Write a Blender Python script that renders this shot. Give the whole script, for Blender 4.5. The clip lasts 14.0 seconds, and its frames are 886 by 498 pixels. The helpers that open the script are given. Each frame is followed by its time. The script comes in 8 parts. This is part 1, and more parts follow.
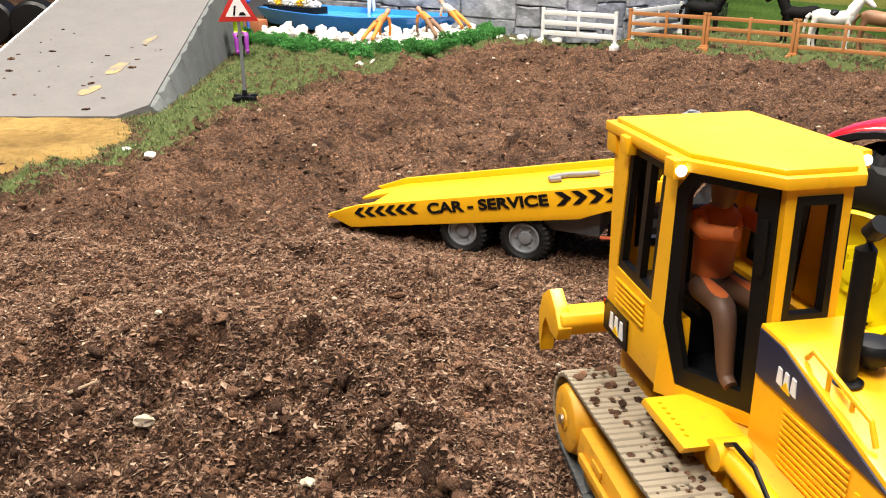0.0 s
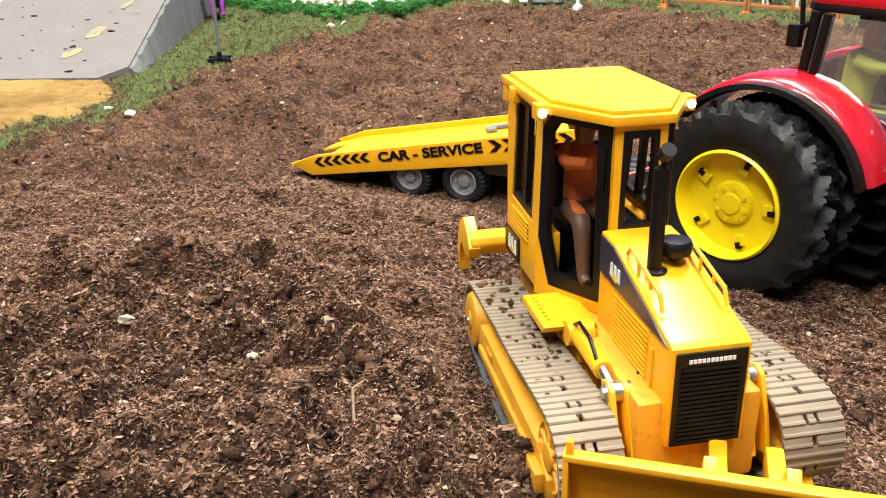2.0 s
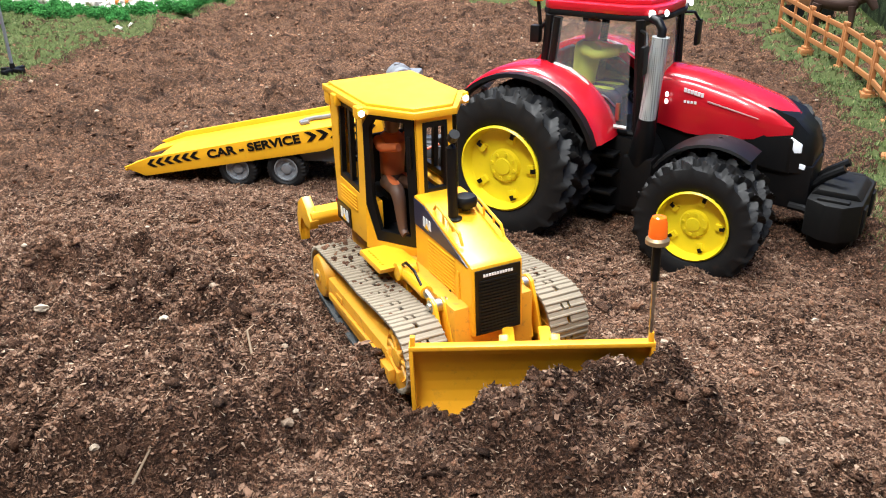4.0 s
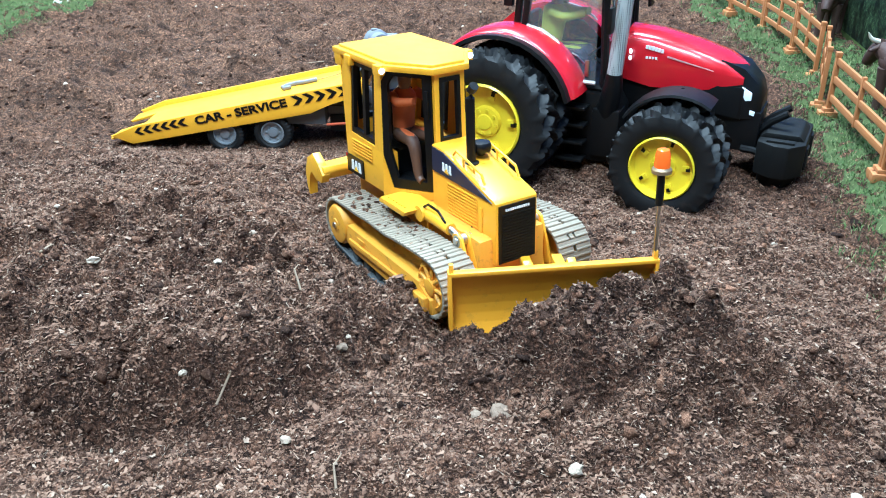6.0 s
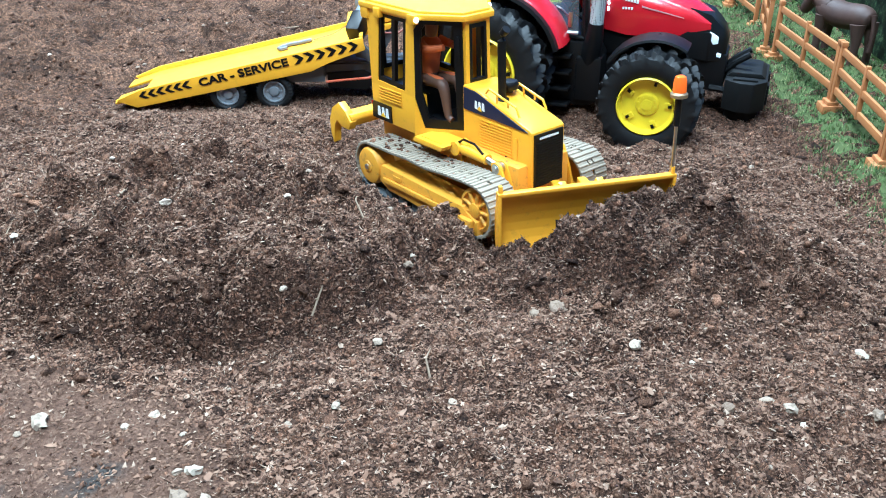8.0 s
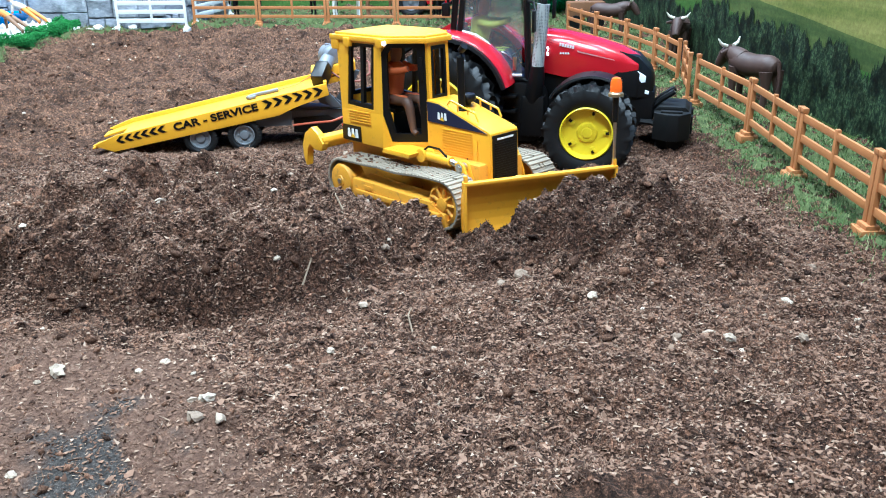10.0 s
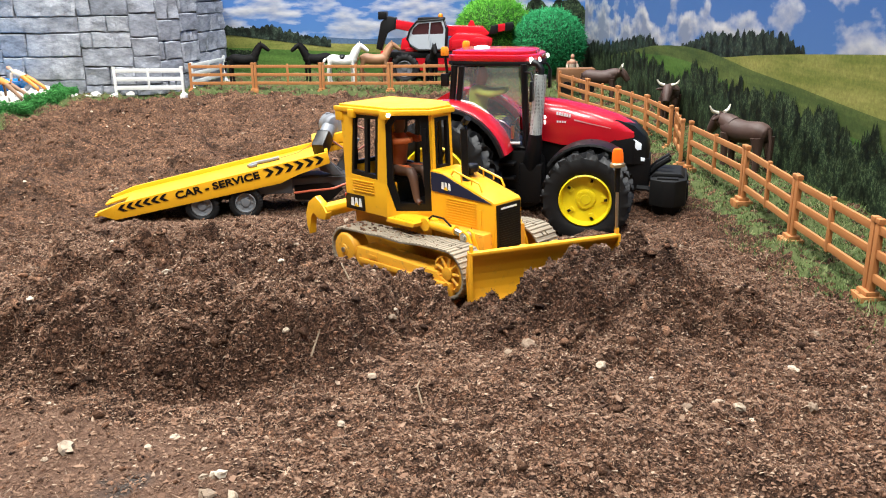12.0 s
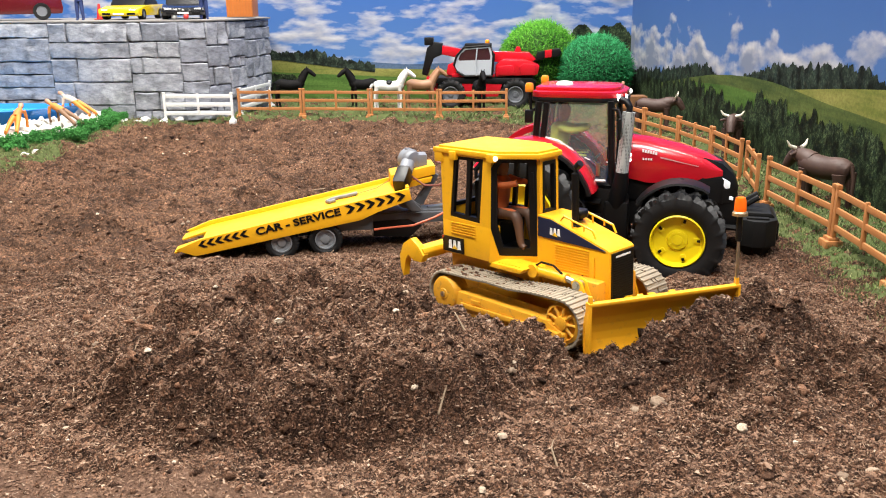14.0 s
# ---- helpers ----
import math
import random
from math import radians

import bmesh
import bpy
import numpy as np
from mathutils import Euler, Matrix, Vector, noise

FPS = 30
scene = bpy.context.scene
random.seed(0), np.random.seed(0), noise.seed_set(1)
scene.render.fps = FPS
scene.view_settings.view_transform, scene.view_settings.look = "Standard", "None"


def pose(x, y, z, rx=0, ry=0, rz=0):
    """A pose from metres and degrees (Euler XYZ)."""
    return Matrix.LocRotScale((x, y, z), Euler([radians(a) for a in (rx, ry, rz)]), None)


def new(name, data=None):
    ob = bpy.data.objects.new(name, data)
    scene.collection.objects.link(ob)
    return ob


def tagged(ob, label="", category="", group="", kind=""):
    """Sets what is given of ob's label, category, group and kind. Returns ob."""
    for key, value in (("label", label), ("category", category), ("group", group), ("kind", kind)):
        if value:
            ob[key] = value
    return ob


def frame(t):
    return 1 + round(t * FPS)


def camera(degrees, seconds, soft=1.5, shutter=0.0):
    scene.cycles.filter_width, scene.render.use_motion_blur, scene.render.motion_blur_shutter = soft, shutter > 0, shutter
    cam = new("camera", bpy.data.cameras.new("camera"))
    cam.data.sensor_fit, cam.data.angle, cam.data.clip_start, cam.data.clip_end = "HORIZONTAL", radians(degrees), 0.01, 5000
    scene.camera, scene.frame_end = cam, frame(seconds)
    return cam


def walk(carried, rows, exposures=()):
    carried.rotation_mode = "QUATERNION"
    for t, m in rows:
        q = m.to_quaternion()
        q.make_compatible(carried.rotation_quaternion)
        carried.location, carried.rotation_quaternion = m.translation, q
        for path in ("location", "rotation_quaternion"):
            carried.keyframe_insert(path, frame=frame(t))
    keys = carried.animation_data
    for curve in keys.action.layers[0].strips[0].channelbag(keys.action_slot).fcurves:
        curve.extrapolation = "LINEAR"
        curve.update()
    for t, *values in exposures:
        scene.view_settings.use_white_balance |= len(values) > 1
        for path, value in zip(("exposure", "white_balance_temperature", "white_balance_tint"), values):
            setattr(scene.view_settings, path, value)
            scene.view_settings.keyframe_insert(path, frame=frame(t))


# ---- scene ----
# The camera and its way round the digging machine.
cam = camera(55.8, 14.0, soft=1.05)
METRES, EYE, TILT, LEAN, TURN = 0.82, 0.267, -21.05, 0.0, 0.0
ROWS = [
    (0.0, 0.0, 0.0, 0.0, -0.0, -0.0, 0.0),
    (0.5, 0.0055, -0.0091, -0.0015, 0.07, -1.04, 0.0),
    (1.0, 0.016, -0.0355, -0.0011, 0.03, -1.76, 0.08),
    (1.5, 0.0288, -0.0717, -0.0115, -0.13, -2.26, 0.27),
    (2.0, 0.0469, -0.1178, -0.0217, -0.81, -2.66, 0.67),
    (2.5, 0.0597, -0.1705, -0.0329, -2.27, -3.05, 1.54),
    (3.0, 0.043, -0.2346, -0.0325, -6.04, -3.56, 3.26),
    (3.5, 0.0214, -0.2838, -0.0219, -11.07, -4.2, 5.1),
    (6.0, -0.1249, -0.359, -0.0314, -20.88, -7.58, 8.25),
    (6.5, -0.1394, -0.3921, -0.0387, -21.88, -8.25, 8.81),
    (7.0, -0.206, -0.3721, -0.031, -23.94, -9.25, 9.59),
    (7.5, -0.2519, -0.3813, -0.0199, -25.6, -9.85, 10.06),
    (8.0, -0.281, -0.3992, -0.0458, -26.94, -10.2, 10.47),
    (10.5, -0.3869, -0.47, -0.1552, -31.64, -2.07, 12.07),
    (11.0, -0.3892, -0.4713, -0.1482, -31.8, -0.98, 12.1),
    (11.5, -0.3905, -0.4684, -0.146, -31.89, -0.36, 12.17),
    (12.0, -0.3929, -0.4624, -0.135, -31.95, 0.08, 12.2),
    (12.5, -0.4046, -0.4477, -0.1201, -31.94, 0.46, 12.17),
    (13.0, -0.4305, -0.4168, -0.086, -31.79, 0.88, 12.04),
    (13.5, -0.4416, -0.3917, -0.0705, -31.36, 1.23, 11.86),
    (14.0, -0.4637, -0.3901, -0.0789, -30.79, 1.52, 11.71),
]
EXPOSURES = [
    (0.0, -0.08, 7000, 10), (2.0, -0.05, 6750, 10), (3.7, 0.0, 6300, 9), (5.8, 0.22, 4600, -6), (8.2, 0.22, 4600, -6),
    (10.3, 0.1, 4900, -2), (11.3, 0.0, 5950, 5), (12.6, 0.0, 6300, 8), (14.0, 0.0, 6600, 10),
]
walk(cam, [(t, pose(0, 0, EYE, TILT, LEAN, TURN) @ pose(METRES * x, METRES * y, METRES * z, 90 + pitch, roll, yaw))
           for t, x, y, z, yaw, pitch, roll in ROWS], EXPOSURES)

# ---- light: a hall with rows of ceiling lamps ----
world = bpy.data.worlds.new("hall_air")
world.use_nodes = True
world.node_tree.nodes["Background"].inputs[0].default_value = (0.9, 0.95, 1.0, 1)
world.node_tree.nodes["Background"].inputs[1].default_value = 0.4
scene.world = world
LAMP_POWER = 134.0
for lx, ly, lw in ((-1.0, -0.8, 0.95), (-1.0, 1.5, 0.84), (0.6, -0.8, 0.6), (0.6, 1.5, 1.32)):
    data = bpy.data.lights.new("ceiling_lamp", "AREA")
    data.shape, data.size, data.size_y, data.energy = "RECTANGLE", 0.35, 1.5, LAMP_POWER * lw
    data.color = (1.0, 0.97, 0.92)
    lamp = new("ceiling_lamp", data)
    lamp.matrix_world = pose(lx, ly, 2.75)

# ---- small mesh tools ----


def thing(name, m, label, category, group="", kind=""):
    """An empty at the base of a thing, which parents its parts."""
    ob = new(name)
    ob.empty_display_size = 0.01
    ob.matrix_world = m
    return tagged(ob, label, category, group, kind)


def link(name, bm, material, parent=None, label="", angle=35):
    bmesh.ops.recalc_face_normals(bm, faces=bm.faces)
    me = bpy.data.meshes.new(name)
    bm.to_mesh(me)
    bm.free()
    for p in me.polygons:
        p.use_smooth = True
    me.set_sharp_from_angle(angle=radians(angle))
    me.materials.append(material)
    ob = new(name, me)
    ob.parent = parent
    if label:
        ob["label"] = label
    return ob


def part(name, bm, material, parent, label="", angle=35):
    return link(name, bm, material, parent, label, angle)


def again(ob, m, parent=None):
    """One more object on the same mesh."""
    c = new(ob.name.split(".")[0], ob.data)
    c.parent = parent or ob.parent
    c.matrix_basis = m
    if "label" in ob:
        c["label"] = ob["label"]
    return c


def box(bm, x0, x1, y0, y1, z0, z1, bev=0.0, m=None):
    r = bmesh.ops.create_cube(bm, size=1)
    vs = r["verts"]
    for v in vs:
        v.co = Vector((x0 + (v.co.x + 0.5) * (x1 - x0), y0 + (v.co.y + 0.5) * (y1 - y0), z0 + (v.co.z + 0.5) * (z1 - z0)))
    if bev:
        es = list({e for v in vs for e in v.link_edges})
        out = bmesh.ops.bevel(bm, geom=es, offset=bev, segments=2, affect="EDGES", profile=0.6)
        vs = list({v for f in out["faces"] for v in f.verts} | {v for v in vs if v.is_valid})
    if m is not None:
        bmesh.ops.transform(bm, matrix=m, verts=vs)
    return vs


def prism(bm, pts, a, b, plane="xz", bev=0.0, m=None):
    """A closed outline, drawn in a plane, given depth from a to b along the third axis."""
    def at(p, d):
        return {"xz": (p[0], d, p[1]), "xy": (p[0], p[1], d), "yz": (d, p[0], p[1])}[plane]
    lo = [bm.verts.new(at(p, a)) for p in pts]
    hi = [bm.verts.new(at(p, b)) for p in pts]
    fs = [bm.faces.new(lo), bm.faces.new(hi[::-1])]
    n = len(pts)
    for i in range(n):
        fs.append(bm.faces.new((lo[i], hi[i], hi[(i + 1) % n], lo[(i + 1) % n])))
    vs = lo + hi
    if bev:
        es = list({e for f in fs for e in f.edges})
        out = bmesh.ops.bevel(bm, geom=es, offset=bev, segments=2, affect="EDGES", profile=0.6)
        vs = list({v for f in out["faces"] for v in f.verts} | {v for v in vs if v.is_valid})
    if m is not None:
        bmesh.ops.transform(bm, matrix=m, verts=vs)
    return vs


def rod(bm, p0, p1, r0, r1=None, seg=14):
    p0, p1 = Vector(p0), Vector(p1)
    d = p1 - p0
    m = Matrix.Translation((p0 + p1) / 2) @ d.to_track_quat("Z", "Y").to_matrix().to_4x4()
    return bmesh.ops.create_cone(bm, cap_ends=True, segments=seg, radius1=r0, radius2=r0 if r1 is None else r1, depth=d.length, matrix=m)["verts"]


def pipe(bm, pts, r, seg=8, radii=None):
    """A round bar along a line of points."""
    pts = [Vector(p) for p in pts]
    rings = []
    up = Vector((0, 0, 1))
    for i, p in enumerate(pts):
        d = (pts[min(i + 1, len(pts) - 1)] - pts[max(i - 1, 0)]).normalized()
        a = d.cross(up if abs(d.z) < 0.9 else Vector((1, 0, 0))).normalized()
        b = d.cross(a)
        rr = radii[i] if radii else r
        rings.append([bm.verts.new(p + rr * (math.cos(t) * a + math.sin(t) * b)) for t in [2 * math.pi * k / seg for k in range(seg)]])
    for u, v in zip(rings, rings[1:]):
        for k in range(seg):
            bm.faces.new((u[k], u[(k + 1) % seg], v[(k + 1) % seg], v[k]))
    bm.faces.new(rings[0])
    bm.faces.new(rings[-1][::-1])
    return [v for ring in rings for v in ring]


def lathe(bm, profile, m=None, seg=32, hollow=False):
    """Profile points (radius, height) turned round z; hollow: a ring without end faces."""
    rings = [[bm.verts.new((r * math.cos(t), r * math.sin(t), h)) for t in [2 * math.pi * k / seg for k in range(seg)]] for r, h in profile]
    for u, v in zip(rings, rings[1:]):
        for k in range(seg):
            bm.faces.new((u[k], u[(k + 1) % seg], v[(k + 1) % seg], v[k]))
    if hollow:
        for k in range(seg):
            bm.faces.new((rings[-1][k], rings[-1][(k + 1) % seg], rings[0][(k + 1) % seg], rings[0][k]))
    else:
        bm.faces.new(rings[0][::-1])
        bm.faces.new(rings[-1])
    vs = [v for ring in rings for v in ring]
    if m is not None:
        bmesh.ops.transform(bm, matrix=m, verts=vs)
    return vs


def ball(bm, c, r, sub=2, squash=(1, 1, 1), rough=0.0, seed=0, m=None):
    vs = bmesh.ops.create_icosphere(bm, subdivisions=sub, radius=1)["verts"]
    for v in vs:
        k = 1 + rough * noise.noise(v.co * 1.7 + Vector((seed * 3.1, seed * 7.7, seed)))
        v.co = Vector((v.co.x * squash[0] * r * k, v.co.y * squash[1] * r * k, v.co.z * squash[2] * r * k))
    if m is not None:
        bmesh.ops.transform(bm, matrix=m, verts=vs)
    bmesh.ops.translate(bm, verts=vs, vec=c)
    return vs


def soup(name, verts, faces, material, label="", category="", kind="stuff", parent=None, smooth=False):
    """One mesh from arrays of many small pieces."""
    me = bpy.data.meshes.new(name)
    faces = np.asarray(faces, dtype=np.int32)
    k = faces.shape[1]
    me.vertices.add(len(verts))
    me.vertices.foreach_set("co", np.asarray(verts, dtype=np.float32).ravel())
    me.loops.add(faces.size)
    me.loops.foreach_set("vertex_index", faces.ravel())
    me.polygons.add(len(faces))
    me.polygons.foreach_set("loop_start", np.arange(0, faces.size, k, dtype=np.int32))
    me.update(calc_edges=True)
    me.validate()
    if smooth:
        me.polygons.foreach_set("use_smooth", np.ones(len(faces), dtype=bool))
    me.materials.append(material)
    ob = new(name, me)
    ob.parent = parent
    return tagged(ob, label, category, "", kind)


# ---- materials ----
def nodes_of(name):
    mat = bpy.data.materials.new(name)
    mat.use_nodes = True
    return mat, mat.node_tree, mat.node_tree.nodes["Principled BSDF"]


def add(tree, kind, **values):
    n = tree.nodes.new(kind)
    for k, v in values.items():
        n.inputs[k.replace("_", " ")].default_value = v
    return n


def ramp_of(tree, source, stops):
    r = tree.nodes.new("ShaderNodeValToRGB")
    while len(r.color_ramp.elements) < len(stops):
        r.color_ramp.elements.new(0.5)
    for e, (p, c) in zip(r.color_ramp.elements, stops):
        e.position, e.color = p, (*c, 1)
    tree.links.new(source, r.inputs[0])
    return r.outputs[0]


def mixed(tree, fac, a, b, blend="MIX"):
    m = tree.nodes.new("ShaderNodeMix")
    m.data_type, m.blend_type = "RGBA", blend
    for sock, v in ((m.inputs[0], fac), (m.inputs[6], a), (m.inputs[7], b)):
        if isinstance(v, (int, float)):
            sock.default_value = v
        elif isinstance(v, tuple):
            sock.default_value = (*v, 1)
        else:
            tree.links.new(v, sock)
    return m.outputs[2]


def noise_of(tree, scale, detail=4, rough=0.55, vector=None):
    n = add(tree, "ShaderNodeTexNoise", Scale=scale, Detail=detail, Roughness=rough)
    co = vector or tree.nodes.new("ShaderNodeTexCoord").outputs["Object"]
    tree.links.new(co, n.inputs["Vector"])
    return n.outputs["Fac"]


def bump_of(tree, height, strength, distance):
    b = add(tree, "ShaderNodeBump", Strength=strength, Distance=distance)
    tree.links.new(height, b.inputs["Height"])
    return b.outputs["Normal"]


def plain(name, color, rough=0.4, metal=0.0, dust=0.15, dust_color=(0.16, 0.1, 0.06), grain=900, bump=0.06, coat=0.0, vary=0.08):
    """Moulded or painted surface: slight mottling, fine dust and a faint grain."""
    mat, t, p = nodes_of(name)
    big = noise_of(t, 22, 3)
    tone = mixed(t, big, tuple(c * (1 - vary) for c in color), tuple(min(1, c * (1 + vary)) for c in color))
    specks = ramp_of(t, noise_of(t, 130, 6, 0.7), [(0.55, (0, 0, 0)), (0.78, (1, 1, 1))])
    fac = add(t, "ShaderNodeMath")
    fac.operation = "MULTIPLY"
    t.links.new(specks, fac.inputs[0])
    fac.inputs[1].default_value = dust
    t.links.new(mixed(t, fac.outputs[0], tone, dust_color), p.inputs["Base Color"])
    rr = add(t, "ShaderNodeMapRange", To_Min=max(0.03, rough - 0.07), To_Max=min(1, rough + 0.1))
    t.links.new(noise_of(t, 60, 4), rr.inputs["Value"])
    t.links.new(rr.outputs[0], p.inputs["Roughness"])
    p.inputs["Metallic"].default_value = metal
    p.inputs["Coat Weight"].default_value = coat
    if bump:
        t.links.new(bump_of(t, noise_of(t, grain, 2), bump, 0.0004), p.inputs["Normal"])
    return mat


def glow(name, color, strength):
    mat, t, p = nodes_of(name)
    p.inputs["Base Color"].default_value = (*color, 1)
    p.inputs["Emission Color"].default_value = (*color, 1)
    p.inputs["Emission Strength"].default_value = strength
    return mat


def clear(name, color=(0.9, 0.92, 0.92), rough=0.08):
    mat, t, p = nodes_of(name)
    p.inputs["Base Color"].default_value = (*color, 1)
    p.inputs["Roughness"].default_value = rough
    p.inputs["Transmission Weight"].default_value = 0.75
    p.inputs["IOR"].default_value = 1.3
    p.inputs["Alpha"].default_value = 0.18
    return mat


def earth(name, dark, mid, light, island=False, fresh=False):
    mat, t, p = nodes_of(name)
    co = t.nodes.new("ShaderNodeTexCoord").outputs["Object"]
    fine = noise_of(t, 1100, 5, 0.75, co)
    mid_n = noise_of(t, 70, 5, 0.65, co)
    big = noise_of(t, 7, 4, 0.6, co)
    c1 = ramp_of(t, fine, [(0.36, dark), (0.5, mid), (0.66, tuple(1.35 * c for c in light))])
    c2 = ramp_of(t, mid_n, [(0.32, tuple(0.3 * c for c in mid)), (0.66, tuple(min(1, 1.35 * c) for c in mid))])
    c3 = mixed(t, 0.42, c1, c2)
    if fresh:
        warp = add(t, "ShaderNodeVectorMath")
        push = add(t, "ShaderNodeTexNoise", Scale=160.0, Detail=2.0)
        t.links.new(co, push.inputs["Vector"])
        small = add(t, "ShaderNodeVectorMath")
        small.operation = "SCALE"
        small.inputs[3].default_value = 0.006
        t.links.new(push.outputs["Color"], small.inputs[0])
        t.links.new(co, warp.inputs[0])
        t.links.new(small.outputs[0], warp.inputs[1])
        rolled = t.nodes.new("ShaderNodeAttribute")
        rolled.attribute_name = "rolled"
        loose_part = add(t, "ShaderNodeMapRange", To_Min=1.0, To_Max=0.8)
        t.links.new(rolled.outputs["Fac"], loose_part.inputs["Value"])
        for cells, low, high in ((300.0, 0.42, 1.55), (620.0, 0.5, 1.5)):
            flake = add(t, "ShaderNodeTexVoronoi", Scale=cells)
            t.links.new(warp.outputs[0], flake.inputs["Vector"])
            parts = t.nodes.new("ShaderNodeSeparateColor")
            t.links.new(flake.outputs["Color"], parts.inputs[0])
            c3 = mixed(t, loose_part.outputs[0], c3, ramp_of(t, parts.outputs[0], [(0.0, (low, low, low)), (0.55, (0.95, 0.95, 0.95)), (1.0, (high, high, high))]), "MULTIPLY")
            c3 = mixed(t, loose_part.outputs[0], c3, ramp_of(t, flake.outputs["Distance"], [(0.3, (1.08, 1.08, 1.08)), (0.75, (0.55, 0.55, 0.55))]), "MULTIPLY")
        patches = ramp_of(t, noise_of(t, 26, 5, 0.6, co), [(0.36, (0.44, 0.44, 0.43)), (0.46, (0.92, 0.94, 0.92)), (0.64, (1.22, 1.26, 1.25))])
        c3 = mixed(t, rolled.outputs["Fac"], c3, mixed(t, 1.0, c3, patches, "MULTIPLY"))
    lit = ramp_of(t, big, [(0.35, (0.66, 0.63, 0.6)), (0.66, (1.25, 1.25, 1.25))])
    col = mixed(t, 1.0, c3, lit, "MULTIPLY")
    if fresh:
        # earth gets a darker tone where the blade's load lies
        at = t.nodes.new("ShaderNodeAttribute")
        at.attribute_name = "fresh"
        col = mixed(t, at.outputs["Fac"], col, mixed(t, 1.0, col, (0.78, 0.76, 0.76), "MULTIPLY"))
        bare_at = t.nodes.new("ShaderNodeAttribute")
        bare_at.attribute_name = "bare"
        swept = ramp_of(t, noise_of(t, 260, 7, 0.72, co), [(0.3, (0.07, 0.036, 0.024)), (0.52, (0.17, 0.095, 0.062)), (0.72, (0.3, 0.19, 0.13))])
        col = mixed(t, bare_at.outputs["Fac"], col, swept)
        table_at = t.nodes.new("ShaderNodeAttribute")
        table_at.attribute_name = "table_top"
        col = mixed(t, table_at.outputs["Fac"], col, ramp_of(t, noise_of(t, 500, 6, 0.75, co), [(0.35, (0.035, 0.028, 0.024)), (0.55, (0.085, 0.072, 0.063)), (0.72, (0.24, 0.2, 0.17))]))
    if island:
        g = t.nodes.new("ShaderNodeNewGeometry")
        tone = ramp_of(t, g.outputs["Random Per Island"], [(0.0, (0.18, 0.17, 0.17)), (0.4, (0.85, 0.83, 0.82)), (0.8, (1.3, 1.28, 1.26)), (1.0, (2.1, 2.08, 2.05))])
        col = mixed(t, 1.0, col, tone, "MULTIPLY")
    t.links.new(col, p.inputs["Base Color"])
    p.inputs["Roughness"].default_value = 0.95
    p.inputs["Specular IOR Level"].default_value = 0.2
    t.links.new(bump_of(t, noise_of(t, 1000, 6, 0.78, co), 1.0, 0.003), p.inputs["Normal"])
    return mat


YELLOW = plain("yellow_plastic", (0.88, 0.44, 0.012), 0.36, dust=0.25)
YELLOW_DIRTY = plain("dusty_yellow_plastic", (0.72, 0.34, 0.02), 0.5, dust=0.8)
RIM_YELLOW = plain("lemon_plastic", (0.86, 0.68, 0.01), 0.33, dust=0.12)
BLACK = plain("black_plastic", (0.004, 0.004, 0.0045), 0.42, dust=0.04)
RUBBER = plain("tyre_rubber", (0.008, 0.008, 0.0085), 0.6, dust=0.1, bump=0.25)
RUBBER.node_tree.nodes["Principled BSDF"].inputs["Specular IOR Level"].default_value = 0.3
RED = plain("red_plastic", (0.52, 0.008, 0.018), 0.22, dust=0.06, coat=0.4)
GREY = plain("grey_plastic", (0.17, 0.18, 0.2), 0.45)
DARK_GREY = plain("dark_grey_plastic", (0.075, 0.08, 0.088), 0.5)
for dark_paint in (BLACK, RUBBER):
    dark_paint.node_tree.nodes["Principled BSDF"].inputs["Specular IOR Level"].default_value = 0.3
STEEL = plain("bright_steel", (0.55, 0.54, 0.52), 0.3, metal=1.0)
WHITE = plain("white_plastic", (0.78, 0.78, 0.76), 0.45, dust=0.1)
EDGE_WHITE = plain("scratched_white_plastic", (0.78, 0.77, 0.73), 0.5, dust=0.4)
BLADE_YELLOW = plain("scuffed_orange_yellow_plastic", (0.86, 0.39, 0.012), 0.45, dust=0.3)
NAVY = plain("navy_sticker", (0.012, 0.018, 0.05), 0.3, dust=0.04)
STICKER_WHITE = plain("white_sticker", (0.85, 0.85, 0.85), 0.4, dust=0.03)
STICKER_YELLOW = plain("yellow_sticker", (0.85, 0.5, 0.02), 0.4, dust=0.03)
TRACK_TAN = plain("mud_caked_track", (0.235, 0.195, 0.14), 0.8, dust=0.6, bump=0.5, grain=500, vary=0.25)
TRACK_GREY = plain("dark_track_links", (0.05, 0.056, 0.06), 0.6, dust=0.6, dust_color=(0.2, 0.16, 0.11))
ORANGE_FENCE = plain("orange_brown_plastic", (0.43, 0.175, 0.058), 0.5, dust=0.15, vary=0.12)
AMBER = glow("lit_amber_lens", (0.85, 0.13, 0.008), 0.35)
AMBER.node_tree.nodes["Principled BSDF"].inputs["Roughness"].default_value = 0.12
AMBER_OFF = plain("amber_lens", (0.9, 0.3, 0.02), 0.2, dust=0.0)
# low emission stands in for the shine of clear chrome headlamps
HEADLAMP = glow("headlamp_lens", (0.85, 0.87, 0.9), 0.35)
LED = glow("white_lamp_lens", (1.0, 0.98, 0.92), 2.2)
CLEAR = clear("clear_plastic")
DIRT = earth("peat", (0.0078, 0.0036, 0.0024), (0.168, 0.0832, 0.0487), (0.35, 0.21, 0.134), False, True)
CRUMB = earth("peat_crumbs", (0.035, 0.018, 0.011), (0.16, 0.083, 0.05), (0.31, 0.183, 0.117), island=True)
CRUMB_FRESH = earth("fresh_peat_crumbs", (0.024, 0.012, 0.008), (0.115, 0.057, 0.034), (0.235, 0.135, 0.085), island=True)
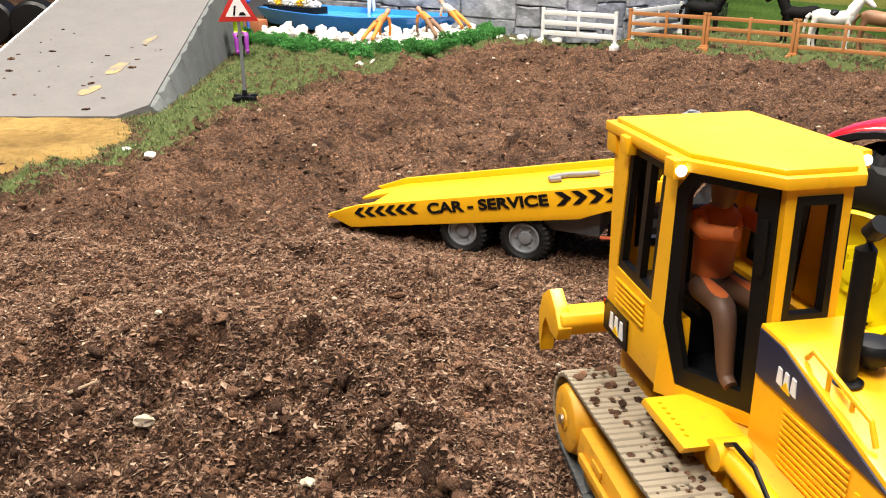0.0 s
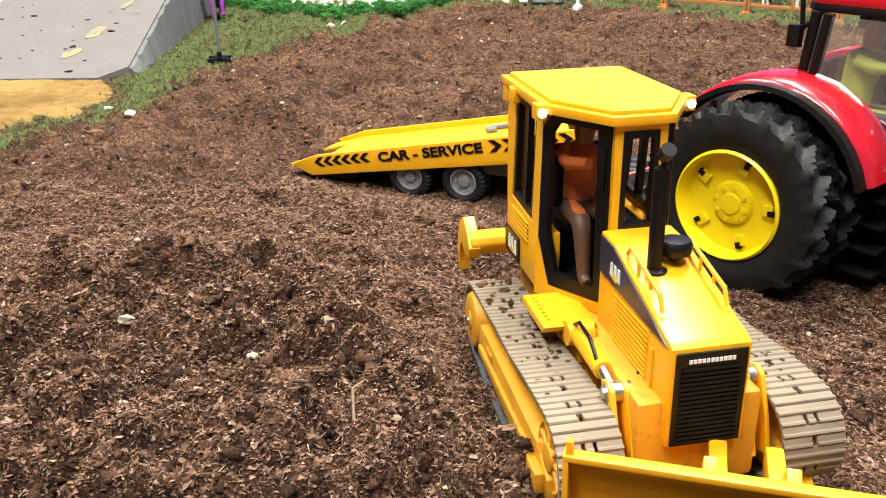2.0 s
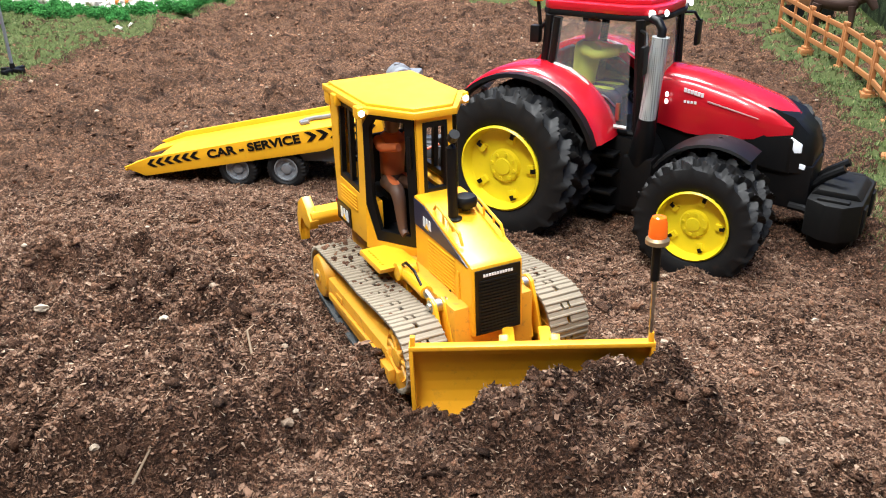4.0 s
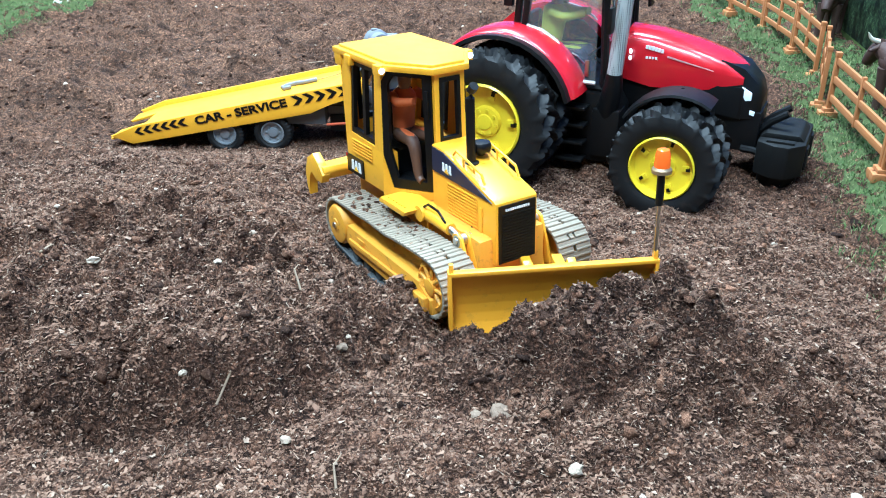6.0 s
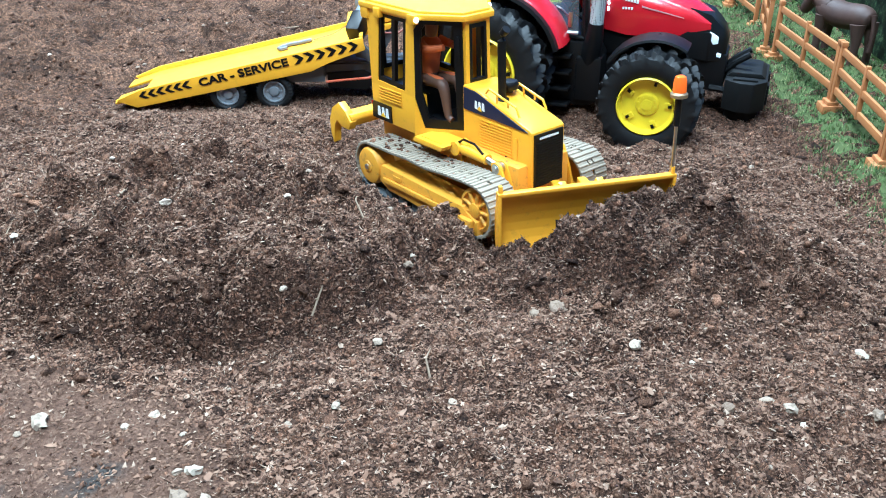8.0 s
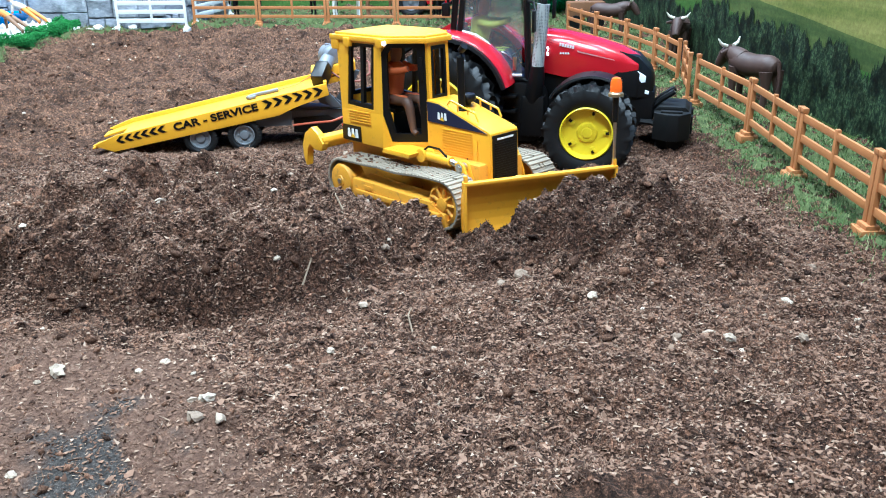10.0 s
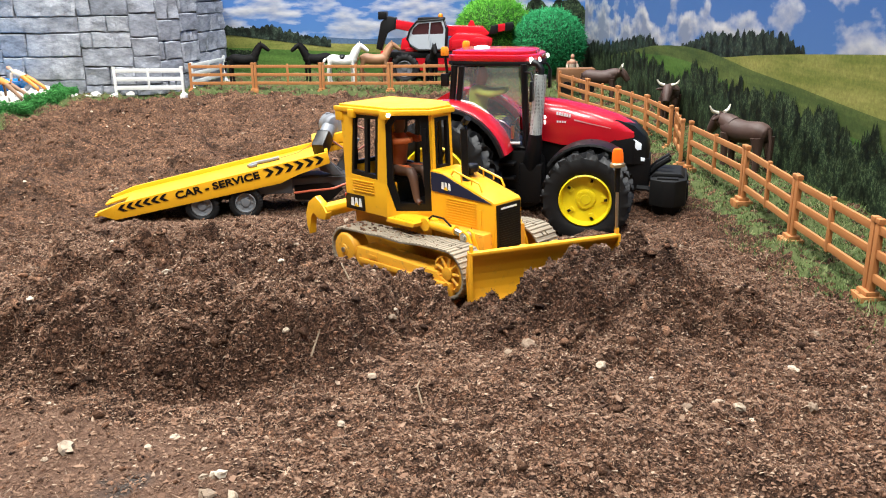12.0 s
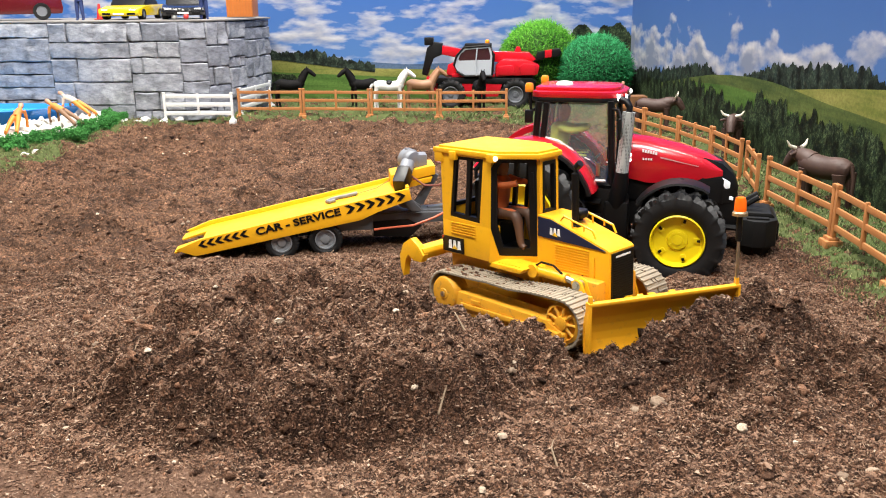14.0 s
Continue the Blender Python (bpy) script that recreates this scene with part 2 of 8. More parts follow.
FIBRE = plain("straw_fibre", (0.24, 0.15, 0.085), 0.8, dust=0.5, vary=0.3)

# ---- the hall ----
HALL = plain("grey_hall_paint", (0.1, 0.1, 0.1), 0.85, dust=0.1)
for nm, (x0, x1, y0, y1, z0, z1), label in (
        ("wall_west", (-5.2, -5.0, -4.2, 6.2, -0.3, 3.2), "plain grey hall wall"), ("wall_east", (5.0, 5.2, -4.2, 6.2, -0.3, 3.2), "plain grey hall wall"),
        ("wall_south", (-5.0, 5.0, -4.2, -4.0, -0.3, 3.2), "plain grey hall wall"), ("wall_north", (-5.0, 5.0, 6.0, 6.2, -0.3, 3.2), "plain grey hall wall"),
        ("ceiling", (-5.2, 5.2, -4.2, 6.2, 3.2, 3.3), "plain grey hall ceiling")):
    bm = bmesh.new()
    box(bm, x0, x1, y0, y1, z0, z1)
    tagged(link(nm, bm, HALL), label, "ceiling" if nm == "ceiling" else "wall", "", "structure")

bm = bmesh.new()
box(bm, -5.2, 5.2, -4.2, 6.2, -0.34, -0.3)
tagged(link("floor", bm, plain("grey_hall_floor", (0.12, 0.12, 0.12), 0.6, dust=0.2)), "plain grey hall floor", "floor", "", "structure")
bm = bmesh.new()
box(bm, -2.01, 2.01, -1.31, 4.01, -0.3, -0.04, 0.004)
tagged(link("table_top", bm, plain("dark_grey_board", (0.09, 0.09, 0.095), 0.6, dust=0.2)), "dark grey show table under the earth", "table", "", "structure")

# ---- ground ----
def lattice(x, y, scale, seed):
    g = np.random.default_rng(seed).random((256, 256))
    u, v = x * scale + 1000.3, y * scale + 1000.7
    i, j = np.floor(u).astype(int), np.floor(v).astype(int)
    fu, fv = u - i, v - j
    fu, fv = fu * fu * (3 - 2 * fu), fv * fv * (3 - 2 * fv)
    a, b, c, d = g[i % 256, j % 256], g[(i + 1) % 256, j % 256], g[i % 256, (j + 1) % 256], g[(i + 1) % 256, (j + 1) % 256]
    return (a * (1 - fu) + b * fu) * (1 - fv) + (c * (1 - fu) + d * fu) * fv - 0.5


def hill(x, y, cx, cy, rx, ry, turn, h, flat=1.0):
    c, s = math.cos(radians(turn)), math.sin(radians(turn))
    u, v = ((x - cx) * c + (y - cy) * s) / rx, (-(x - cx) * s + (y - cy) * c) / ry
    return h * np.exp(-(u * u + v * v) ** flat)


def load(x, y, xx, yy):
    """The earth heaped up before the blade, which stops at the blade's face."""
    pile = hill(xx, yy, 0.196, 0.118, 0.085, 0.05, -17.5, 0.05, 1.8) + hill(xx, yy, 0.104, 0.158, 0.05, 0.034, -17.5, 0.015, 1.4)
    ahead = -0.301 * (x - 0.164) - 0.954 * (y - 0.165)
    return pile * np.clip((ahead + 0.008) / 0.008, 0, 1)


def heaps(x, y):
    """How much loose earth lies heaped up."""
    w = 0.02 * lattice(x, y, 14, 31)
    v = 0.02 * lattice(x, y, 14, 32)
    xx, yy = x + w, y + v
    h = hill(xx, yy, -0.115, 0.305, 0.172, 0.114, -30, 0.044, 5.5) + hill(xx, yy, -0.105, 0.27, 0.13, 0.055, -30, 0.014, 1.8)
    h += hill(xx, yy, -0.21, 0.42, 0.13, 0.10, 15, 0.014, 1.4)
    h += load(x, y, xx, yy)
    h += hill(xx, yy, 0.195, 0.055, 0.1, 0.04, -8, 0.016, 1.6)
    h += hill(xx, yy, 0.045, 0.275, 0.022, 0.07, 4, 0.018, 1.6)
    h += hill(xx, yy, 0.07, 0.235, 0.023, 0.042, 10, 0.026, 1.6)
    h += hill(xx, yy, 0.29, 0.03, 0.06, 0.04, 10, 0.018, 1.4)
    h += hill(xx, yy, -0.05, 0.47, 0.10, 0.07, -40, 0.013, 1.2)
    h += hill(xx, yy, -0.11, 0.735, 0.05, 0.03, -25, 0.012, 1.2)
    return h


def bare(x, y):
    """The swept patch before the heap, where little loose earth is left."""
    u = 0.707 * ((-0.265 - x) + (0.232 - y)) + 0.03 * lattice(x, y, 20, 35) + 0.012 * lattice(x, y, 80, 36)
    return np.clip(u / 0.02, 0, 1) * np.clip((-0.15 - x) / 0.05, 0, 1) * np.clip((0.62 + x) / 0.1, 0, 1) * np.clip((y + 0.4) / 0.1, 0, 1)


def table_top(x, y):
    """Where the grey table shows through."""
    r = np.hypot((x + 0.268) / 0.045, (y - 0.05) / 0.055) + 0.9 * lattice(x, y, 35, 37) + 0.5 * lattice(x, y, 110, 38)
    return np.clip((1.0 - r) / 0.35, 0, 1)


def height(x, y):
    x, y = np.asarray(x, float), np.asarray(y, float)
    h = heaps(x, y)
    keep = 1 - 0.8 * bare(x, y)
    loose = np.clip(h / 0.02, 0, 1)
    h = h - 0.011 * np.exp(-(((x - 0.33) / 0.22) ** 2 + ((y - 0.46) / 0.2) ** 2))
    h = h + 0.010 * lattice(x, y, 5, 1) + 0.012 * lattice(x, y, 17, 2) + keep * 0.012 * (0.22 - np.abs(lattice(x, y + 0.3 * x, 23, 17))) + np.clip((y - 0.36) / 0.15, 0, 1) * (0.012 * (0.25 - np.abs(lattice(x, y, 13, 11))) + 0.008 * lattice(x, y, 34, 12))
    h = h + keep * ((0.008 + 0.015 * loose) * lattice(x, y, 45, 3) + (0.006 + 0.007 * loose) * lattice(x, y, 110, 4))
    h = h + keep * (0.0035 + 0.006 * loose) * lattice(x, y, 260, 5)
    h = h + loose * 0.042 * (0.25 - np.abs(lattice(x, y, 32, 6))) + keep * 0.011 * (0.25 - np.abs(lattice(x, y, 60, 7)))
    pushed = np.clip(load(x, y, x, y) / 0.02, 0, 1)
    h = h + pushed * (0.03 * (0.22 - np.abs(lattice(x, y, 24, 15))) + 0.016 * lattice(x, y, 38, 16))
    h = h + loose * 0.034 * (0.2 - np.abs(lattice(x, y, 9, 18)))
    h = h + loose * 0.03 * (0.22 - np.abs(lattice(x + 0.5 * y, y, 15, 13))) - loose * 0.02 * np.clip(np.abs(lattice(x, y + 0.4 * x, 22, 14)) - 0.28, 0, 1)
    # hollows left by the bucket and the wheels
    h = h - 0.012 * np.exp(-(((x + 0.135) / 0.035) ** 2 + ((y - 0.5) / 0.022) ** 2)) - 0.01 * np.exp(-(((x - 0.03) / 0.03) ** 2 + ((y - 0.19) / 0.02) ** 2))
    far = np.clip((y - 0.7) / 0.3, 0, 1)
    h = h + far * (0.018 * (0.25 - np.abs(lattice(x, y, 9, 8))) + 0.016 * (0.25 - np.abs(lattice(x, y, 21, 9))) + 0.014 * lattice(x, y, 48, 10) - 0.005)
    # level round the foot of the ramp
    h = h * (1 - 0.92 * np.clip((-0.36 - x) / 0.06, 0, 1) * np.clip((y - 0.95) / 0.1, 0, 1))
    # pressed flat under the trailer
    u, v = (x + 0.11) * 0.907 - (y - 0.754) * 0.42, (x + 0.11) * 0.42 + (y - 0.754) * 0.907
    flat = np.clip((u + 0.06) / 0.05, 0, 1) * np.clip((0.36 - u) / 0.04, 0, 1) * np.clip((v + 0.05) / 0.04, 0, 1) * np.clip((0.15 - v) / 0.04, 0, 1)
    return h * (1 - 0.85 * flat) - 0.0035 * flat


def steps(parts):
    out = [parts[0][0]]
    for a, b, d in parts:
        out += list(np.arange(a + d, b + d / 2, d))
    return np.array(out)


gx = steps([(-2, -1, 0.1), (-1, -0.5, 0.012), (-0.5, 0.62, 0.0028), (0.62, 1.1, 0.009), (1.1, 2, 0.05)])
gy = steps([(-1.3, -0.4, 0.1), (-0.4, -0.12, 0.005), (-0.12, 0.75, 0.0028), (0.75, 1.2, 0.006), (1.2, 2.3, 0.008), (2.3, 4, 0.1)])
GX, GY = np.meshgrid(gx, gy, indexing="ij")
GZ = height(GX, GY)
gi = np.arange(len(gx) * len(gy)).reshape(len(gx), len(gy))
gf = np.stack([gi[:-1, :-1], gi[1:, :-1], gi[1:, 1:], gi[:-1, 1:]], -1).reshape(-1, 4)
ground = soup("ground", np.stack([GX, GY, GZ], -1).reshape(-1, 3), gf, DIRT, "loose dark brown peat earth, raked and heaped", "ground", "structure", smooth=True)
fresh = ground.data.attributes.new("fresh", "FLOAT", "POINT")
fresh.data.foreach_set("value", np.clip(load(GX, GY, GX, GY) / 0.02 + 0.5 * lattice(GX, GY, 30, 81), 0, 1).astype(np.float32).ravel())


def rolled(x, y):
    """The wide field behind, driven flat."""
    return np.clip((y - 0.66) / 0.25 + 0.5 * lattice(x, y, 8, 39), 0, 1)


for nm, f in (("bare", bare), ("table_top", table_top), ("rolled", rolled)):
    layer = ground.data.attributes.new(nm, "FLOAT", "POINT")
    layer.data.foreach_set("value", f(GX, GY).astype(np.float32).ravel())


def ground_z(x, y):
    """Height of the ground sheet itself, between its corners."""
    x, y = np.clip(x, gx[0], gx[-1] - 1e-6), np.clip(y, gy[0], gy[-1] - 1e-6)
    i, j = np.searchsorted(gx, x, "right") - 1, np.searchsorted(gy, y, "right") - 1
    u, v = (x - gx[i]) / (gx[i + 1] - gx[i]), (y - gy[j]) / (gy[j + 1] - gy[j])
    return (GZ[i, j] * (1 - u) + GZ[i + 1, j] * u) * (1 - v) + (GZ[i, j + 1] * (1 - u) + GZ[i + 1, j + 1] * u) * v

# ---- setting: painted walls round the table ----
CORNER = Vector((1.694, 1.752, 0))
BACK_DIR, RIGHT_DIR = Vector((-0.8, 0.6, 0)), Vector((-0.52, -0.855, 0)).normalized()


def wall_frame(origin, along, inward):
    """Local x along the wall, y up, z towards the room."""
    m = Matrix.Identity(4)
    for i, v in enumerate((along, Vector((0, 0, 1)), inward)):
        m.col[i][:3] = v.normalized()
    m.translation = origin
    return m


BACK = wall_frame(CORNER, -BACK_DIR, Vector((-0.6, -0.8, 0)))       # local x from -3 to 0
RIGHT = wall_frame(CORNER, RIGHT_DIR, Vector((-0.855, 0.52, 0)))    # local x from 0 to 3


def sky_paint(name, seed, blue_hi, blue_lo, bank, spread, scale, ink=1.0, thin=-0.06):
    """Printed sky: drifting clouds, thicker about the height 'bank' over the horizon."""
    mat, t, p = nodes_of(name)
    co = t.nodes.new("ShaderNodeTexCoord").outputs["Object"]
    sep = t.nodes.new("ShaderNodeSeparateXYZ")
    t.links.new(co, sep.inputs[0])
    grad = add(t, "ShaderNodeMapRange", From_Min=0.1, From_Max=0.5)
    t.links.new(sep.outputs[1], grad.inputs["Value"])
    base = mixed(t, grad.outputs[0], blue_lo, blue_hi)
    belt = add(t, "ShaderNodeMapRange", From_Min=bank, From_Max=bank + spread, To_Min=0.14, To_Max=thin)
    t.links.new(sep.outputs[1], belt.inputs["Value"])

    def cloud_at(dx, dy):
        mp = add(t, "ShaderNodeMapping", Location=(seed + dx, seed * 2.3 + dy, seed), Scale=scale)
        t.links.new(co, mp.inputs["Vector"])
        total = add(t, "ShaderNodeMath")
        t.links.new(noise_of(t, 1.0, 8, 0.5, mp.outputs[0]), total.inputs[0])
        t.links.new(belt.outputs[0], total.inputs[1])
        return total.outputs[0]

    cover = ramp_of(t, cloud_at(0, 0), [(0.5, (0, 0, 0)), (0.57, (0.55, 0.55, 0.55)), (0.66, (1, 1, 1))])
    shade = ramp_of(t, cloud_at(0.05, 0.22), [(0.48, (0.54 * ink, 0.53 * ink, 0.54 * ink)), (0.58, (0.4 * ink, 0.4 * ink, 0.43 * ink)), (0.7, (0.18 * ink, 0.21 * ink, 0.29 * ink))])
    t.links.new(mixed(t, cover, base, shade), p.inputs["Base Color"])
    p.inputs["Roughness"].default_value = 0.6
    p.inputs["Specular IOR Level"].default_value = 0.15
    return mat


def field_paint(name, a, b, stretch=(3, 26, 1)):
    mat, t, p = nodes_of(name)
    co = t.nodes.new("ShaderNodeTexCoord").outputs["Object"]
    mp = add(t, "ShaderNodeMapping", Scale=stretch, Rotation=(0, 0, 0.12))
    t.links.new(co, mp.inputs["Vector"])
    n = noise_of(t, 1.5, 5, 0.6, mp.outputs[0])
    col = ramp_of(t, n, [(0.32, a), (0.66, b)])
    fine = ramp_of(t, noise_of(t, 160, 5, 0.7, co), [(0.3, (0.7, 0.7, 0.7)), (0.7, (1.2, 1.2, 1.2))])
    t.links.new(mixed(t, 1.0, col, fine, "MULTIPLY"), p.inputs["Base Color"])
    p.inputs["Roughness"].default_value = 0.6
    p.inputs["Specular IOR Level"].default_value = 0.15
    return mat


def tree_paint(name, a, b, c):
    mat, t, p = nodes_of(name)
    co = t.nodes.new("ShaderNodeTexCoord").outputs["Object"]
    mp = add(t, "ShaderNodeMapping", Scale=(1, 0.65, 1))
    t.links.new(co, mp.inputs["Vector"])
    crowns = ramp_of(t, noise_of(t, 45, 3, 0.5, mp.outputs[0]), [(0.38, (0.3, 0.3, 0.3)), (0.62, (1.9, 1.9, 1.9))])
    n = noise_of(t, 240, 6, 0.8, mp.outputs[0])
    leaves = ramp_of(t, n, [(0.36, a), (0.5, b), (0.64, c)])
    t.links.new(mixed(t, 1.0, leaves, crowns, "MULTIPLY"), p.inputs["Base Color"])
    p.inputs["Roughness"].default_value = 0.6
    p.inputs["Specular IOR Level"].default_value = 0.15
    return mat


SKY_BACK = sky_paint("printed_sky", 3.0, (0.022, 0.085, 0.33), (0.075, 0.17, 0.38), -0.1, 0.62, (6, 17, 1))
SKY_RIGHT = sky_paint("printed_sky_dark", 8.4, (0.016, 0.064, 0.25), (0.078, 0.16, 0.35), 0.17, 0.12, (8, 15, 1), 0.95, -0.14)
FIELD_LIGHT = field_paint("printed_meadow", (0.1, 0.13, 0.024), (0.25, 0.24, 0.068))
FIELD_GREEN = field_paint("printed_green_field", (0.04, 0.09, 0.018), (0.09, 0.165, 0.034))
FIELD_OLIVE = field_paint("printed_hill_shade", (0.04, 0.066, 0.02), (0.105, 0.135, 0.038))
WOODS = tree_paint("printed_woods", (0.002, 0.004, 0.003), (0.011, 0.019, 0.009), (0.055, 0.075, 0.034))
WOODS_GREY = tree_paint("printed_far_woods", (0.004, 0.008, 0.006), (0.013, 0.021, 0.015), (0.042, 0.053, 0.037))
BLUE_HILL = field_paint("printed_far_hill", (0.05, 0.09, 0.17), (0.09, 0.14, 0.22))


def outline(bm, xs, top, low, z):
    """A flat painted strip between a lower edge and an uneven upper edge."""
    a = [bm.verts.new((x, low(x), z)) for x in xs]
    b = [bm.verts.new((x, max(top(x), low(x) + 0.0005), z)) for x in xs]
    for i in range(len(xs) - 1):
        bm.faces.new((a[i], a[i + 1], b[i + 1], b[i]))


def bend(points):
    px, py = [p[0] for p in points], [p[1] for p in points]
    return lambda x: float(np.interp(x, px, py))


def tufted(base, tall, wide, seed, spire=0.5):
    """An upper edge of tree crowns."""
    r = np.random.default_rng(seed)
    c = np.cumsum(r.uniform(0.5, 1.5, 400) * wide) - 3.2
    hgt, half = r.uniform(0.45, 1.0, 400) * tall, r.uniform(0.6, 1.1, 400) * wide

    def top(x):
        near = np.abs(c - x) < 3 * wide
        d = np.clip(1 - ((c[near] - x) / half[near]) ** 2, 0, 1)
        e = float(np.max(hgt[near] * d ** spire)) if near.any() else 0
        return base(x) + e + 0.5 * tall * noise.noise(Vector((x * 8, seed, 3))) + 0.22 * tall * (noise.noise(Vector((x * 30, seed, 9))) + noise.noise(Vector((x * 260, seed, 0))) + noise.noise(Vector((x * 700, seed, 5))))
    return top


def mural(name, m, x0, x1, sky, layers, label):
    wall = thing(name, m, label, "painted wall", kind="structure")
    bm = bmesh.new()
    box(bm, x0, x1, -0.25, 1.3, -0.02, 0)
    part("sky_panel", bm, sky, wall)
    for i, (nm, mat, a, b, n, top, low) in enumerate(layers):
        bm = bmesh.new()
        outline(bm, list(np.linspace(a, b, n)), top, low, 0.001 + 0.0012 * i)
        part(nm, bm, mat, wall)
    return wall


flat0 = bend([(-5, -0.2), (5, -0.2)])
mural("wall_back", BACK, -3.4, 0.0, SKY_BACK, [
    ("far_hill", BLUE_HILL, -1.15, 0.0, 60, bend([(-1.15, 0.11), (-0.9, 0.128), (-0.75, 0.118), (-0.5, 0.125), (0, 0.12)]), flat0),
    ("far_meadow", FIELD_LIGHT, -3.4, -0.4, 80, bend([(-3.4, 0.2), (-1.4, 0.158), (-1.1, 0.13), (-0.85, 0.105), (-0.4, 0.095)]), flat0),
    ("far_woods", WOODS_GREY, -3.4, -0.86, 1400, tufted(bend([(-3.4, 0.16), (-1.4, 0.152), (-1.15, 0.15), (-1.0, 0.135), (-0.9, 0.112), (-0.86, 0.1)]), 0.022, 0.012, 4),
     bend([(-3.4, 0.15), (-1.4, 0.14), (-1.2, 0.135), (-1.02, 0.112), (-0.86, 0.092)])),
    ("near_meadow", FIELD_GREEN, -3.4, 0.0, 80, bend([(-3.4, 0.1), (-1.3, 0.098), (-1.0, 0.085), (-0.6, 0.07), (0, 0.08)]), flat0),
    ("shrubs", WOODS, -1.34, -1.12, 120, tufted(bend([(-1.34, 0.06), (-1.24, 0.085), (-1.12, 0.06)]), 0.02, 0.03, 9), bend([(-2, 0.03), (0, 0.03)])),
    ("corner_trees", WOODS, -0.21, 0.0, 160, tufted(bend([(-0.21, 0.16), (-0.19, 0.225), (-0.15, 0.23), (-0.12, 0.19), (-0.1, 0.225), (-0.04, 0.235), (0, 0.2)]), 0.02, 0.02, 12), flat0),
], "printed landscape wall with blue sky and green hills")
mural("wall_right", RIGHT, 0.0, 3.3, SKY_RIGHT, [
    ("hill_woods", WOODS_GREY, 0.0, 3.3, 1500, tufted(bend([(0, 0.09), (0.25, 0.1), (0.4, 0.115), (0.6, 0.138), (0.78, 0.155), (0.84, 0.13), (0.98, 0.13), (1.06, 0.155), (1.12, 0.168), (1.31, 0.19), (1.55, 0.198), (1.6, 0.185), (1.63, 0.15), (4.2, 0.15)]), 0.024, 0.016, 21), flat0),
    ("meadow", FIELD_LIGHT, 0.7, 3.3, 80, bend([(0.7, 0.1), (1.1, 0.14), (1.31, 0.161), (1.44, 0.175), (1.575, 0.187), (1.66, 0.194), (1.82, 0.206), (2.4, 0.23), (4.2, 0.25)]), flat0),
    ("hill_shade", FIELD_OLIVE, 0.1, 3.3, 80, bend([(0.1, 0.06), (0.47, 0.1), (0.68, 0.13), (0.82, 0.148), (0.95, 0.158), (1.08, 0.164), (1.2, 0.163), (1.3, 0.157), (1.42, 0.148), (1.59, 0.141), (1.73, 0.133), (2.2, 0.11), (4.2, 0.06)]), flat0),
    ("green_strip", FIELD_GREEN, 0.5, 2.2, 60, bend([(0.5, 0.09), (0.72, 0.122), (0.95, 0.134), (1.1, 0.134), (1.22, 0.126), (1.38, 0.107), (1.6, 0.1), (2.2, 0.08)]), flat0),
    ("tree_row", WOODS, 0.0, 3.3, 2600, tufted(bend([(0, 0.05), (0.2, 0.052), (0.5, 0.078), (0.73, 0.09), (0.9, 0.088), (0.97, 0.064), (1.02, 0.064), (1.08, 0.09), (1.25, 0.1), (1.31, 0.076), (1.42, 0.09), (1.6, 0.084), (1.67, 0.084), (1.78, 0.066), (4.2, 0.07)]), 0.048, 0.024, 33, 0.55), flat0),
    ("field_edge", FIELD_OLIVE, 0.0, 3.3, 200, bend([(0, 0.006), (1, 0.008), (4.2, 0.006)]), flat0),
], "printed landscape wall with dark tree row, fields and clouds")

# ---- the raised stone platform ----
def stone_paint():
    mat, t, p = nodes_of("carved_grey_stone")
    co = t.nodes.new("ShaderNodeTexCoord").outputs["Object"]
    info = t.nodes.new("ShaderNodeObjectInfo")
    mp = add(t, "ShaderNodeMapping", Scale=(0.55, 1.3, 1), Rotation=(0, 0, 0.35))
    t.links.new(co, mp.inputs["Vector"])
    n = noise_of(t, 38, 9, 0.74, mp.outputs[0])
    col = ramp_of(t, n, [(0.3, (0.07, 0.073, 0.086)), (0.46, (0.25, 0.26, 0.29)), (0.56, (0.35, 0.36, 0.395)), (0.7, (0.55, 0.56, 0.59))])
    tone = ramp_of(t, info.outputs["Random"], [(0, (0.74, 0.76, 0.81)), (1, (1.15, 1.15, 1.15))])
    t.links.new(mixed(t, 1.0, col, tone, "MULTIPLY"), p.inputs["Base Color"])
    p.inputs["Roughness"].default_value = 0.7
    t.links.new(bump_of(t, noise_of(t, 50, 7, 0.66, co), 0.7, 0.004), p.inputs["Normal"])
    return mat


STONE = stone_paint()
JOINT = plain("dark_stone_joint", (0.09, 0.093, 0.105), 0.9)
PLATFORM_TOP = plain("grey_platform_top", (0.22, 0.21, 0.2), 0.9, dust=0.6)
PLAT_H = 0.28
# front face runs along (0.8, -0.6); local x along it, y up, z out of the face
PLAT = wall_frame(Vector((0.404, 2.03, 0)), Vector((0.8, -0.6, 0)), Vector((-0.6, -0.8, 0)))
platform = thing("stone_platform", PLAT, "raised platform faced with carved grey stone blocks", "stone wall", kind="structure")
UPRIGHT = Matrix(((1, 0, 0, 0), (0, 0, 1, 0), (0, 1, 0, 0), (0, 0, 0, 1)))
bm = bmesh.new()
prism(bm, [(-2.2, -0.012), (-0.135, -0.012), (-0.068, -0.038), (-0.03, -0.104), (-0.011, -0.2), (0.008, -0.4), (-0.12, -0.6), (-2.2, -0.6)], -0.02, PLAT_H - 0.012, "xy", m=UPRIGHT)
part("core", bm, JOINT, platform)
bm = bmesh.new()
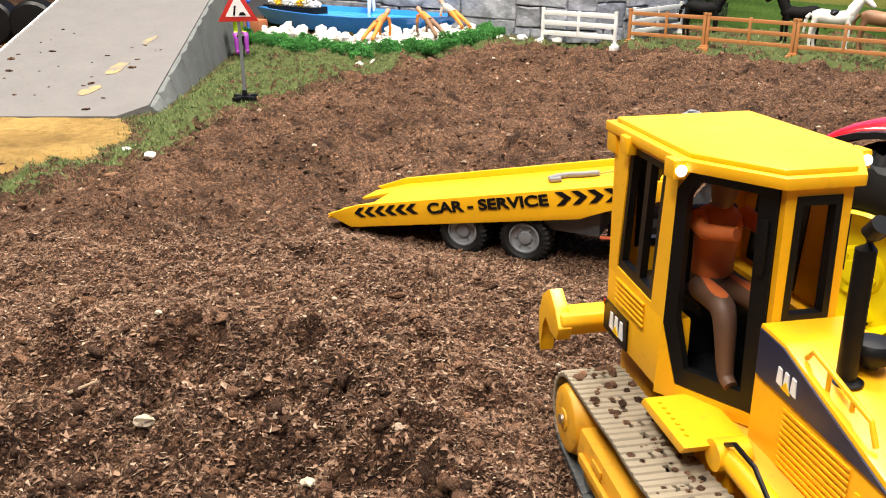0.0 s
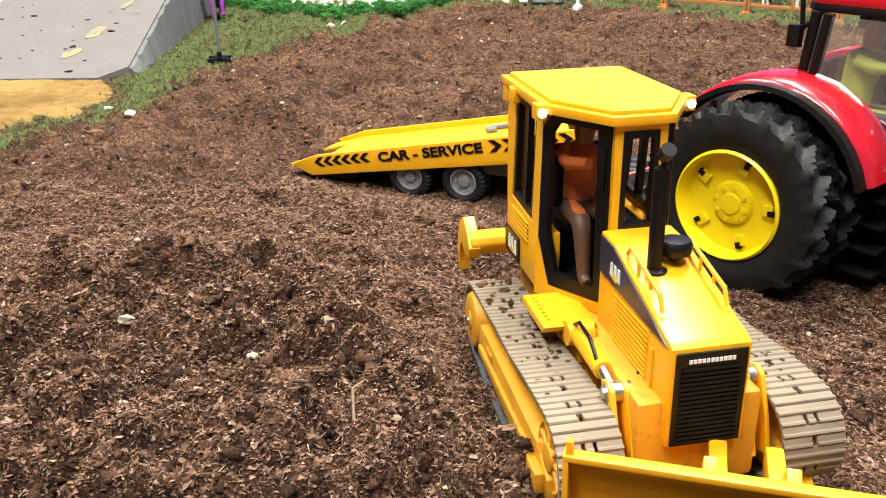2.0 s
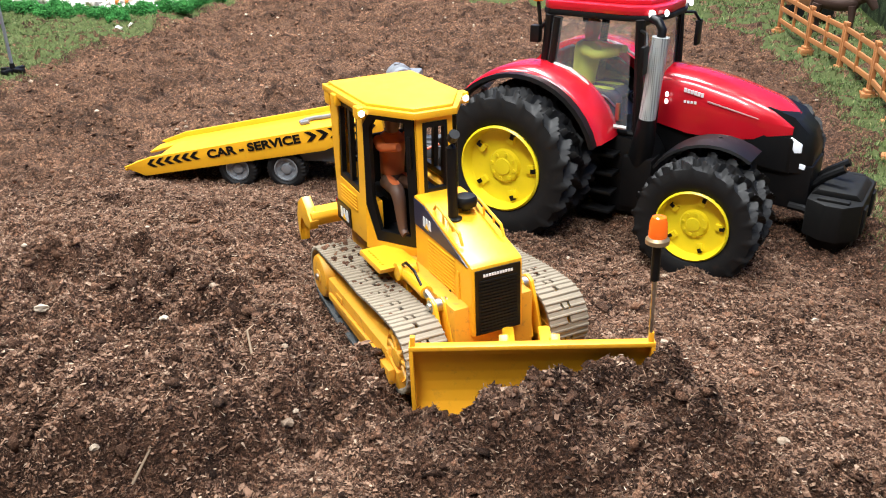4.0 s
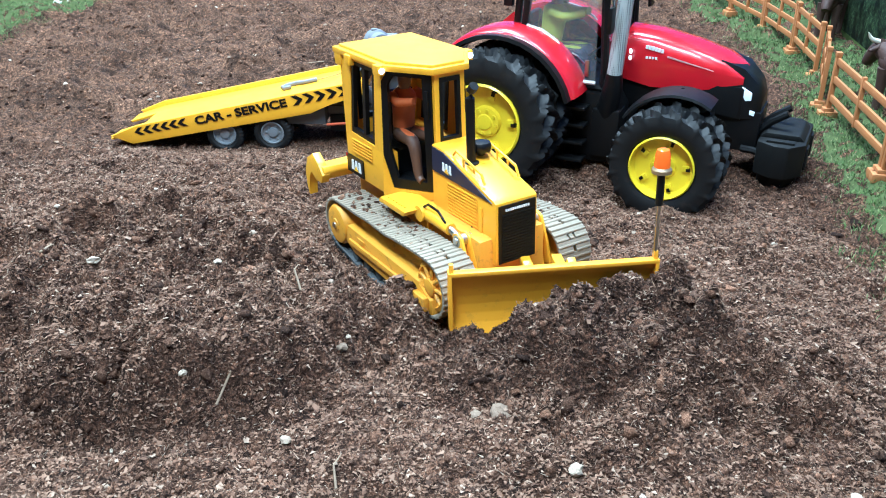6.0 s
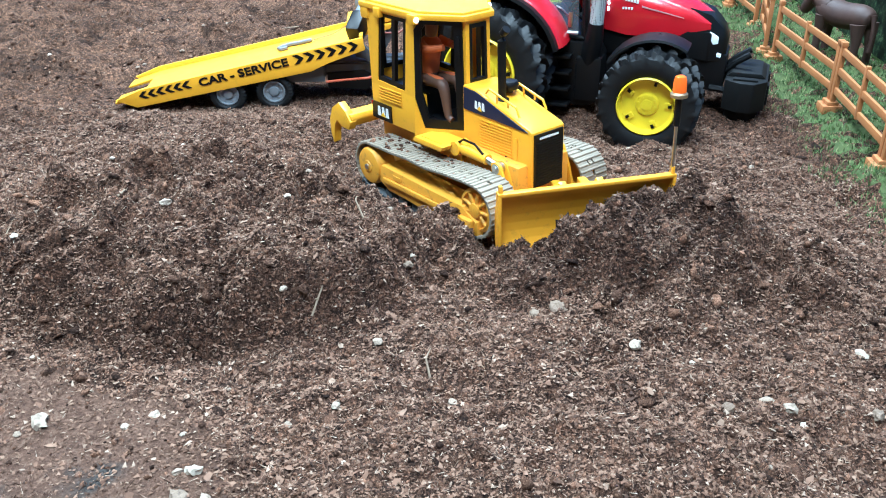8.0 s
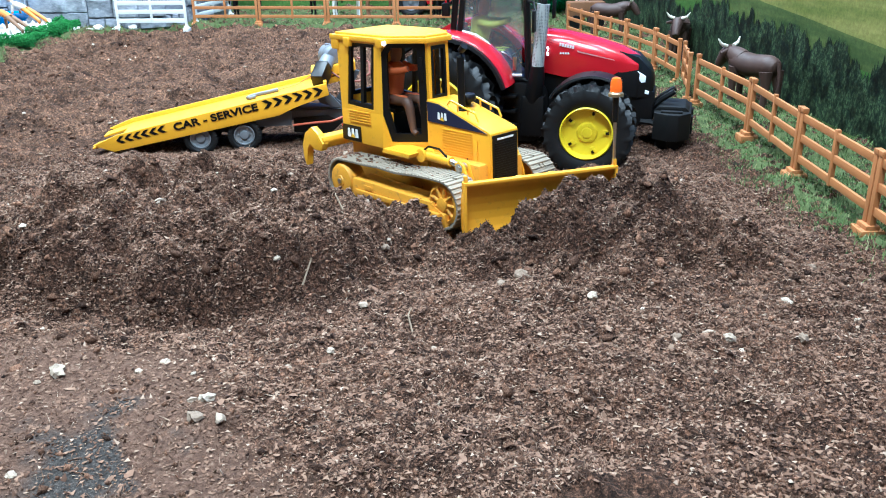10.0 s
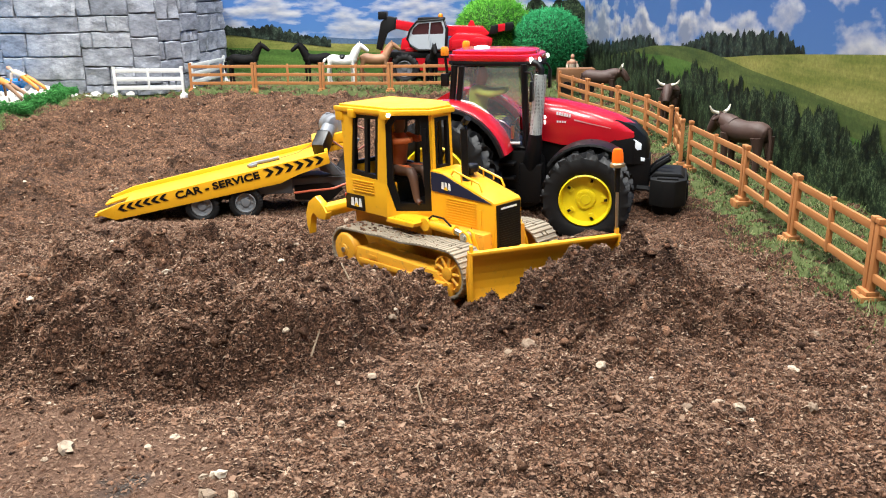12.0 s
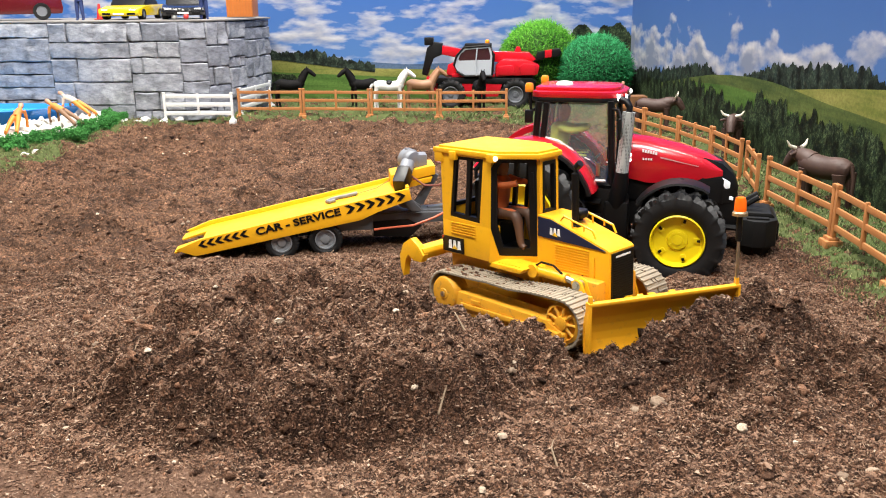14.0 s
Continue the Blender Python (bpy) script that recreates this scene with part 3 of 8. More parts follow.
prism(bm, [(-2.2, -0.002), (-0.132, -0.002), (-0.06, -0.031), (-0.018, -0.1), (0.006, -0.2), (0.026, -0.4), (-0.1, -0.62), (-2.2, -0.62)], PLAT_H - 0.005, PLAT_H, "xy", bev=0.002, m=UPRIGHT)
part("top_slab", bm, PLATFORM_TOP, platform)


def crowd(u):
    """Even steps, with the outermost ones close to the rim."""
    return 0.0 if u <= 0 else 1.0 if u >= 1 else 0.5 + 0.62 * (u - 0.5) / 0.5 * 0.75 if abs(u - 0.5) < 0.3 else (0.05 if u < 0.5 else 0.95)


def stone_block(w, h, seed):
    """One carved face block: an uneven, slightly bulging front on a thick body."""
    bm = bmesh.new()
    r = random.Random(seed)
    g = 0.0011
    nx, ny = max(4, int(w / 0.008)), 6
    tilt = (r.uniform(-0.004, 0.004), r.uniform(-0.004, 0.003))
    j = [r.uniform(-0.004, 0.004) for _ in range(4)]
    grid = []
    for i in range(nx + 1):
        row = []
        for k in range(ny + 1):
            u, v = crowd(i / nx), crowd(k / ny)
            x = g + u * (w - 2 * g) + (j[0] * (1 - u) + j[1] * u) * (v - 0.5)
            y = g + v * (h - 2 * g) + 0.0022 * noise.noise(Vector((u * 3 + seed * 50, v, 1.5)))
            rim = min(u * w, (1 - u) * w, v * h, (1 - v) * h)
            z = -0.0035 + 0.004 * (1 - math.exp(-rim / 0.0009)) + tilt[0] * (u - 0.5) + tilt[1] * (v - 0.5)
            z += 0.005 * noise.noise(Vector((x * 30, y * 30, seed * 90))) + 0.0035 * noise.noise(Vector((x * 90, y * 90, seed * 40)))
            row.append(bm.verts.new((x, y, z)))
        grid.append(row)
    for i in range(nx):
        for k in range(ny):
            bm.faces.new((grid[i][k], grid[i + 1][k], grid[i + 1][k + 1], grid[i][k + 1]))
    edge = [grid[i][0] for i in range(nx + 1)] + [grid[nx][k] for k in range(1, ny + 1)] + [grid[i][ny] for i in range(nx - 1, -1, -1)] + [grid[0][k] for k in range(ny - 1, 0, -1)]
    low = [bm.verts.new((v.co.x, v.co.y, -0.016)) for v in edge]
    for i in range(len(edge)):
        k = (i + 1) % len(edge)
        bm.faces.new((edge[k], edge[i], low[i], low[k]))
    return bm


def lay_stones(width, top, seed, m, start):
    """Courses of blocks of uneven length and height, filling a face from start to start + width."""
    r = random.Random(seed)
    x = start
    while x < start + width - 0.004:
        bay = min(r.uniform(0.2, 0.32), start + width - x)
        if start + width - x - bay < 0.03:
            bay = start + width - x
        y = 0.0
        while y < top - 0.004:
            h = min(r.choice((0.03, 0.036, 0.044, 0.052, 0.06, 0.066)), top - y)
            if top - y - h < 0.018:
                h = top - y
            n = 1 if bay < 0.08 else r.choice((1, 2, 2)) if h > 0.04 else r.choice((1, 1, 2, 3))
            cuts = sorted(r.uniform(0.22, 0.78) for _ in range(n - 1))
            if n == 3 and cuts[1] - cuts[0] < 0.2:
                cuts = [0.33, 0.68]
            cuts = [0] + cuts + [1]
            for a, b in zip(cuts, cuts[1:]):
                ob = part("stone_block", stone_block((b - a) * bay, h, r.random()), STONE, platform, "", 24)
                ob.matrix_basis = m @ pose(x + a * bay, y, 0)
            y += h
        x += bay


STONE_TOP = PLAT_H - 0.0055
lay_stones(0.87, STONE_TOP, 5, Matrix.Identity(4), -1.0)
CORNERS = [(-0.13, 0.0), (-0.06, -0.03), (-0.02, -0.1), (0.0, -0.2), (0.02, -0.4)]
for k, ((xa, za), (xb, zb)) in enumerate(zip(CORNERS, CORNERS[1:])):
    lay_stones(math.hypot(xb - xa, zb - za), STONE_TOP, 6 + k, pose(xa, 0, za) @ Matrix.Rotation(math.atan2(za - zb, xb - xa), 4, "Y"), 0.0)

# ---- tracked bulldozer ----
DOZER = pose(0.142, 0.322, 0.003, 0.6, -2.0, -80.5)
dozer = thing("toy_bulldozer", DOZER, "yellow toy bulldozer with muddy tracks, pushing earth", "toy bulldozer")


def frame_panel(bm, outer, inner, a, b, plane="xz", m=None):
    """A flat frame: outline with an opening of as many corners."""
    def at(p, d):
        return {"xz": (p[0], d, p[1]), "xy": (p[0], p[1], d), "yz": (d, p[0], p[1])}[plane]
    n = len(outer)
    v = [[bm.verts.new(at(p, d)) for p in pts] for pts in (outer, inner) for d in (a, b)]
    oa, ob_, ia, ib = v
    for i in range(n):
        j = (i + 1) % n
        bm.faces.new((oa[i], oa[j], ia[j], ia[i]))
        bm.faces.new((ob_[i], ib[i], ib[j], ob_[j]))
        bm.faces.new((oa[i], ob_[i], ob_[j], oa[j]))
        bm.faces.new((ia[i], ia[j], ib[j], ib[i]))
    vs = [w for ring in v for w in ring]
    if m is not None:
        bmesh.ops.transform(bm, matrix=m, verts=vs)
    return vs


def face_frame(p, q):
    """Local x from p to q on the ground plan, y through the panel (inwards), z up."""
    d = (Vector((q[0], q[1], 0)) - Vector((p[0], p[1], 0)))
    x = d.normalized()
    z = Vector((0, 0, 1))
    y = z.cross(x)
    m = Matrix.Identity(4)
    for i, v in enumerate((x, y, z)):
        m.col[i][:3] = v
    m.translation = (p[0], p[1], 0)
    return m, d.length


ROOF_Z, SILL = 0.172, 0.1
# cab plan, the side that faces -y and its mirror
P_MID, P_FRONT = (-0.018, 0.038), (0.0225, 0.0138)
# lower body behind and below the cab
for s in (-1, 1):
    y0 = s * 0.038
    bm = bmesh.new()
    box(bm, -0.093, -0.0185, min(y0, y0 - s * 0.012), max(y0, y0 - s * 0.012), 0.064, 0.101, 0.0015)
    for k in range(5):
        box(bm, -0.079, -0.043, min(y0, y0 + s * 0.0012), max(y0, y0 + s * 0.0012), 0.0865 + k * 0.0028, 0.0878 + k * 0.0028, 0.0003)
    side = part("side_panel", bm, YELLOW, dozer)
    bm = bmesh.new()
    box(bm, -0.0925, -0.0605, min(y0 + s * 0.0002, y0 + s * 0.0012), max(y0 + s * 0.0002, y0 + s * 0.0012), 0.0655, 0.0822)
    deco = part("sticker", bm, BLACK, side, "black sticker with white block and yellow triangle")
    bm = bmesh.new()
    for k in range(3):
        xa = -0.0835 + k * 0.0067
        prism(bm, [(xa + 0.0004, 0.0695), (xa + 0.0056, 0.0695), (xa + 0.0046, 0.0788), (xa + 0.0014, 0.0788)], y0 + s * 0.0012, y0 + s * 0.0017)
    part("white_mark", bm, STICKER_WHITE, side)
    bm = bmesh.new()
    prism(bm, [(-0.0775, 0.0695), (-0.0695, 0.0695), (-0.0735, 0.0738)], y0 + s * 0.0016, y0 + s * 0.0021)
    part("triangle_mark", bm, STICKER_YELLOW, side)
    bm = bmesh.new()
    prism(bm, [(-0.0925, 0.0785), (-0.0895, 0.0822), (-0.0925, 0.0822)], y0 + s * 0.0014, y0 + s * 0.0018)
    part("red_mark", bm, RED, side)
    # rear side window wall: yellow posts and a black frame with two openings
    bm = bmesh.new()
    frame_panel(bm, [(-0.092, 0.1), (-0.018, 0.1), (-0.018, ROOF_Z), (-0.092, ROOF_Z)], [(-0.081, 0.1045), (-0.0365, 0.1025), (-0.029, 0.1695), (-0.0715, 0.1695)], y0, y0 - s * 0.004)
    part("cab_side", bm, YELLOW, dozer)
    bm = bmesh.new()
    o = [(-0.0812, 0.1042), (-0.0362, 0.1022), (-0.0288, 0.1698), (-0.0717, 0.1698)]
    frame_panel(bm, o, [(-0.0765, 0.109), (-0.0405, 0.1075), (-0.0345, 0.166), (-0.0685, 0.166)], y0 - s * 0.0008, y0 - s * 0.0046)
    prism(bm, [(-0.0585, 0.107), (-0.0535, 0.107), (-0.0475, 0.167), (-0.0525, 0.167)], y0 - s * 0.0008, y0 - s * 0.0046)
    part("window_frame", bm, BLACK, dozer)
    # door, on the slanting face
    m, L = face_frame((P_MID[0], s * P_MID[1]), (P_FRONT[0], s * P_FRONT[1]))
    inn = -s * 0.0
    d0, d1 = (0.0, 0.004) if s < 0 else (0.0, -0.004)
    bm = bmesh.new()
    o = [(-0.002, 0.1), (0.0065, 0.0725), (L - 0.002, 0.0735), (L - 0.002, ROOF_Z), (0.007, ROOF_Z), (0.0, 0.162)]
    frame_panel(bm, o, [(0.0045, 0.104), (0.0105, 0.081), (L - 0.009, 0.081), (L - 0.01, ROOF_Z - 0.005), (0.0105, ROOF_Z - 0.005), (0.0055, 0.16)], d0, d1, m=m)
    box(bm, L - 0.0072, L - 0.0042, min(d0, d0 - 2 * d1 / 4) - 0.0, max(d0, d0 - d1 / 2), 0.135, 0.158, 0.0004, m)
    part("door_frame", bm, BLACK, dozer, "open black door frame")
    bm = bmesh.new()
    prism(bm, [(-0.0045, 0.064), (L, 0.067), (L, 0.073), (0.0062, 0.072), (-0.0025, 0.1)], d0, d1 * 2, m=m)
    part("door_sill", bm, YELLOW, dozer)
# rear wall and front window of the cab
bm = bmesh.new()
frame_panel(bm, [(-0.034, 0.064), (0.034, 0.064), (0.034, ROOF_Z), (-0.034, ROOF_Z)], [(-0.026, 0.112), (0.026, 0.112), (0.026, 0.165), (-0.026, 0.165)], -0.092, -0.088, "yz")
part("cab_rear", bm, YELLOW, dozer)
bm = bmesh.new()
frame_panel(bm, [(-0.0262, 0.1118), (0.0262, 0.1118), (0.0262, 0.1652), (-0.0262, 0.1652)], [(-0.022, 0.116), (0.022, 0.116), (0.022, 0.161), (-0.022, 0.161)], -0.0925, -0.0875, "yz")
part("window_frame", bm, BLACK, dozer)
bm = bmesh.new()
frame_panel(bm, [(-0.0138, 0.07), (0.0138, 0.07), (0.0138, ROOF_Z), (-0.0138, ROOF_Z)], [(-0.0098, 0.1155), (0.0098, 0.1155), (0.0092, 0.168), (-0.0092, 0.168)], 0.0205, 0.0242, "yz")
part("cab_front", bm, YELLOW, dozer)
bm = bmesh.new()
frame_panel(bm, [(-0.01, 0.1153), (0.01, 0.1153), (0.0094, 0.1682), (-0.0094, 0.1682)], [(-0.0072, 0.1195), (0.0072, 0.1195), (0.0068, 0.1645), (-0.0068, 0.1645)], 0.02, 0.0248, "yz")
part("front_window_frame", bm, BLACK, dozer)
# cab floor and seat
bm = bmesh.new()
box(bm, -0.04, 0.02, -0.013, 0.013, 0.066, 0.0745)
prism(bm, [(-0.036, -0.035), (-0.017, -0.035), (0.0195, -0.0125), (0.0195, 0.0125), (-0.017, 0.035), (-0.036, 0.035)], 0.0665, 0.074, "xy")
box(bm, -0.088, -0.034, -0.034, 0.034, 0.066, 0.098)
part("cab_floor", bm, BLACK, dozer)
bm = bmesh.new()
box(bm, -0.055, -0.024, -0.02, 0.012, 0.098, 0.104, 0.002)
box(bm, -0.062, -0.054, -0.02, 0.012, 0.1, 0.142, 0.003)
part("seat", bm, BLACK, dozer, "black seat")
bm = bmesh.new()
box(bm, 0.009, 0.019, -0.011, 0.011, 0.074, 0.114, 0.002)
rod(bm, (0.012, 0, 0.112), (0.004, 0, 0.121), 0.0012)
part("dashboard", bm, BLACK, dozer)
# roof: a flat eight-cornered shell with overhang
bm = bmesh.new()
plan = [(-0.102, -0.040), (-0.0105, -0.0405), (0.0275, -0.0165), (0.0275, 0.0165), (-0.0105, 0.0405), (-0.102, 0.040)]
prism(bm, plan, 0.1715, 0.1765, "xy", bev=0.0012)
top = [(x * 0.93 - 0.002, y * 0.9) for x, y in plan]
prism(bm, top, 0.1763, 0.1788, "xy", bev=0.001)
box(bm, -0.101, -0.088, -0.0395, 0.0395, 0.161, 0.1765, 0.002)
for s in (-1, 1):
    box(bm, -0.075, -0.066, s * 0.0395 - 0.003, s * 0.0395 + 0.003, 0.1655, 0.1745, 0.0012)
    box(bm, -0.019, -0.009, s * 0.0415 - 0.003, s * 0.0415 + 0.003, 0.168, 0.1765, 0.0012)
roof = part("roof", bm, YELLOW, dozer)
for s in (-1, 1):
    bm = bmesh.new()
    lathe(bm, [(0.0022, 0), (0.0025, 0.0012), (0.0018, 0.0024), (0.0005, 0.0027)], pose(-0.0093, s * 0.0415, 0.1722, 0, 90, 0), 16)
    part("work_lamp", bm, LED, roof, "lit white work lamp")
# hood
HOOD = [(0.0235, 0.04), (0.1125, 0.045), (0.1125, 0.0945), (0.109, 0.0965), (0.042, 0.1165), (0.0245, 0.1175)]
bm = bmesh.new()
prism(bm, HOOD, -0.0188, 0.0188, "xz", bev=0.0016)
hood = part("hood", bm, YELLOW, dozer)
bm = bmesh.new()
box(bm, 0.047, 0.0885, -0.0004, 0.0004, 0, 0.0013, 0.0003)
rib = part("vent_rib", bm, YELLOW, hood)
rib.matrix_basis = pose(0, -0.0192, 0.062)
bm = bmesh.new()
box(bm, 0.0925, 0.0955, -0.0005, 0.0005, 0.06, 0.086, 0.0004)
bar = part("side_rib", bm, YELLOW, hood)
bar.matrix_basis = pose(0, -0.0193, 0)
again(bar, pose(0, 0.0193, 0))
for k in range(1, 24):
    again(rib, pose(0, -0.0192 if k < 12 else 0.0192, 0.062 + k % 12 * 0.0026))
for s in (-1, 1):
    y = s * 0.0189
    bm = bmesh.new()
    prism(bm, [(0.0265, 0.0965), (0.0265, 0.1158), (0.043, 0.1149), (0.1085, 0.0943)], y, y + s * 0.0008)
    part("sticker", bm, NAVY, hood, "navy wedge sticker")
    bm = bmesh.new()
    for k in range(3):
        xa = 0.0415 + k * 0.0047
        prism(bm, [(xa + 0.0003, 0.1005), (xa + 0.0039, 0.1), (xa + 0.0032, 0.1068), (xa + 0.001, 0.1073)], y + s * 0.0008, y + s * 0.0013)
    part("white_mark", bm, STICKER_WHITE, hood)
    bm = bmesh.new()
    prism(bm, [(0.0455, 0.1), (0.0515, 0.0993), (0.0487, 0.1035)], y + s * 0.0012, y + s * 0.0017)
    part("triangle_mark", bm, STICKER_YELLOW, hood)
    bm = bmesh.new()
    prism(bm, [(0.0805, 0.0655), (0.0905, 0.0545), (0.0912, 0.0565), (0.0815, 0.0672)], y + s * 0.0003, y + s * 0.0011)
    part("slot", bm, BLACK, hood)
    bm = bmesh.new()
    pipe(bm, [(0.052, s * 0.0155, 0.115), (0.056, s * 0.0155, 0.1195), (0.09, s * 0.0155, 0.1105), (0.094, s * 0.0155, 0.103)], 0.0011)
    for k in (0.066, 0.08):
        rod(bm, (k, s * 0.0155, 0.1085), (k, s * 0.0155, 0.1165 - (k - 0.066) * 0.27), 0.0009, seg=8)
    part("handrail", bm, YELLOW, hood)
bm = bmesh.new()
box(bm, 0.1126, 0.1136, -0.0166, 0.0166, 0.046, 0.0925)
grille = part("grille", bm, BLACK, hood, "black louvred radiator grille")
MATT_BLACK = plain("matt_black_plastic", (0.005, 0.005, 0.005), 0.6, dust=0.03)
MATT_BLACK.node_tree.nodes["Principled BSDF"].inputs["Specular IOR Level"].default_value = 0.25
bm = bmesh.new()
box(bm, 0.1135, 0.1145, -0.014, 0.014, 0, 0.0012)
louvre = part("louvre", bm, MATT_BLACK, grille)
louvre.matrix_basis = pose(0, 0, 0.0472)
for k in range(1, 17):
    again(louvre, pose(0, 0, 0.0472 + k * 0.0023))
bm = bmesh.new()
for k in range(11):
    box(bm, 0.1137, 0.1143, -0.011 + k * 0.002, -0.0096 + k * 0.002, 0.0878, 0.0896)
part("lettering", bm, STICKER_WHITE, grille, "unreadable white lettering bar")
# exhaust stack with air pre-cleaner behind it
bm = bmesh.new()
pipe(bm, [(0.062, -0.006, 0.108), (0.062, -0.006, 0.16), (0.0635, -0.006, 0.166), (0.068, -0.006, 0.1705)], 0.0036, 16)
lathe(bm, [(0.0062, 0), (0.0062, 0.0012), (0.0045, 0.002)], pose(0.062, -0.006, 0.109), 20)
part("exhaust", bm, BLACK, dozer, "black curved exhaust stack")
bm = bmesh.new()
lathe(bm, [(0.003, 0), (0.003, 0.003), (0.0075, 0.0035), (0.0082, 0.006), (0.0082, 0.0085), (0.007, 0.0105), (0.003, 0.0112)], pose(0.0585, 0.0055, 0.1125), 24)
part("air_cleaner", bm, BLACK, dozer)
# belly and running gear
bm = bmesh.new()
box(bm, -0.09, 0.108, -0.03, 0.03, 0.02, 0.066, 0.003)
part("belly", bm, YELLOW_DIRTY, dozer)
for s in (-1, 1):
    bm = bmesh.new()
    prism(bm, [(-0.012, 0.0645), (0.03, 0.0645), (0.034, 0.0695), (-0.008, 0.0695)], min(s * 0.022, s * 0.051), max(s * 0.022, s * 0.051), bev=0.0012)
    for k in range(7):
        rod(bm, (-0.002 + k * 0.0045, s * 0.046, 0.0695), (-0.002 + k * 0.0045, s * 0.046, 0.0703), 0.001, seg=6)
    part("step", bm, YELLOW, dozer)
    # lift cylinder
    bm = bmesh.new()
    rod(bm, (0.036, s * 0.034, 0.0665), (0.0745, s * 0.034, 0.0655), 0.0048)
    rod(bm, (0.036, s * 0.026, 0.0665), (0.036, s * 0.04, 0.0665), 0.0066, seg=18)
    box(bm, 0.027, 0.04, s * 0.03 - 0.004, s * 0.03 + 0.004, 0.05, 0.069, 0.001)
    cyl = part("lift_cylinder", bm, YELLOW, dozer)
    bm = bmesh.new()
    rod(bm, (0.074, s * 0.034, 0.0656), (0.088, s * 0.034, 0.0625), 0.0029)
    rod(bm, (0.089, s * 0.026, 0.0622), (0.089, s * 0.0385, 0.0622), 0.0046)
    rod(bm, (0.089, s * 0.0385, 0.0622), (0.089, s * 0.04, 0.0622), 0.0026)
    part("piston_rod", bm, STEEL, cyl, "bright steel piston rod")
    bm = bmesh.new()
    pipe(bm, [(0.038, s * 0.036, 0.072), (0.045, s * 0.036, 0.0765), (0.06, s * 0.036, 0.076), (0.071, s * 0.036, 0.0695)], 0.0011, 6)
    part("hose", bm, BLACK, cyl)
    bm = bmesh.new()
    arm = [(0.083, 0.066), (0.089, 0.0685), (0.095, 0.066), (0.103, 0.047), (0.108, 0.03), (0.094, 0.026), (0.086, 0.045)]
    prism(bm, arm, s * 0.0295 - 0.0012, s * 0.0295 + 0.0012, bev=0.0004)
    prism(bm, arm, s * 0.037 - 0.0012, s * 0.037 + 0.0012, bev=0.0004)
    part("lift_arm", bm, YELLOW, dozer)
    # track frame, wheels
    ya, yb = (s * 0.045, s * 0.0685)
    bm = bmesh.new()
    prism(bm, [(-0.04, 0.037), (0.082, 0.0345), (0.084, 0.03), (0.1, 0.026), (0.1, 0.0125), (0.07, 0.0105), (-0.03, 0.0135), (-0.045, 0.02)], min(ya, yb), max(ya, yb), bev=0.0015)
    box(bm, -0.035, 0.076, min(yb, yb + s * 0.0025), max(yb, yb + s * 0.0025), 0.0215, 0.0265, 0.0008)
    box(bm, 0.078, 0.096, min(yb, yb + s * 0.005), max(yb, yb + s * 0.005), 0.0155, 0.027, 0.0012)
    box(bm, -0.02, -0.008, min(yb, yb + s * 0.001), max(yb, yb + s * 0.001), 0.028, 0.0325, 0.0004)
    frame_ob = part("track_frame", bm, YELLOW_DIRTY, dozer, "dusty yellow track frame")
    turn = pose(0, 0, 0, -90 * s, 0, 0)
    bm = bmesh.new()
    lathe(bm, [(0.0175, -0.01), (0.0185, -0.006), (0.0185, 0.006), (0.0168, 0.009), (0.0148, 0.0098), (0.006, 0.0098), (0.0055, 0.0105)], pose(-0.06, s * 0.0605, 0.0305) @ turn, 40)
    idler = part("idler_wheel", bm, YELLOW_DIRTY, dozer, "mud-smeared yellow wheel")
    bm = bmesh.new()
    lathe(bm, [(0.0028, 0), (0.0028, 0.0015), (0.0015, 0.0022)], pose(-0.06, s * 0.071, 0.0305) @ turn, 12)
    part("bolt", bm, STEEL, idler)
    bm = bmesh.new()
    lathe(bm, [(0.0185, -0.009), (0.0195, -0.004), (0.0195, 0.005), (0.0165, 0.007), (0.0155, 0.004), (0.007, 0.004), (0.0065, 0.008), (0.003, 0.009)], pose(0.0945, s * 0.0595, 0.0345) @ turn, 40)
    drive = part("drive_wheel", bm, YELLOW_DIRTY, dozer)
    bm = bmesh.new()
    rod(bm, (0.006, 0, 0), (0.0165, 0, 0), 0.0016, seg=8)
    spoke = part("spoke", bm, YELLOW_DIRTY, drive)
    spoke.matrix_basis = pose(0.0945, s * 0.065, 0.0345)
    for k in range(1, 9):
        again(spoke, pose(0.0945, s * 0.065, 0.0345, 0, 40 * k, 0))
    for k in range(6):
        if k == 0:
            bm = bmesh.new()
            lathe(bm, [(0.005, -0.008), (0.0065, -0.006), (0.0065, 0.006), (0.005, 0.008)], turn, 20)
            roller = part("track_roller", bm, TRACK_GREY, dozer)
            roller.matrix_basis = pose(-0.034, s * 0.058, 0.0095)
        else:
            again(roller, pose(-0.034 + k * 0.021, s * 0.058, 0.0095 - 0.0006 * k))
    # the belt: a closed line round both wheels, sagging on top
    path = []
    for k in range(13):
        a = radians(98 + k * 150 / 12)
        path.append((-0.06 + 0.0225 * math.cos(a), 0.0305 + 0.0225 * math.sin(a)))
    path += [(-0.045, 0.0065), (-0.03, 0.0035), (0.0, 0.0022), (0.04, 0.0018), (0.07, 0.0025), (0.085, 0.0075)]
    for k in range(13):
        a = radians(-62 + k * 150 / 12)
        path.append((0.0945 + 0.0225 * math.cos(a), 0.0345 + 0.0225 * math.sin(a)))
    path += [(0.08, 0.0572), (0.055, 0.0562), (0.03, 0.0538), (0.0, 0.0548), (-0.02, 0.0536), (-0.04, 0.0535)]
    pts = np.array(path + path[:1])
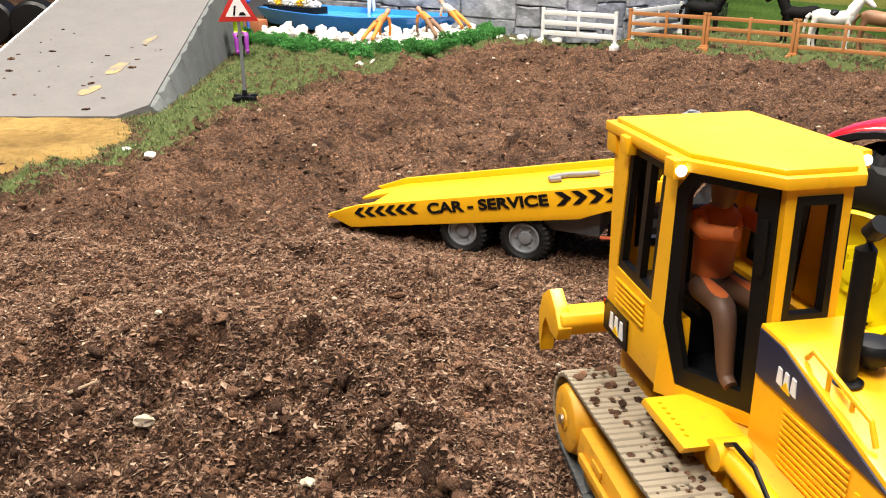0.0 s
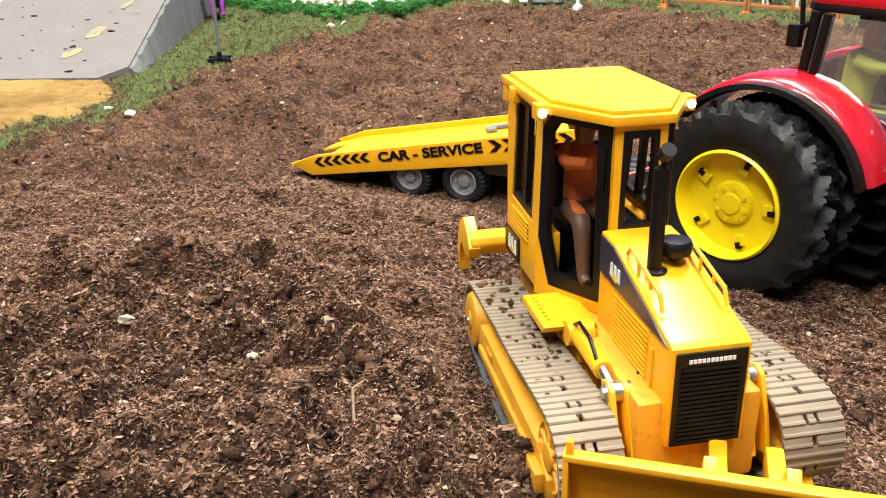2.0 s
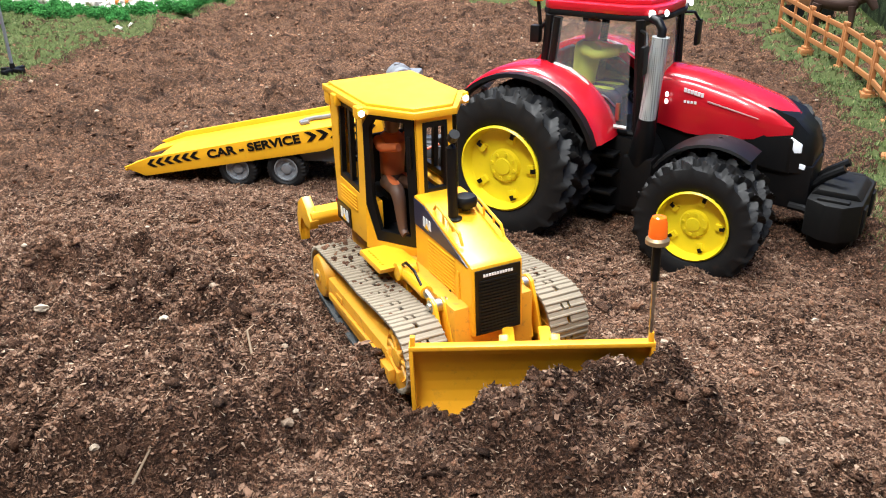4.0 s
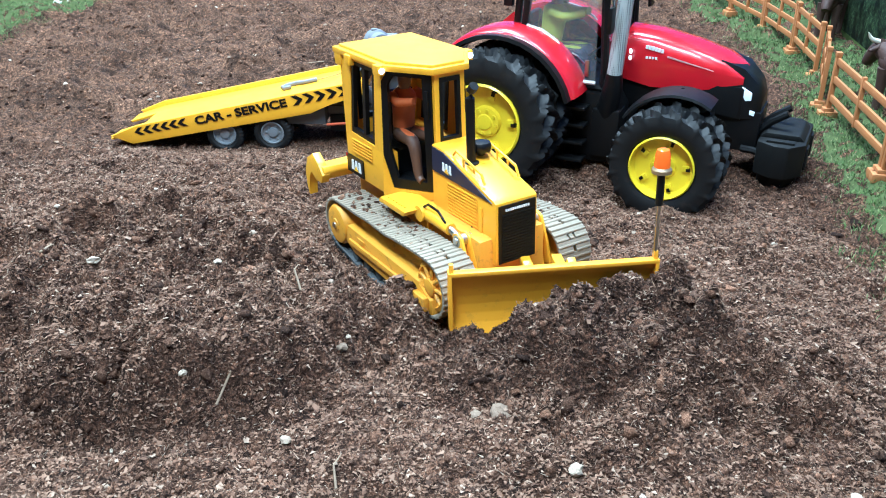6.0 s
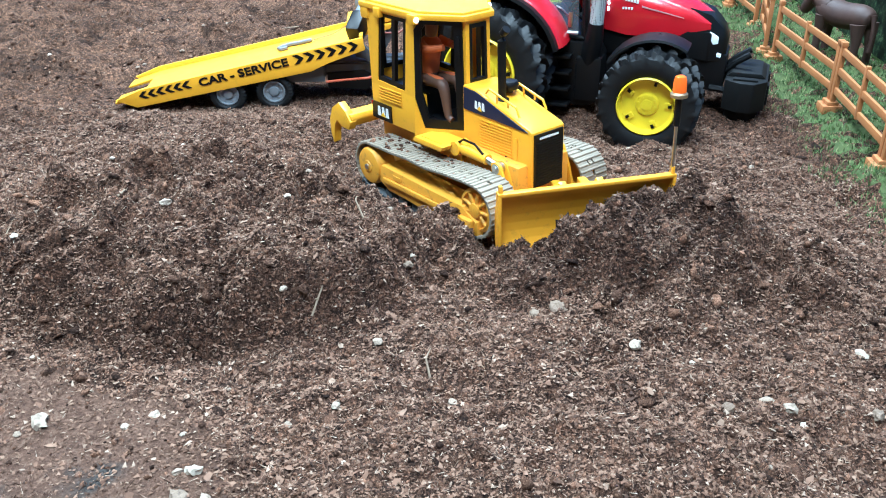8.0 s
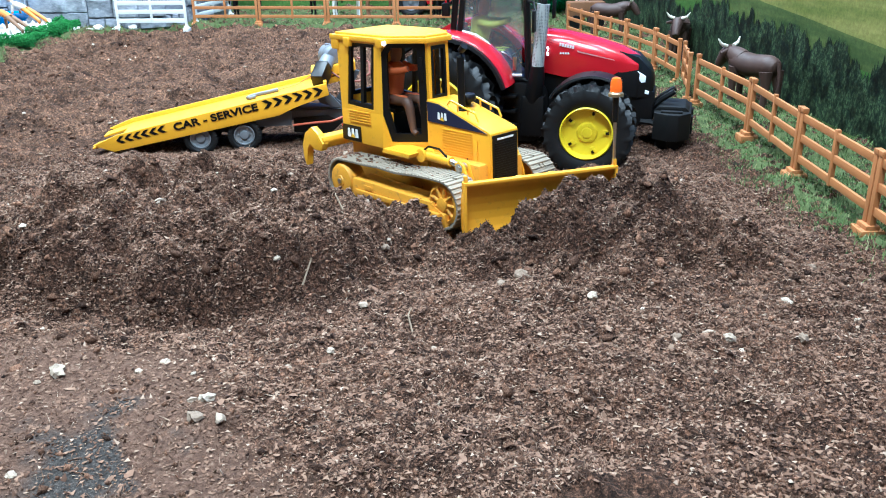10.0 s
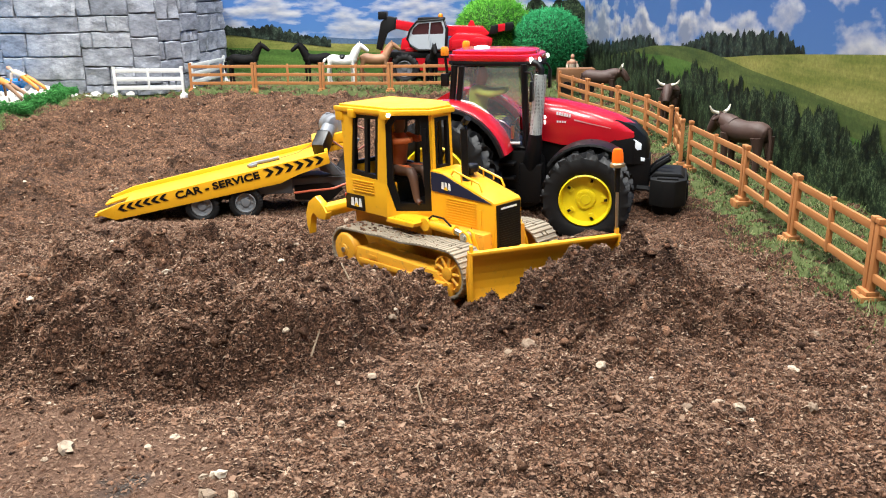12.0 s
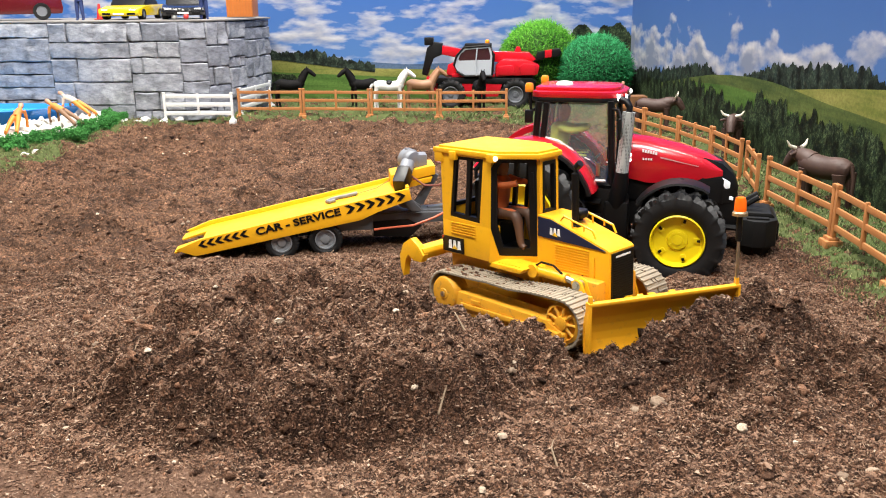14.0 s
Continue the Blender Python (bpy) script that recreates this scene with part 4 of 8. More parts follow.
    seg = np.r_[0, np.cumsum(np.hypot(*np.diff(pts, axis=0).T))]
    pads = 92
    pitch_len = seg[-1] / pads
    pad_dark = None
    belt = thing("track_belt", Matrix.Identity(4), "", "")
    belt.parent = dozer
    for key in ("label", "category"):
        if key in belt:
            del belt[key]
    for k in range(pads):
        d = k * pitch_len
        x, z = np.interp(d, seg, pts[:, 0]), np.interp(d, seg, pts[:, 1])
        x2, z2 = np.interp((d + 0.002) % seg[-1], seg, pts[:, 0]), np.interp((d + 0.002) % seg[-1], seg, pts[:, 1])
        a = math.degrees(math.atan2(z2 - z, x2 - x))
        if k == 0:
            # plain pads and pads with a pair of slots, in turn
            h = pitch_len * 0.5
            tans = []
            for cuts in (((-0.0155, 0.0155),), ((-0.0155, -0.0036), (-0.0018, 0.0018), (0.0036, 0.0155)), ((-0.0155, -0.0014), (0.0014, 0.0155))):
                bm = bmesh.new()
                for ca, cb in cuts:
                    box(bm, -h, h, ca, cb, -0.0012, 0.0008, 0.0003)
                    prism(bm, [(-h, -0.001), (-h * 0.75, -0.0019), (-h * 0.35, -0.0019), (0.0, -0.001)], ca, cb)
                box(bm, -h * 0.8, h * 0.9, -0.0085, -0.0055, 0.0006, 0.0032)
                box(bm, -h * 0.8, h * 0.9, 0.0055, 0.0085, 0.0006, 0.0032)
                tans.append(part("track_pad", bm, TRACK_TAN, belt))
                tans[-1].matrix_basis = pose(x, s * 0.0535, z, 0, -a, 0)
        elif k < 3:
            tans[k].matrix_basis = pose(x, s * 0.0535, z, 0, -a, 0)
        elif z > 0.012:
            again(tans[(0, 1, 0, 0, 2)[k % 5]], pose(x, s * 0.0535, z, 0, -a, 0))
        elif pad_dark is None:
            # the lower run gets dark grey pads
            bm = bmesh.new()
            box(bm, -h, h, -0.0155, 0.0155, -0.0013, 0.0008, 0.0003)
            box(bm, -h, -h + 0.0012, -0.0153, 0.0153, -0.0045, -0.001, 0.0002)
            pad_dark = part("track_pad", bm, TRACK_GREY, belt, "dark grey track pad")
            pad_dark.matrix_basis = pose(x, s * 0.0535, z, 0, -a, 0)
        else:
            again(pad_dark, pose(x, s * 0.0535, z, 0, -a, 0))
    # earth lying on the upper run
    bm = bmesh.new()
    cake = random.Random(7 + s)
    for k in range(60):
        u = cake.random() ** 1.5
        x = -0.066 + 0.15 * u
        ball(bm, (x, s * (0.0535 + cake.uniform(-0.013, 0.012)), float(np.interp(x, (-0.066, -0.04, 0.03, 0.09), (0.0525, 0.0535, 0.0538, 0.0575))) + 0.0018), cake.uniform(0.0007, 0.0026) * (1.2 - 0.6 * u), 1, (1.3, 1.1, 0.5), 0.6, k)
    tagged(part("caked_earth", bm, CRUMB, belt, "dry brown earth caked on the track"), kind="stuff")
# ripper on the tail
bm = bmesh.new()
prism(bm, [(-0.122, 0.056), (-0.104, 0.056), (-0.1, 0.064), (-0.102, 0.069), (-0.118, 0.069)], -0.06, 0.06, bev=0.0014)
part("ripper_beam", bm, YELLOW, dozer)
for s in (-1, 1):
    bm = bmesh.new()
    box(bm, -0.116, -0.088, s * 0.02 - 0.006, s * 0.02 + 0.006, 0.058, 0.068, 0.0014)
    part("ripper_link", bm, YELLOW, dozer)
    bm = bmesh.new()
    prism(bm, [(-0.1, 0.062), (-0.108, 0.0715), (-0.1195, 0.0785), (-0.133, 0.0705), (-0.14, 0.056), (-0.1395, 0.042), (-0.136, 0.0325), (-0.1335, 0.0335), (-0.1335, 0.044), (-0.131, 0.0535), (-0.1255, 0.0605), (-0.117, 0.0535), (-0.104, 0.0535)], s * 0.058 - 0.004, s * 0.058 + 0.004, bev=0.0011)
    part("ripper_hook", bm, YELLOW, dozer, "yellow hooked ripper tooth")
# blade
BLADE = pose(0.1497, 0.0018, -0.0105, 0, 0, -27.0)
bl = thing("blade", BLADE, "", "")
bl.parent = dozer
for key in ("label", "category"):
    if key in bl:
        del bl[key]
bl["label"] = "wide curved yellow blade with a scratched white cutting edge"
prof = []
for k in range(9):
    u = k / 8
    prof.append((0.013 - 0.034 * u * (1 - u) + 0.004 * u, 0.013 + 0.059 * u))
back = [(x - 0.0026, z) for x, z in prof]
bm = bmesh.new()
prism(bm, prof + back[::-1], -0.0745, 0.0745, bev=0.0005)
box(bm, 0.012, 0.0185, -0.0745, 0.0745, 0.0705, 0.0735, 0.0008)
for s in (-1, 1):
    y = s * 0.0745
    prism(bm, [(0.008, 0.012), (0.016, 0.012), (0.0185, 0.0735), (0.01, 0.0735)], min(y, y - s * 0.0025), max(y, y - s * 0.0025), bev=0.0005)
    prism(bm, [(0.012, 0.072), (0.017, 0.072), (0.0165, 0.0795), (0.013, 0.0795)], y - s * 0.004, y - s * 0.001, bev=0.0004)
part("mouldboard", bm, BLADE_YELLOW, bl)
bm = bmesh.new()
prism(bm, [(0.0105, -0.004), (0.0135, -0.004), (0.0165, 0.0165), (0.0125, 0.0165)], -0.0765, 0.0765, bev=0.0006)
edge = part("cutting_edge", bm, EDGE_WHITE, bl, "white scratched cutting edge with bolts")
for k in range(4):
    bm = bmesh.new()
    rod(bm, (0.014, -0.057 + k * 0.038, 0.0075), (0.0178, -0.057 + k * 0.038, 0.0065), 0.0034, seg=6)
    part("bolt", bm, STEEL, edge)
bm = bmesh.new()
line = random.Random(2)
for k in range(70):
    ball(bm, (0.0155 + line.uniform(-0.001, 0.0015), -0.072 + k * 0.00209, 0.0165 + line.uniform(0, 0.0025)), line.uniform(0.0012, 0.003), 1, (1, 1.3, 0.7), 0.6, k)
tagged(part("clinging_earth", bm, CRUMB_FRESH, bl, "line of dark earth clinging to the blade"), kind="stuff")
bm = bmesh.new()
for s in (-1, 1):
    prism(bm, [(-0.075, 0.018), (0.0, 0.014), (0.002, 0.028), (-0.07, 0.028)], s * 0.03 - 0.004, s * 0.03 + 0.004, bev=0.001)
    prism(bm, [(-0.012, 0.052), (0.006, 0.05), (0.006, 0.066), (-0.002, 0.07), (-0.006, 0.064)], s * 0.016 - 0.003, s * 0.016 + 0.003, bev=0.0008)
    box(bm, -0.034, -0.002, s * 0.012 - 0.004, s * 0.012 + 0.004, 0.046, 0.058, 0.0015)
part("push_arm", bm, YELLOW, bl)
# beacon on a rod at the blade's far corner
bm = bmesh.new()
rod(bm, (0.015, 0.0715, 0.07), (0.015, 0.0715, 0.118), 0.0014)
part("rod", bm, STEEL, bl, "thin brass-coloured rod")
bm = bmesh.new()
rod(bm, (0.015, 0.0715, 0.114), (0.015, 0.0715, 0.137), 0.0027)
part("rod_sleeve", bm, BLACK, bl)
bm = bmesh.new()
lathe(bm, [(0.003, 0), (0.0068, 0.001), (0.0068, 0.0035), (0.0055, 0.005)], pose(0.015, 0.0715, 0.1365), 24)
beacon = part("beacon_base", bm, plain("tarnished_brass", (0.38, 0.27, 0.15), 0.4, metal=0.6), bl, "dull brass beacon foot")
bm = bmesh.new()
lathe(bm, [(0.0052, 0), (0.0054, 0.002), (0.005, 0.0095), (0.004, 0.0125), (0.0018, 0.0135)], pose(0.015, 0.0715, 0.141), 24)
part("beacon_lens", bm, AMBER, beacon, "lit orange beacon lens")


def limb(bm, pts, radii):
    # rounder: the line and its thickness run smoothly through the points
    n = 5 * (len(pts) - 1) + 1
    u = np.linspace(0, len(pts) - 1, n)
    k = np.arange(len(pts))
    fine = [np.interp(u, k, [p[i] for p in pts]) for i in range(3)] + [np.interp(u, k, radii)]
    for _ in range(2):
        for f in fine:
            f[1:-1] = 0.25 * f[:-2] + 0.5 * f[1:-1] + 0.25 * f[2:]
    pipe(bm, [tuple(map(float, q)) for q in zip(*fine[:3])], 0.004, 14, [float(v) for v in fine[3]])


def figure(name, pts_body, m, label, material, scale=1.0):
    """A toy figure as one plain shape made of limbs."""
    bm = bmesh.new()
    for pts, radii in pts_body:
        limb(bm, pts, radii)
    ob = link(name, bm, material, angle=75)
    ob.matrix_world = m @ Matrix.Scale(scale, 4)
    return tagged(ob, label, "toy figure")


SEATED = [
    ([(-0.004, 0, 0.0), (-0.002, 0, 0.02), (0.0, 0, 0.036), (0.001, 0, 0.041)], [0.009, 0.0095, 0.011, 0.005]),
    ([(0.001, 0, 0.04), (0.002, 0, 0.046), (0.003, 0, 0.054), (0.002, 0, 0.059)], [0.004, 0.0058, 0.0062, 0.003]),
    ([(0, -0.006, 0.002), (0.026, -0.009, 0.004), (0.03, -0.009, -0.002), (0.034, -0.009, -0.026), (0.04, -0.009, -0.028)], [0.006, 0.0056, 0.005, 0.0035, 0.003]),
    ([(0, 0.006, 0.002), (0.026, 0.009, 0.004), (0.03, 0.009, -0.002), (0.034, 0.009, -0.026), (0.04, 0.009, -0.028)], [0.006, 0.0056, 0.005, 0.0035, 0.003]),
    ([(0, -0.011, 0.036), (0.012, -0.014, 0.033), (0.027, -0.006, 0.036)], [0.0042, 0.0036, 0.003]),
    ([(0, 0.011, 0.036), (0.012, 0.014, 0.033), (0.027, 0.006, 0.036)], [0.0042, 0.0036, 0.003]),
]


def figure_paint(name, shirt, trousers, skin, z_hip, z_neck):
    """Colour by height on the figure: trousers, shirt, head."""
    mat, t, p = nodes_of(name)
    co = t.nodes.new("ShaderNodeTexCoord").outputs["Object"]
    sep = t.nodes.new("ShaderNodeSeparateXYZ")
    t.links.new(co, sep.inputs[0])
    def above(limit):
        n = t.nodes.new("ShaderNodeMath")
        n.operation = "GREATER_THAN"
        t.links.new(sep.outputs[2], n.inputs[0])
        n.inputs[1].default_value = limit
        return n.outputs[0]
    a = mixed(t, above(z_hip), trousers, shirt)
    t.links.new(mixed(t, above(z_neck), a, skin), p.inputs["Base Color"])
    p.inputs["Roughness"].default_value = 0.55
    t.links.new(bump_of(t, noise_of(t, 400, 3), 0.2, 0.0005), p.inputs["Normal"])
    return mat


DRIVER_PAINT = figure_paint("painted_driver", (0.5, 0.12, 0.03), (0.1, 0.05, 0.03), (0.2, 0.1, 0.06), 0.008, 0.041)
figure("toy_driver", SEATED, DOZER @ pose(-0.03, -0.011, 0.109), "seated toy driver in orange shirt and brown trousers", DRIVER_PAINT)

# ---- red tractor ----
TRACTOR = pose(0.3775, 0.6002, -0.021, 0, 0, -49.46)
PALE_RIM = plain("milky_clear_plastic", (0.62, 0.6, 0.56), 0.3, dust=0.05)
tractor = thing("toy_tractor", TRACTOR, "glossy red toy tractor with twin tyres and yellow rims", "toy tractor")


def holder(name, parent, m, label=""):
    ob = new(name)
    ob.empty_display_size = 0.01
    ob.parent = parent
    ob.matrix_basis = m
    if label:
        ob["label"] = label
    return ob


def lugged_tyre(r, w, lugs, depth, swept=1.25, wide=0.105):
    """A tyre in one piece with raised slanting bars, axle along y."""
    rim, per = r * 0.57, 11
    half = [(0.0, r - depth, 1), (0.05, r - depth, 1), (0.14, r - depth, 1), (0.24, r - depth, 1), (0.33, r - depth, 1), (0.41, r - depth * 1.1, 1), (0.455, r * 0.915, 0.8), (0.48, r * 0.86, 0.5), (0.495, r * 0.8, 0.25), (0.5, r * 0.74, 0), (0.47, rim + 0.003, 0), (0.40, rim, 0)]
    prof = [(-u, rad, k) for u, rad, k in half[:0:-1]] + half
    bm = bmesh.new()
    rings = []
    for i in range(lugs * per):
        a = 2 * math.pi * i / (lugs * per)
        ring = []
        for u, rad, k in prof:
            lag = swept * float(np.interp(abs(u), (0.02, 0.22, 0.42, 0.52), (0.0, 0.07, 0.17, 0.23)))
            ph = ((a + lag) * lugs / (2 * math.pi) + (0.5 if u > 0 else 0)) % 1.0
            on = min(1.0, max(0.0, (wide + 0.045 - min(ph, 1 - ph)) / 0.06)) * k
            rr = rad + (depth if abs(u) < 0.43 else 0.4 * depth) * on
            y = u * w + (math.copysign(0.022 * w * on, u) if abs(u) > 0.43 else 0)
            ring.append(bm.verts.new((rr * math.cos(a), y, rr * math.sin(a))))
        rings.append(ring)
    for p, q in zip(rings, rings[1:] + rings[:1]):
        for j in range(len(p)):
            k = (j + 1) % len(p)
            bm.faces.new((p[j], p[k], q[k], q[j]))
    return bm


def dished_rim(r, w):
    """A dished rim with a bolted hub and slots, open towards -y."""
    bm = bmesh.new()
    lathe(bm, [(r * 0.98, 0.0), (r, -w * 0.46), (r * 0.955, -w * 0.5), (r * 0.93, -w * 0.44), (r * 0.90, -w * 0.26), (r * 0.87, -w * 0.2), (r * 0.40, -w * 0.16), (r * 0.36, -w * 0.24), (r * 0.31, -w * 0.26), (r * 0.2, -w * 0.26), (r * 0.18, -w * 0.3), (r * 0.08, -w * 0.31)], pose(0, 0, 0, -90, 0, 0), 48)
    for k in range(8):
        a = 2 * math.pi * k / 8
        rod(bm, (r * 0.29 * math.cos(a), -w * 0.25, r * 0.29 * math.sin(a)), (r * 0.29 * math.cos(a), -w * 0.29, r * 0.29 * math.sin(a)), r * 0.045, seg=6)
    for k in range(5):
        a = 2 * math.pi * (k + 0.2) / 5
        box(bm, -r * 0.1, r * 0.1, -w * 0.27, -w * 0.16, -r * 0.09, r * 0.09, r * 0.02, Matrix.Rotation(-a, 4, "Y") @ pose(r * 0.68, 0, 0))
    return bm


def rim_slot(r, w):
    bm = bmesh.new()
    box(bm, r * 0.02, r * 0.14, -w * 0.285, -w * 0.2, -r * 0.075, r * 0.02, 0, pose(r * 0.68, 0, 0))
    return bm


def add_wheels(parent, name, r, w, lugs, depth, x, z, ys):
    first = None
    for y in ys:
        flip = 0 if y < 0 else 180
        h = holder(name, parent, pose(x, y, z, 0, 0, flip) @ pose(0, 0, 0, 0, 11 * (1 + ys.index(y)), 0))
        if first is None:
            tyre = part("tyre", lugged_tyre(r, w, lugs, depth), RUBBER, h, "black ribbed rubber tyre", 62)
            rim = part("rim", dished_rim(r * 0.575, w), RIM_YELLOW, h, "bright yellow rim")
            slot = part("rim_slot", rim_slot(r * 0.575, w), BLACK, h)
            slot.matrix_basis = Matrix.Rotation(-0.4 * math.pi * 0.2, 4, "Y")
            first = (tyre, rim)
        else:
            for o in first:
                again(o, Matrix.Identity(4), h)
            again(slot, Matrix.Rotation(-0.4 * math.pi * 0.2, 4, "Y"), h)
        for k in range(1, 5):
            again(slot, Matrix.Rotation(-0.4 * math.pi * (k + 0.2), 4, "Y"), h)


add_wheels(tractor, "rear_wheel", 0.077, 0.042, 19, 0.0075, 0.0, 0.0755, [-0.129, -0.084, 0.084, 0.129])
add_wheels(tractor, "front_wheel", 0.058, 0.034, 18, 0.0065, 0.1965, 0.057, [-0.131, -0.094, 0.094, 0.131])
# chassis
bm = bmesh.new()
box(bm, -0.05, 0.27, -0.026, 0.026, 0.045, 0.09, 0.003)
box(bm, -0.02, 0.02, -0.062, 0.062, 0.06, 0.092, 0.003)
box(bm, 0.112, 0.25, -0.0295, 0.0295, 0.08, 0.116, 0.003)
box(bm, 0.185, 0.208, -0.075, 0.075, 0.05, 0.064, 0.003)
rod(bm, (0, -0.125, 0.0755), (0, 0.125, 0.0755), 0.009)
rod(bm, (0.1965, -0.125, 0.057), (0.1965, 0.125, 0.057), 0.007)
part("chassis", bm, BLACK, tractor)
for s in (-1, 1):
    bm = bmesh.new()
    prism(bm, [(0.055, 0.105), (0.118, 0.1), (0.128, 0.085), (0.128, 0.03), (0.115, 0.022), (0.07, 0.022), (0.06, 0.04)], min(s * 0.026, s * 0.066), max(s * 0.026, s * 0.066), bev=0.003)
    part("side_tank", bm, BLACK, tractor)
    for k in range(4):
        bm = bmesh.new()
        box(bm, 0.062, 0.094, min(s * 0.064, s * 0.084), max(s * 0.064, s * 0.084), 0.024 + k * 0.02, 0.0275 + k * 0.02, 0.001)
        part("step", bm, BLACK, tractor)
    bm = bmesh.new()
    box(bm, 0.058, 0.0615, s * 0.074 - 0.01, s * 0.074 + 0.01, 0.02, 0.1, 0.001)
    part("step_bracket", bm, BLACK, tractor)
# hood: red shell whose top falls towards the nose
bm = bmesh.new()
secs = []
for x, hw, z0, z1, crown in ((0.118, 0.033, 0.112, 0.163, 0.008), (0.15, 0.0335, 0.106, 0.16, 0.008), (0.19, 0.033, 0.106, 0.152, 0.0075), (0.225, 0.031, 0.112, 0.142, 0.007), (0.247, 0.027, 0.118, 0.131, 0.005)):
    ring = [(x, -hw, z0), (x, -hw * 1.02, z0 + (z1 - z0) * 0.5), (x, -hw * 0.95, z1 - 0.006), (x, -hw * 0.7, z1), (x, 0, z1 + crown * 0.5), (x, hw * 0.7, z1), (x, hw * 0.95, z1 - 0.006), (x, hw * 1.02, z0 + (z1 - z0) * 0.5), (x, hw, z0)]
    secs.append([bm.verts.new(p) for p in ring])
for p, q in zip(secs, secs[1:]):
    for i in range(8):
        bm.faces.new((p[i], p[i + 1], q[i + 1], q[i]))
    bm.faces.new((p[8], p[0], q[0], q[8]))
bm.faces.new(secs[0])
bm.faces.new(secs[-1][::-1])
thood = part("hood", bm, RED, tractor, "", 50)
bm = bmesh.new()
secs = []
for x, hw, z0, z1 in ((0.185, 0.031, 0.09, 0.112), (0.222, 0.0318, 0.085, 0.1415), (0.246, 0.0295, 0.082, 0.134), (0.262, 0.026, 0.082, 0.118), (0.268, 0.022, 0.085, 0.104)):
    secs.append([bm.verts.new(p) for p in ((x, -hw, z0), (x, -hw, (z0 + z1) / 2), (x, -hw * 0.8, z1), (x, hw * 0.8, z1), (x, hw, (z0 + z1) / 2), (x, hw, z0))])
for p, q in zip(secs, secs[1:]):
    for i in range(6):
        bm.faces.new((p[i], p[(i + 1) % 6], q[(i + 1) % 6], q[i]))
bm.faces.new(secs[0])
bm.faces.new(secs[-1][::-1])
part("nose", bm, BLACK, tractor, "black nose with headlamps", 50)
for s in (-1, 1):
    bm = bmesh.new()
    prism(bm, [(0.2465, 0.1165), (0.2575, 0.1105), (0.2575, 0.1025), (0.252, 0.1015), (0.2455, 0.109)], s * 0.0262, s * 0.0288, bev=0.0008)
    part("headlamp", bm, HEADLAMP, tractor, "white headlamp with added glow")
    bm = bmesh.new()
    prism(bm, [(0.2575, 0.092), (0.263, 0.0905), (0.2625, 0.086), (0.2575, 0.087)], s * 0.0245, s * 0.0275, bev=0.0006)
    part("fog_lamp", bm, HEADLAMP, tractor, "white lamp with added glow")
    bm = bmesh.new()
    for k in range(6):
        box(bm, 0.142 + k * 0.0034, 0.1446 + k * 0.0034, min(s * 0.0333, s * 0.0344), max(s * 0.0333, s * 0.0344), 0.147 - k * 0.0006, 0.151 - k * 0.0006)
    part("lettering", bm, STICKER_WHITE, thood, "white brand lettering bars")
    # grey stripe print, with the hood's light reflection painted into its pale tone
    bm = bmesh.new()
    prism(bm, [(0.166, 0.1415), (0.216, 0.131), (0.216, 0.1303), (0.166, 0.1398)], s * 0.0335, s * 0.0342)
    part("stripe", bm, plain("pinkish_grey_print", (0.5, 0.3, 0.3), 0.3, dust=0.03), thood, "thin pale stripe with painted sheen")
    bm = bmesh.new()
    for k in range(4):
        box(bm, 0.143 + k * 0.0034, 0.1452 + k * 0.0034, min(s * 0.0336, s * 0.0347), max(s * 0.0336, s * 0.0347), 0.1365, 0.139)
    part("lettering", bm, STICKER_WHITE, thood, "small white lettering bars")
    # fender over the inner rear tyre
    bm = bmesh.new()
    arc = [radians(a) for a in range(17, 152, 9)]
    ro, ri = 0.092, 0.086
    ya, yb = s * 0.06, s * 0.107
    rows = []
    for a in arc:
        c, n = math.cos(a), math.sin(a)
        rows.append([bm.verts.new((rr * c * 1.0, y, 0.0755 + rr * n)) for rr, y in ((ro + 0.001, ya), (ro + 0.002, (ya + yb) / 2), (ro, yb - s * 0.004), (ro - 0.004, yb), (ri - 0.002, yb), (ri - 0.002, ya))])
    for p, q in zip(rows, rows[1:]):
        for i in range(6):
            bm.faces.new((p[i], p[(i + 1) % 6], q[(i + 1) % 6], q[i]))
    bm.faces.new(rows[0])
    bm.faces.new(rows[-1][::-1])
    part("rear_fender", bm, RED, tractor, "red curved rear fender", 50)
    bm = bmesh.new()
    rows = []
    for a in arc:
        c, n = math.cos(a), math.sin(a)
        rows.append([bm.verts.new((rr * c, y, 0.0755 + rr * n)) for rr, y in ((ri + 0.003, yb - s * 0.001), (ri + 0.003, yb + s * 0.009), (ri - 0.001, yb + s * 0.010), (ri - 0.003, yb - s * 0.001))])
    for p, q in zip(rows, rows[1:]):
        for i in range(4):
            bm.faces.new((p[i], p[(i + 1) % 4], q[(i + 1) % 4], q[i]))
    bm.faces.new(rows[0])
    bm.faces.new(rows[-1][::-1])
    part("fender_lip", bm, BLACK, tractor)
    # front mudguard
    bm = bmesh.new()
    rows = []
    for a in [radians(v) for v in range(58, 152, 9)]:
        c, n = math.cos(a), math.sin(a)
        rows.append([bm.verts.new((0.1965 + rr * c, y, 0.057 + rr * n)) for rr, y in ((0.0655, s * 0.072), (0.066, s * 0.088), (0.0645, s * 0.106), (0.062, s * 0.107), (0.063, s * 0.072))])
    for p, q in zip(rows, rows[1:]):
        for i in range(5):
            bm.faces.new((p[i], p[(i + 1) % 5], q[(i + 1) % 5], q[i]))
    bm.faces.new(rows[0])
    bm.faces.new(rows[-1][::-1])
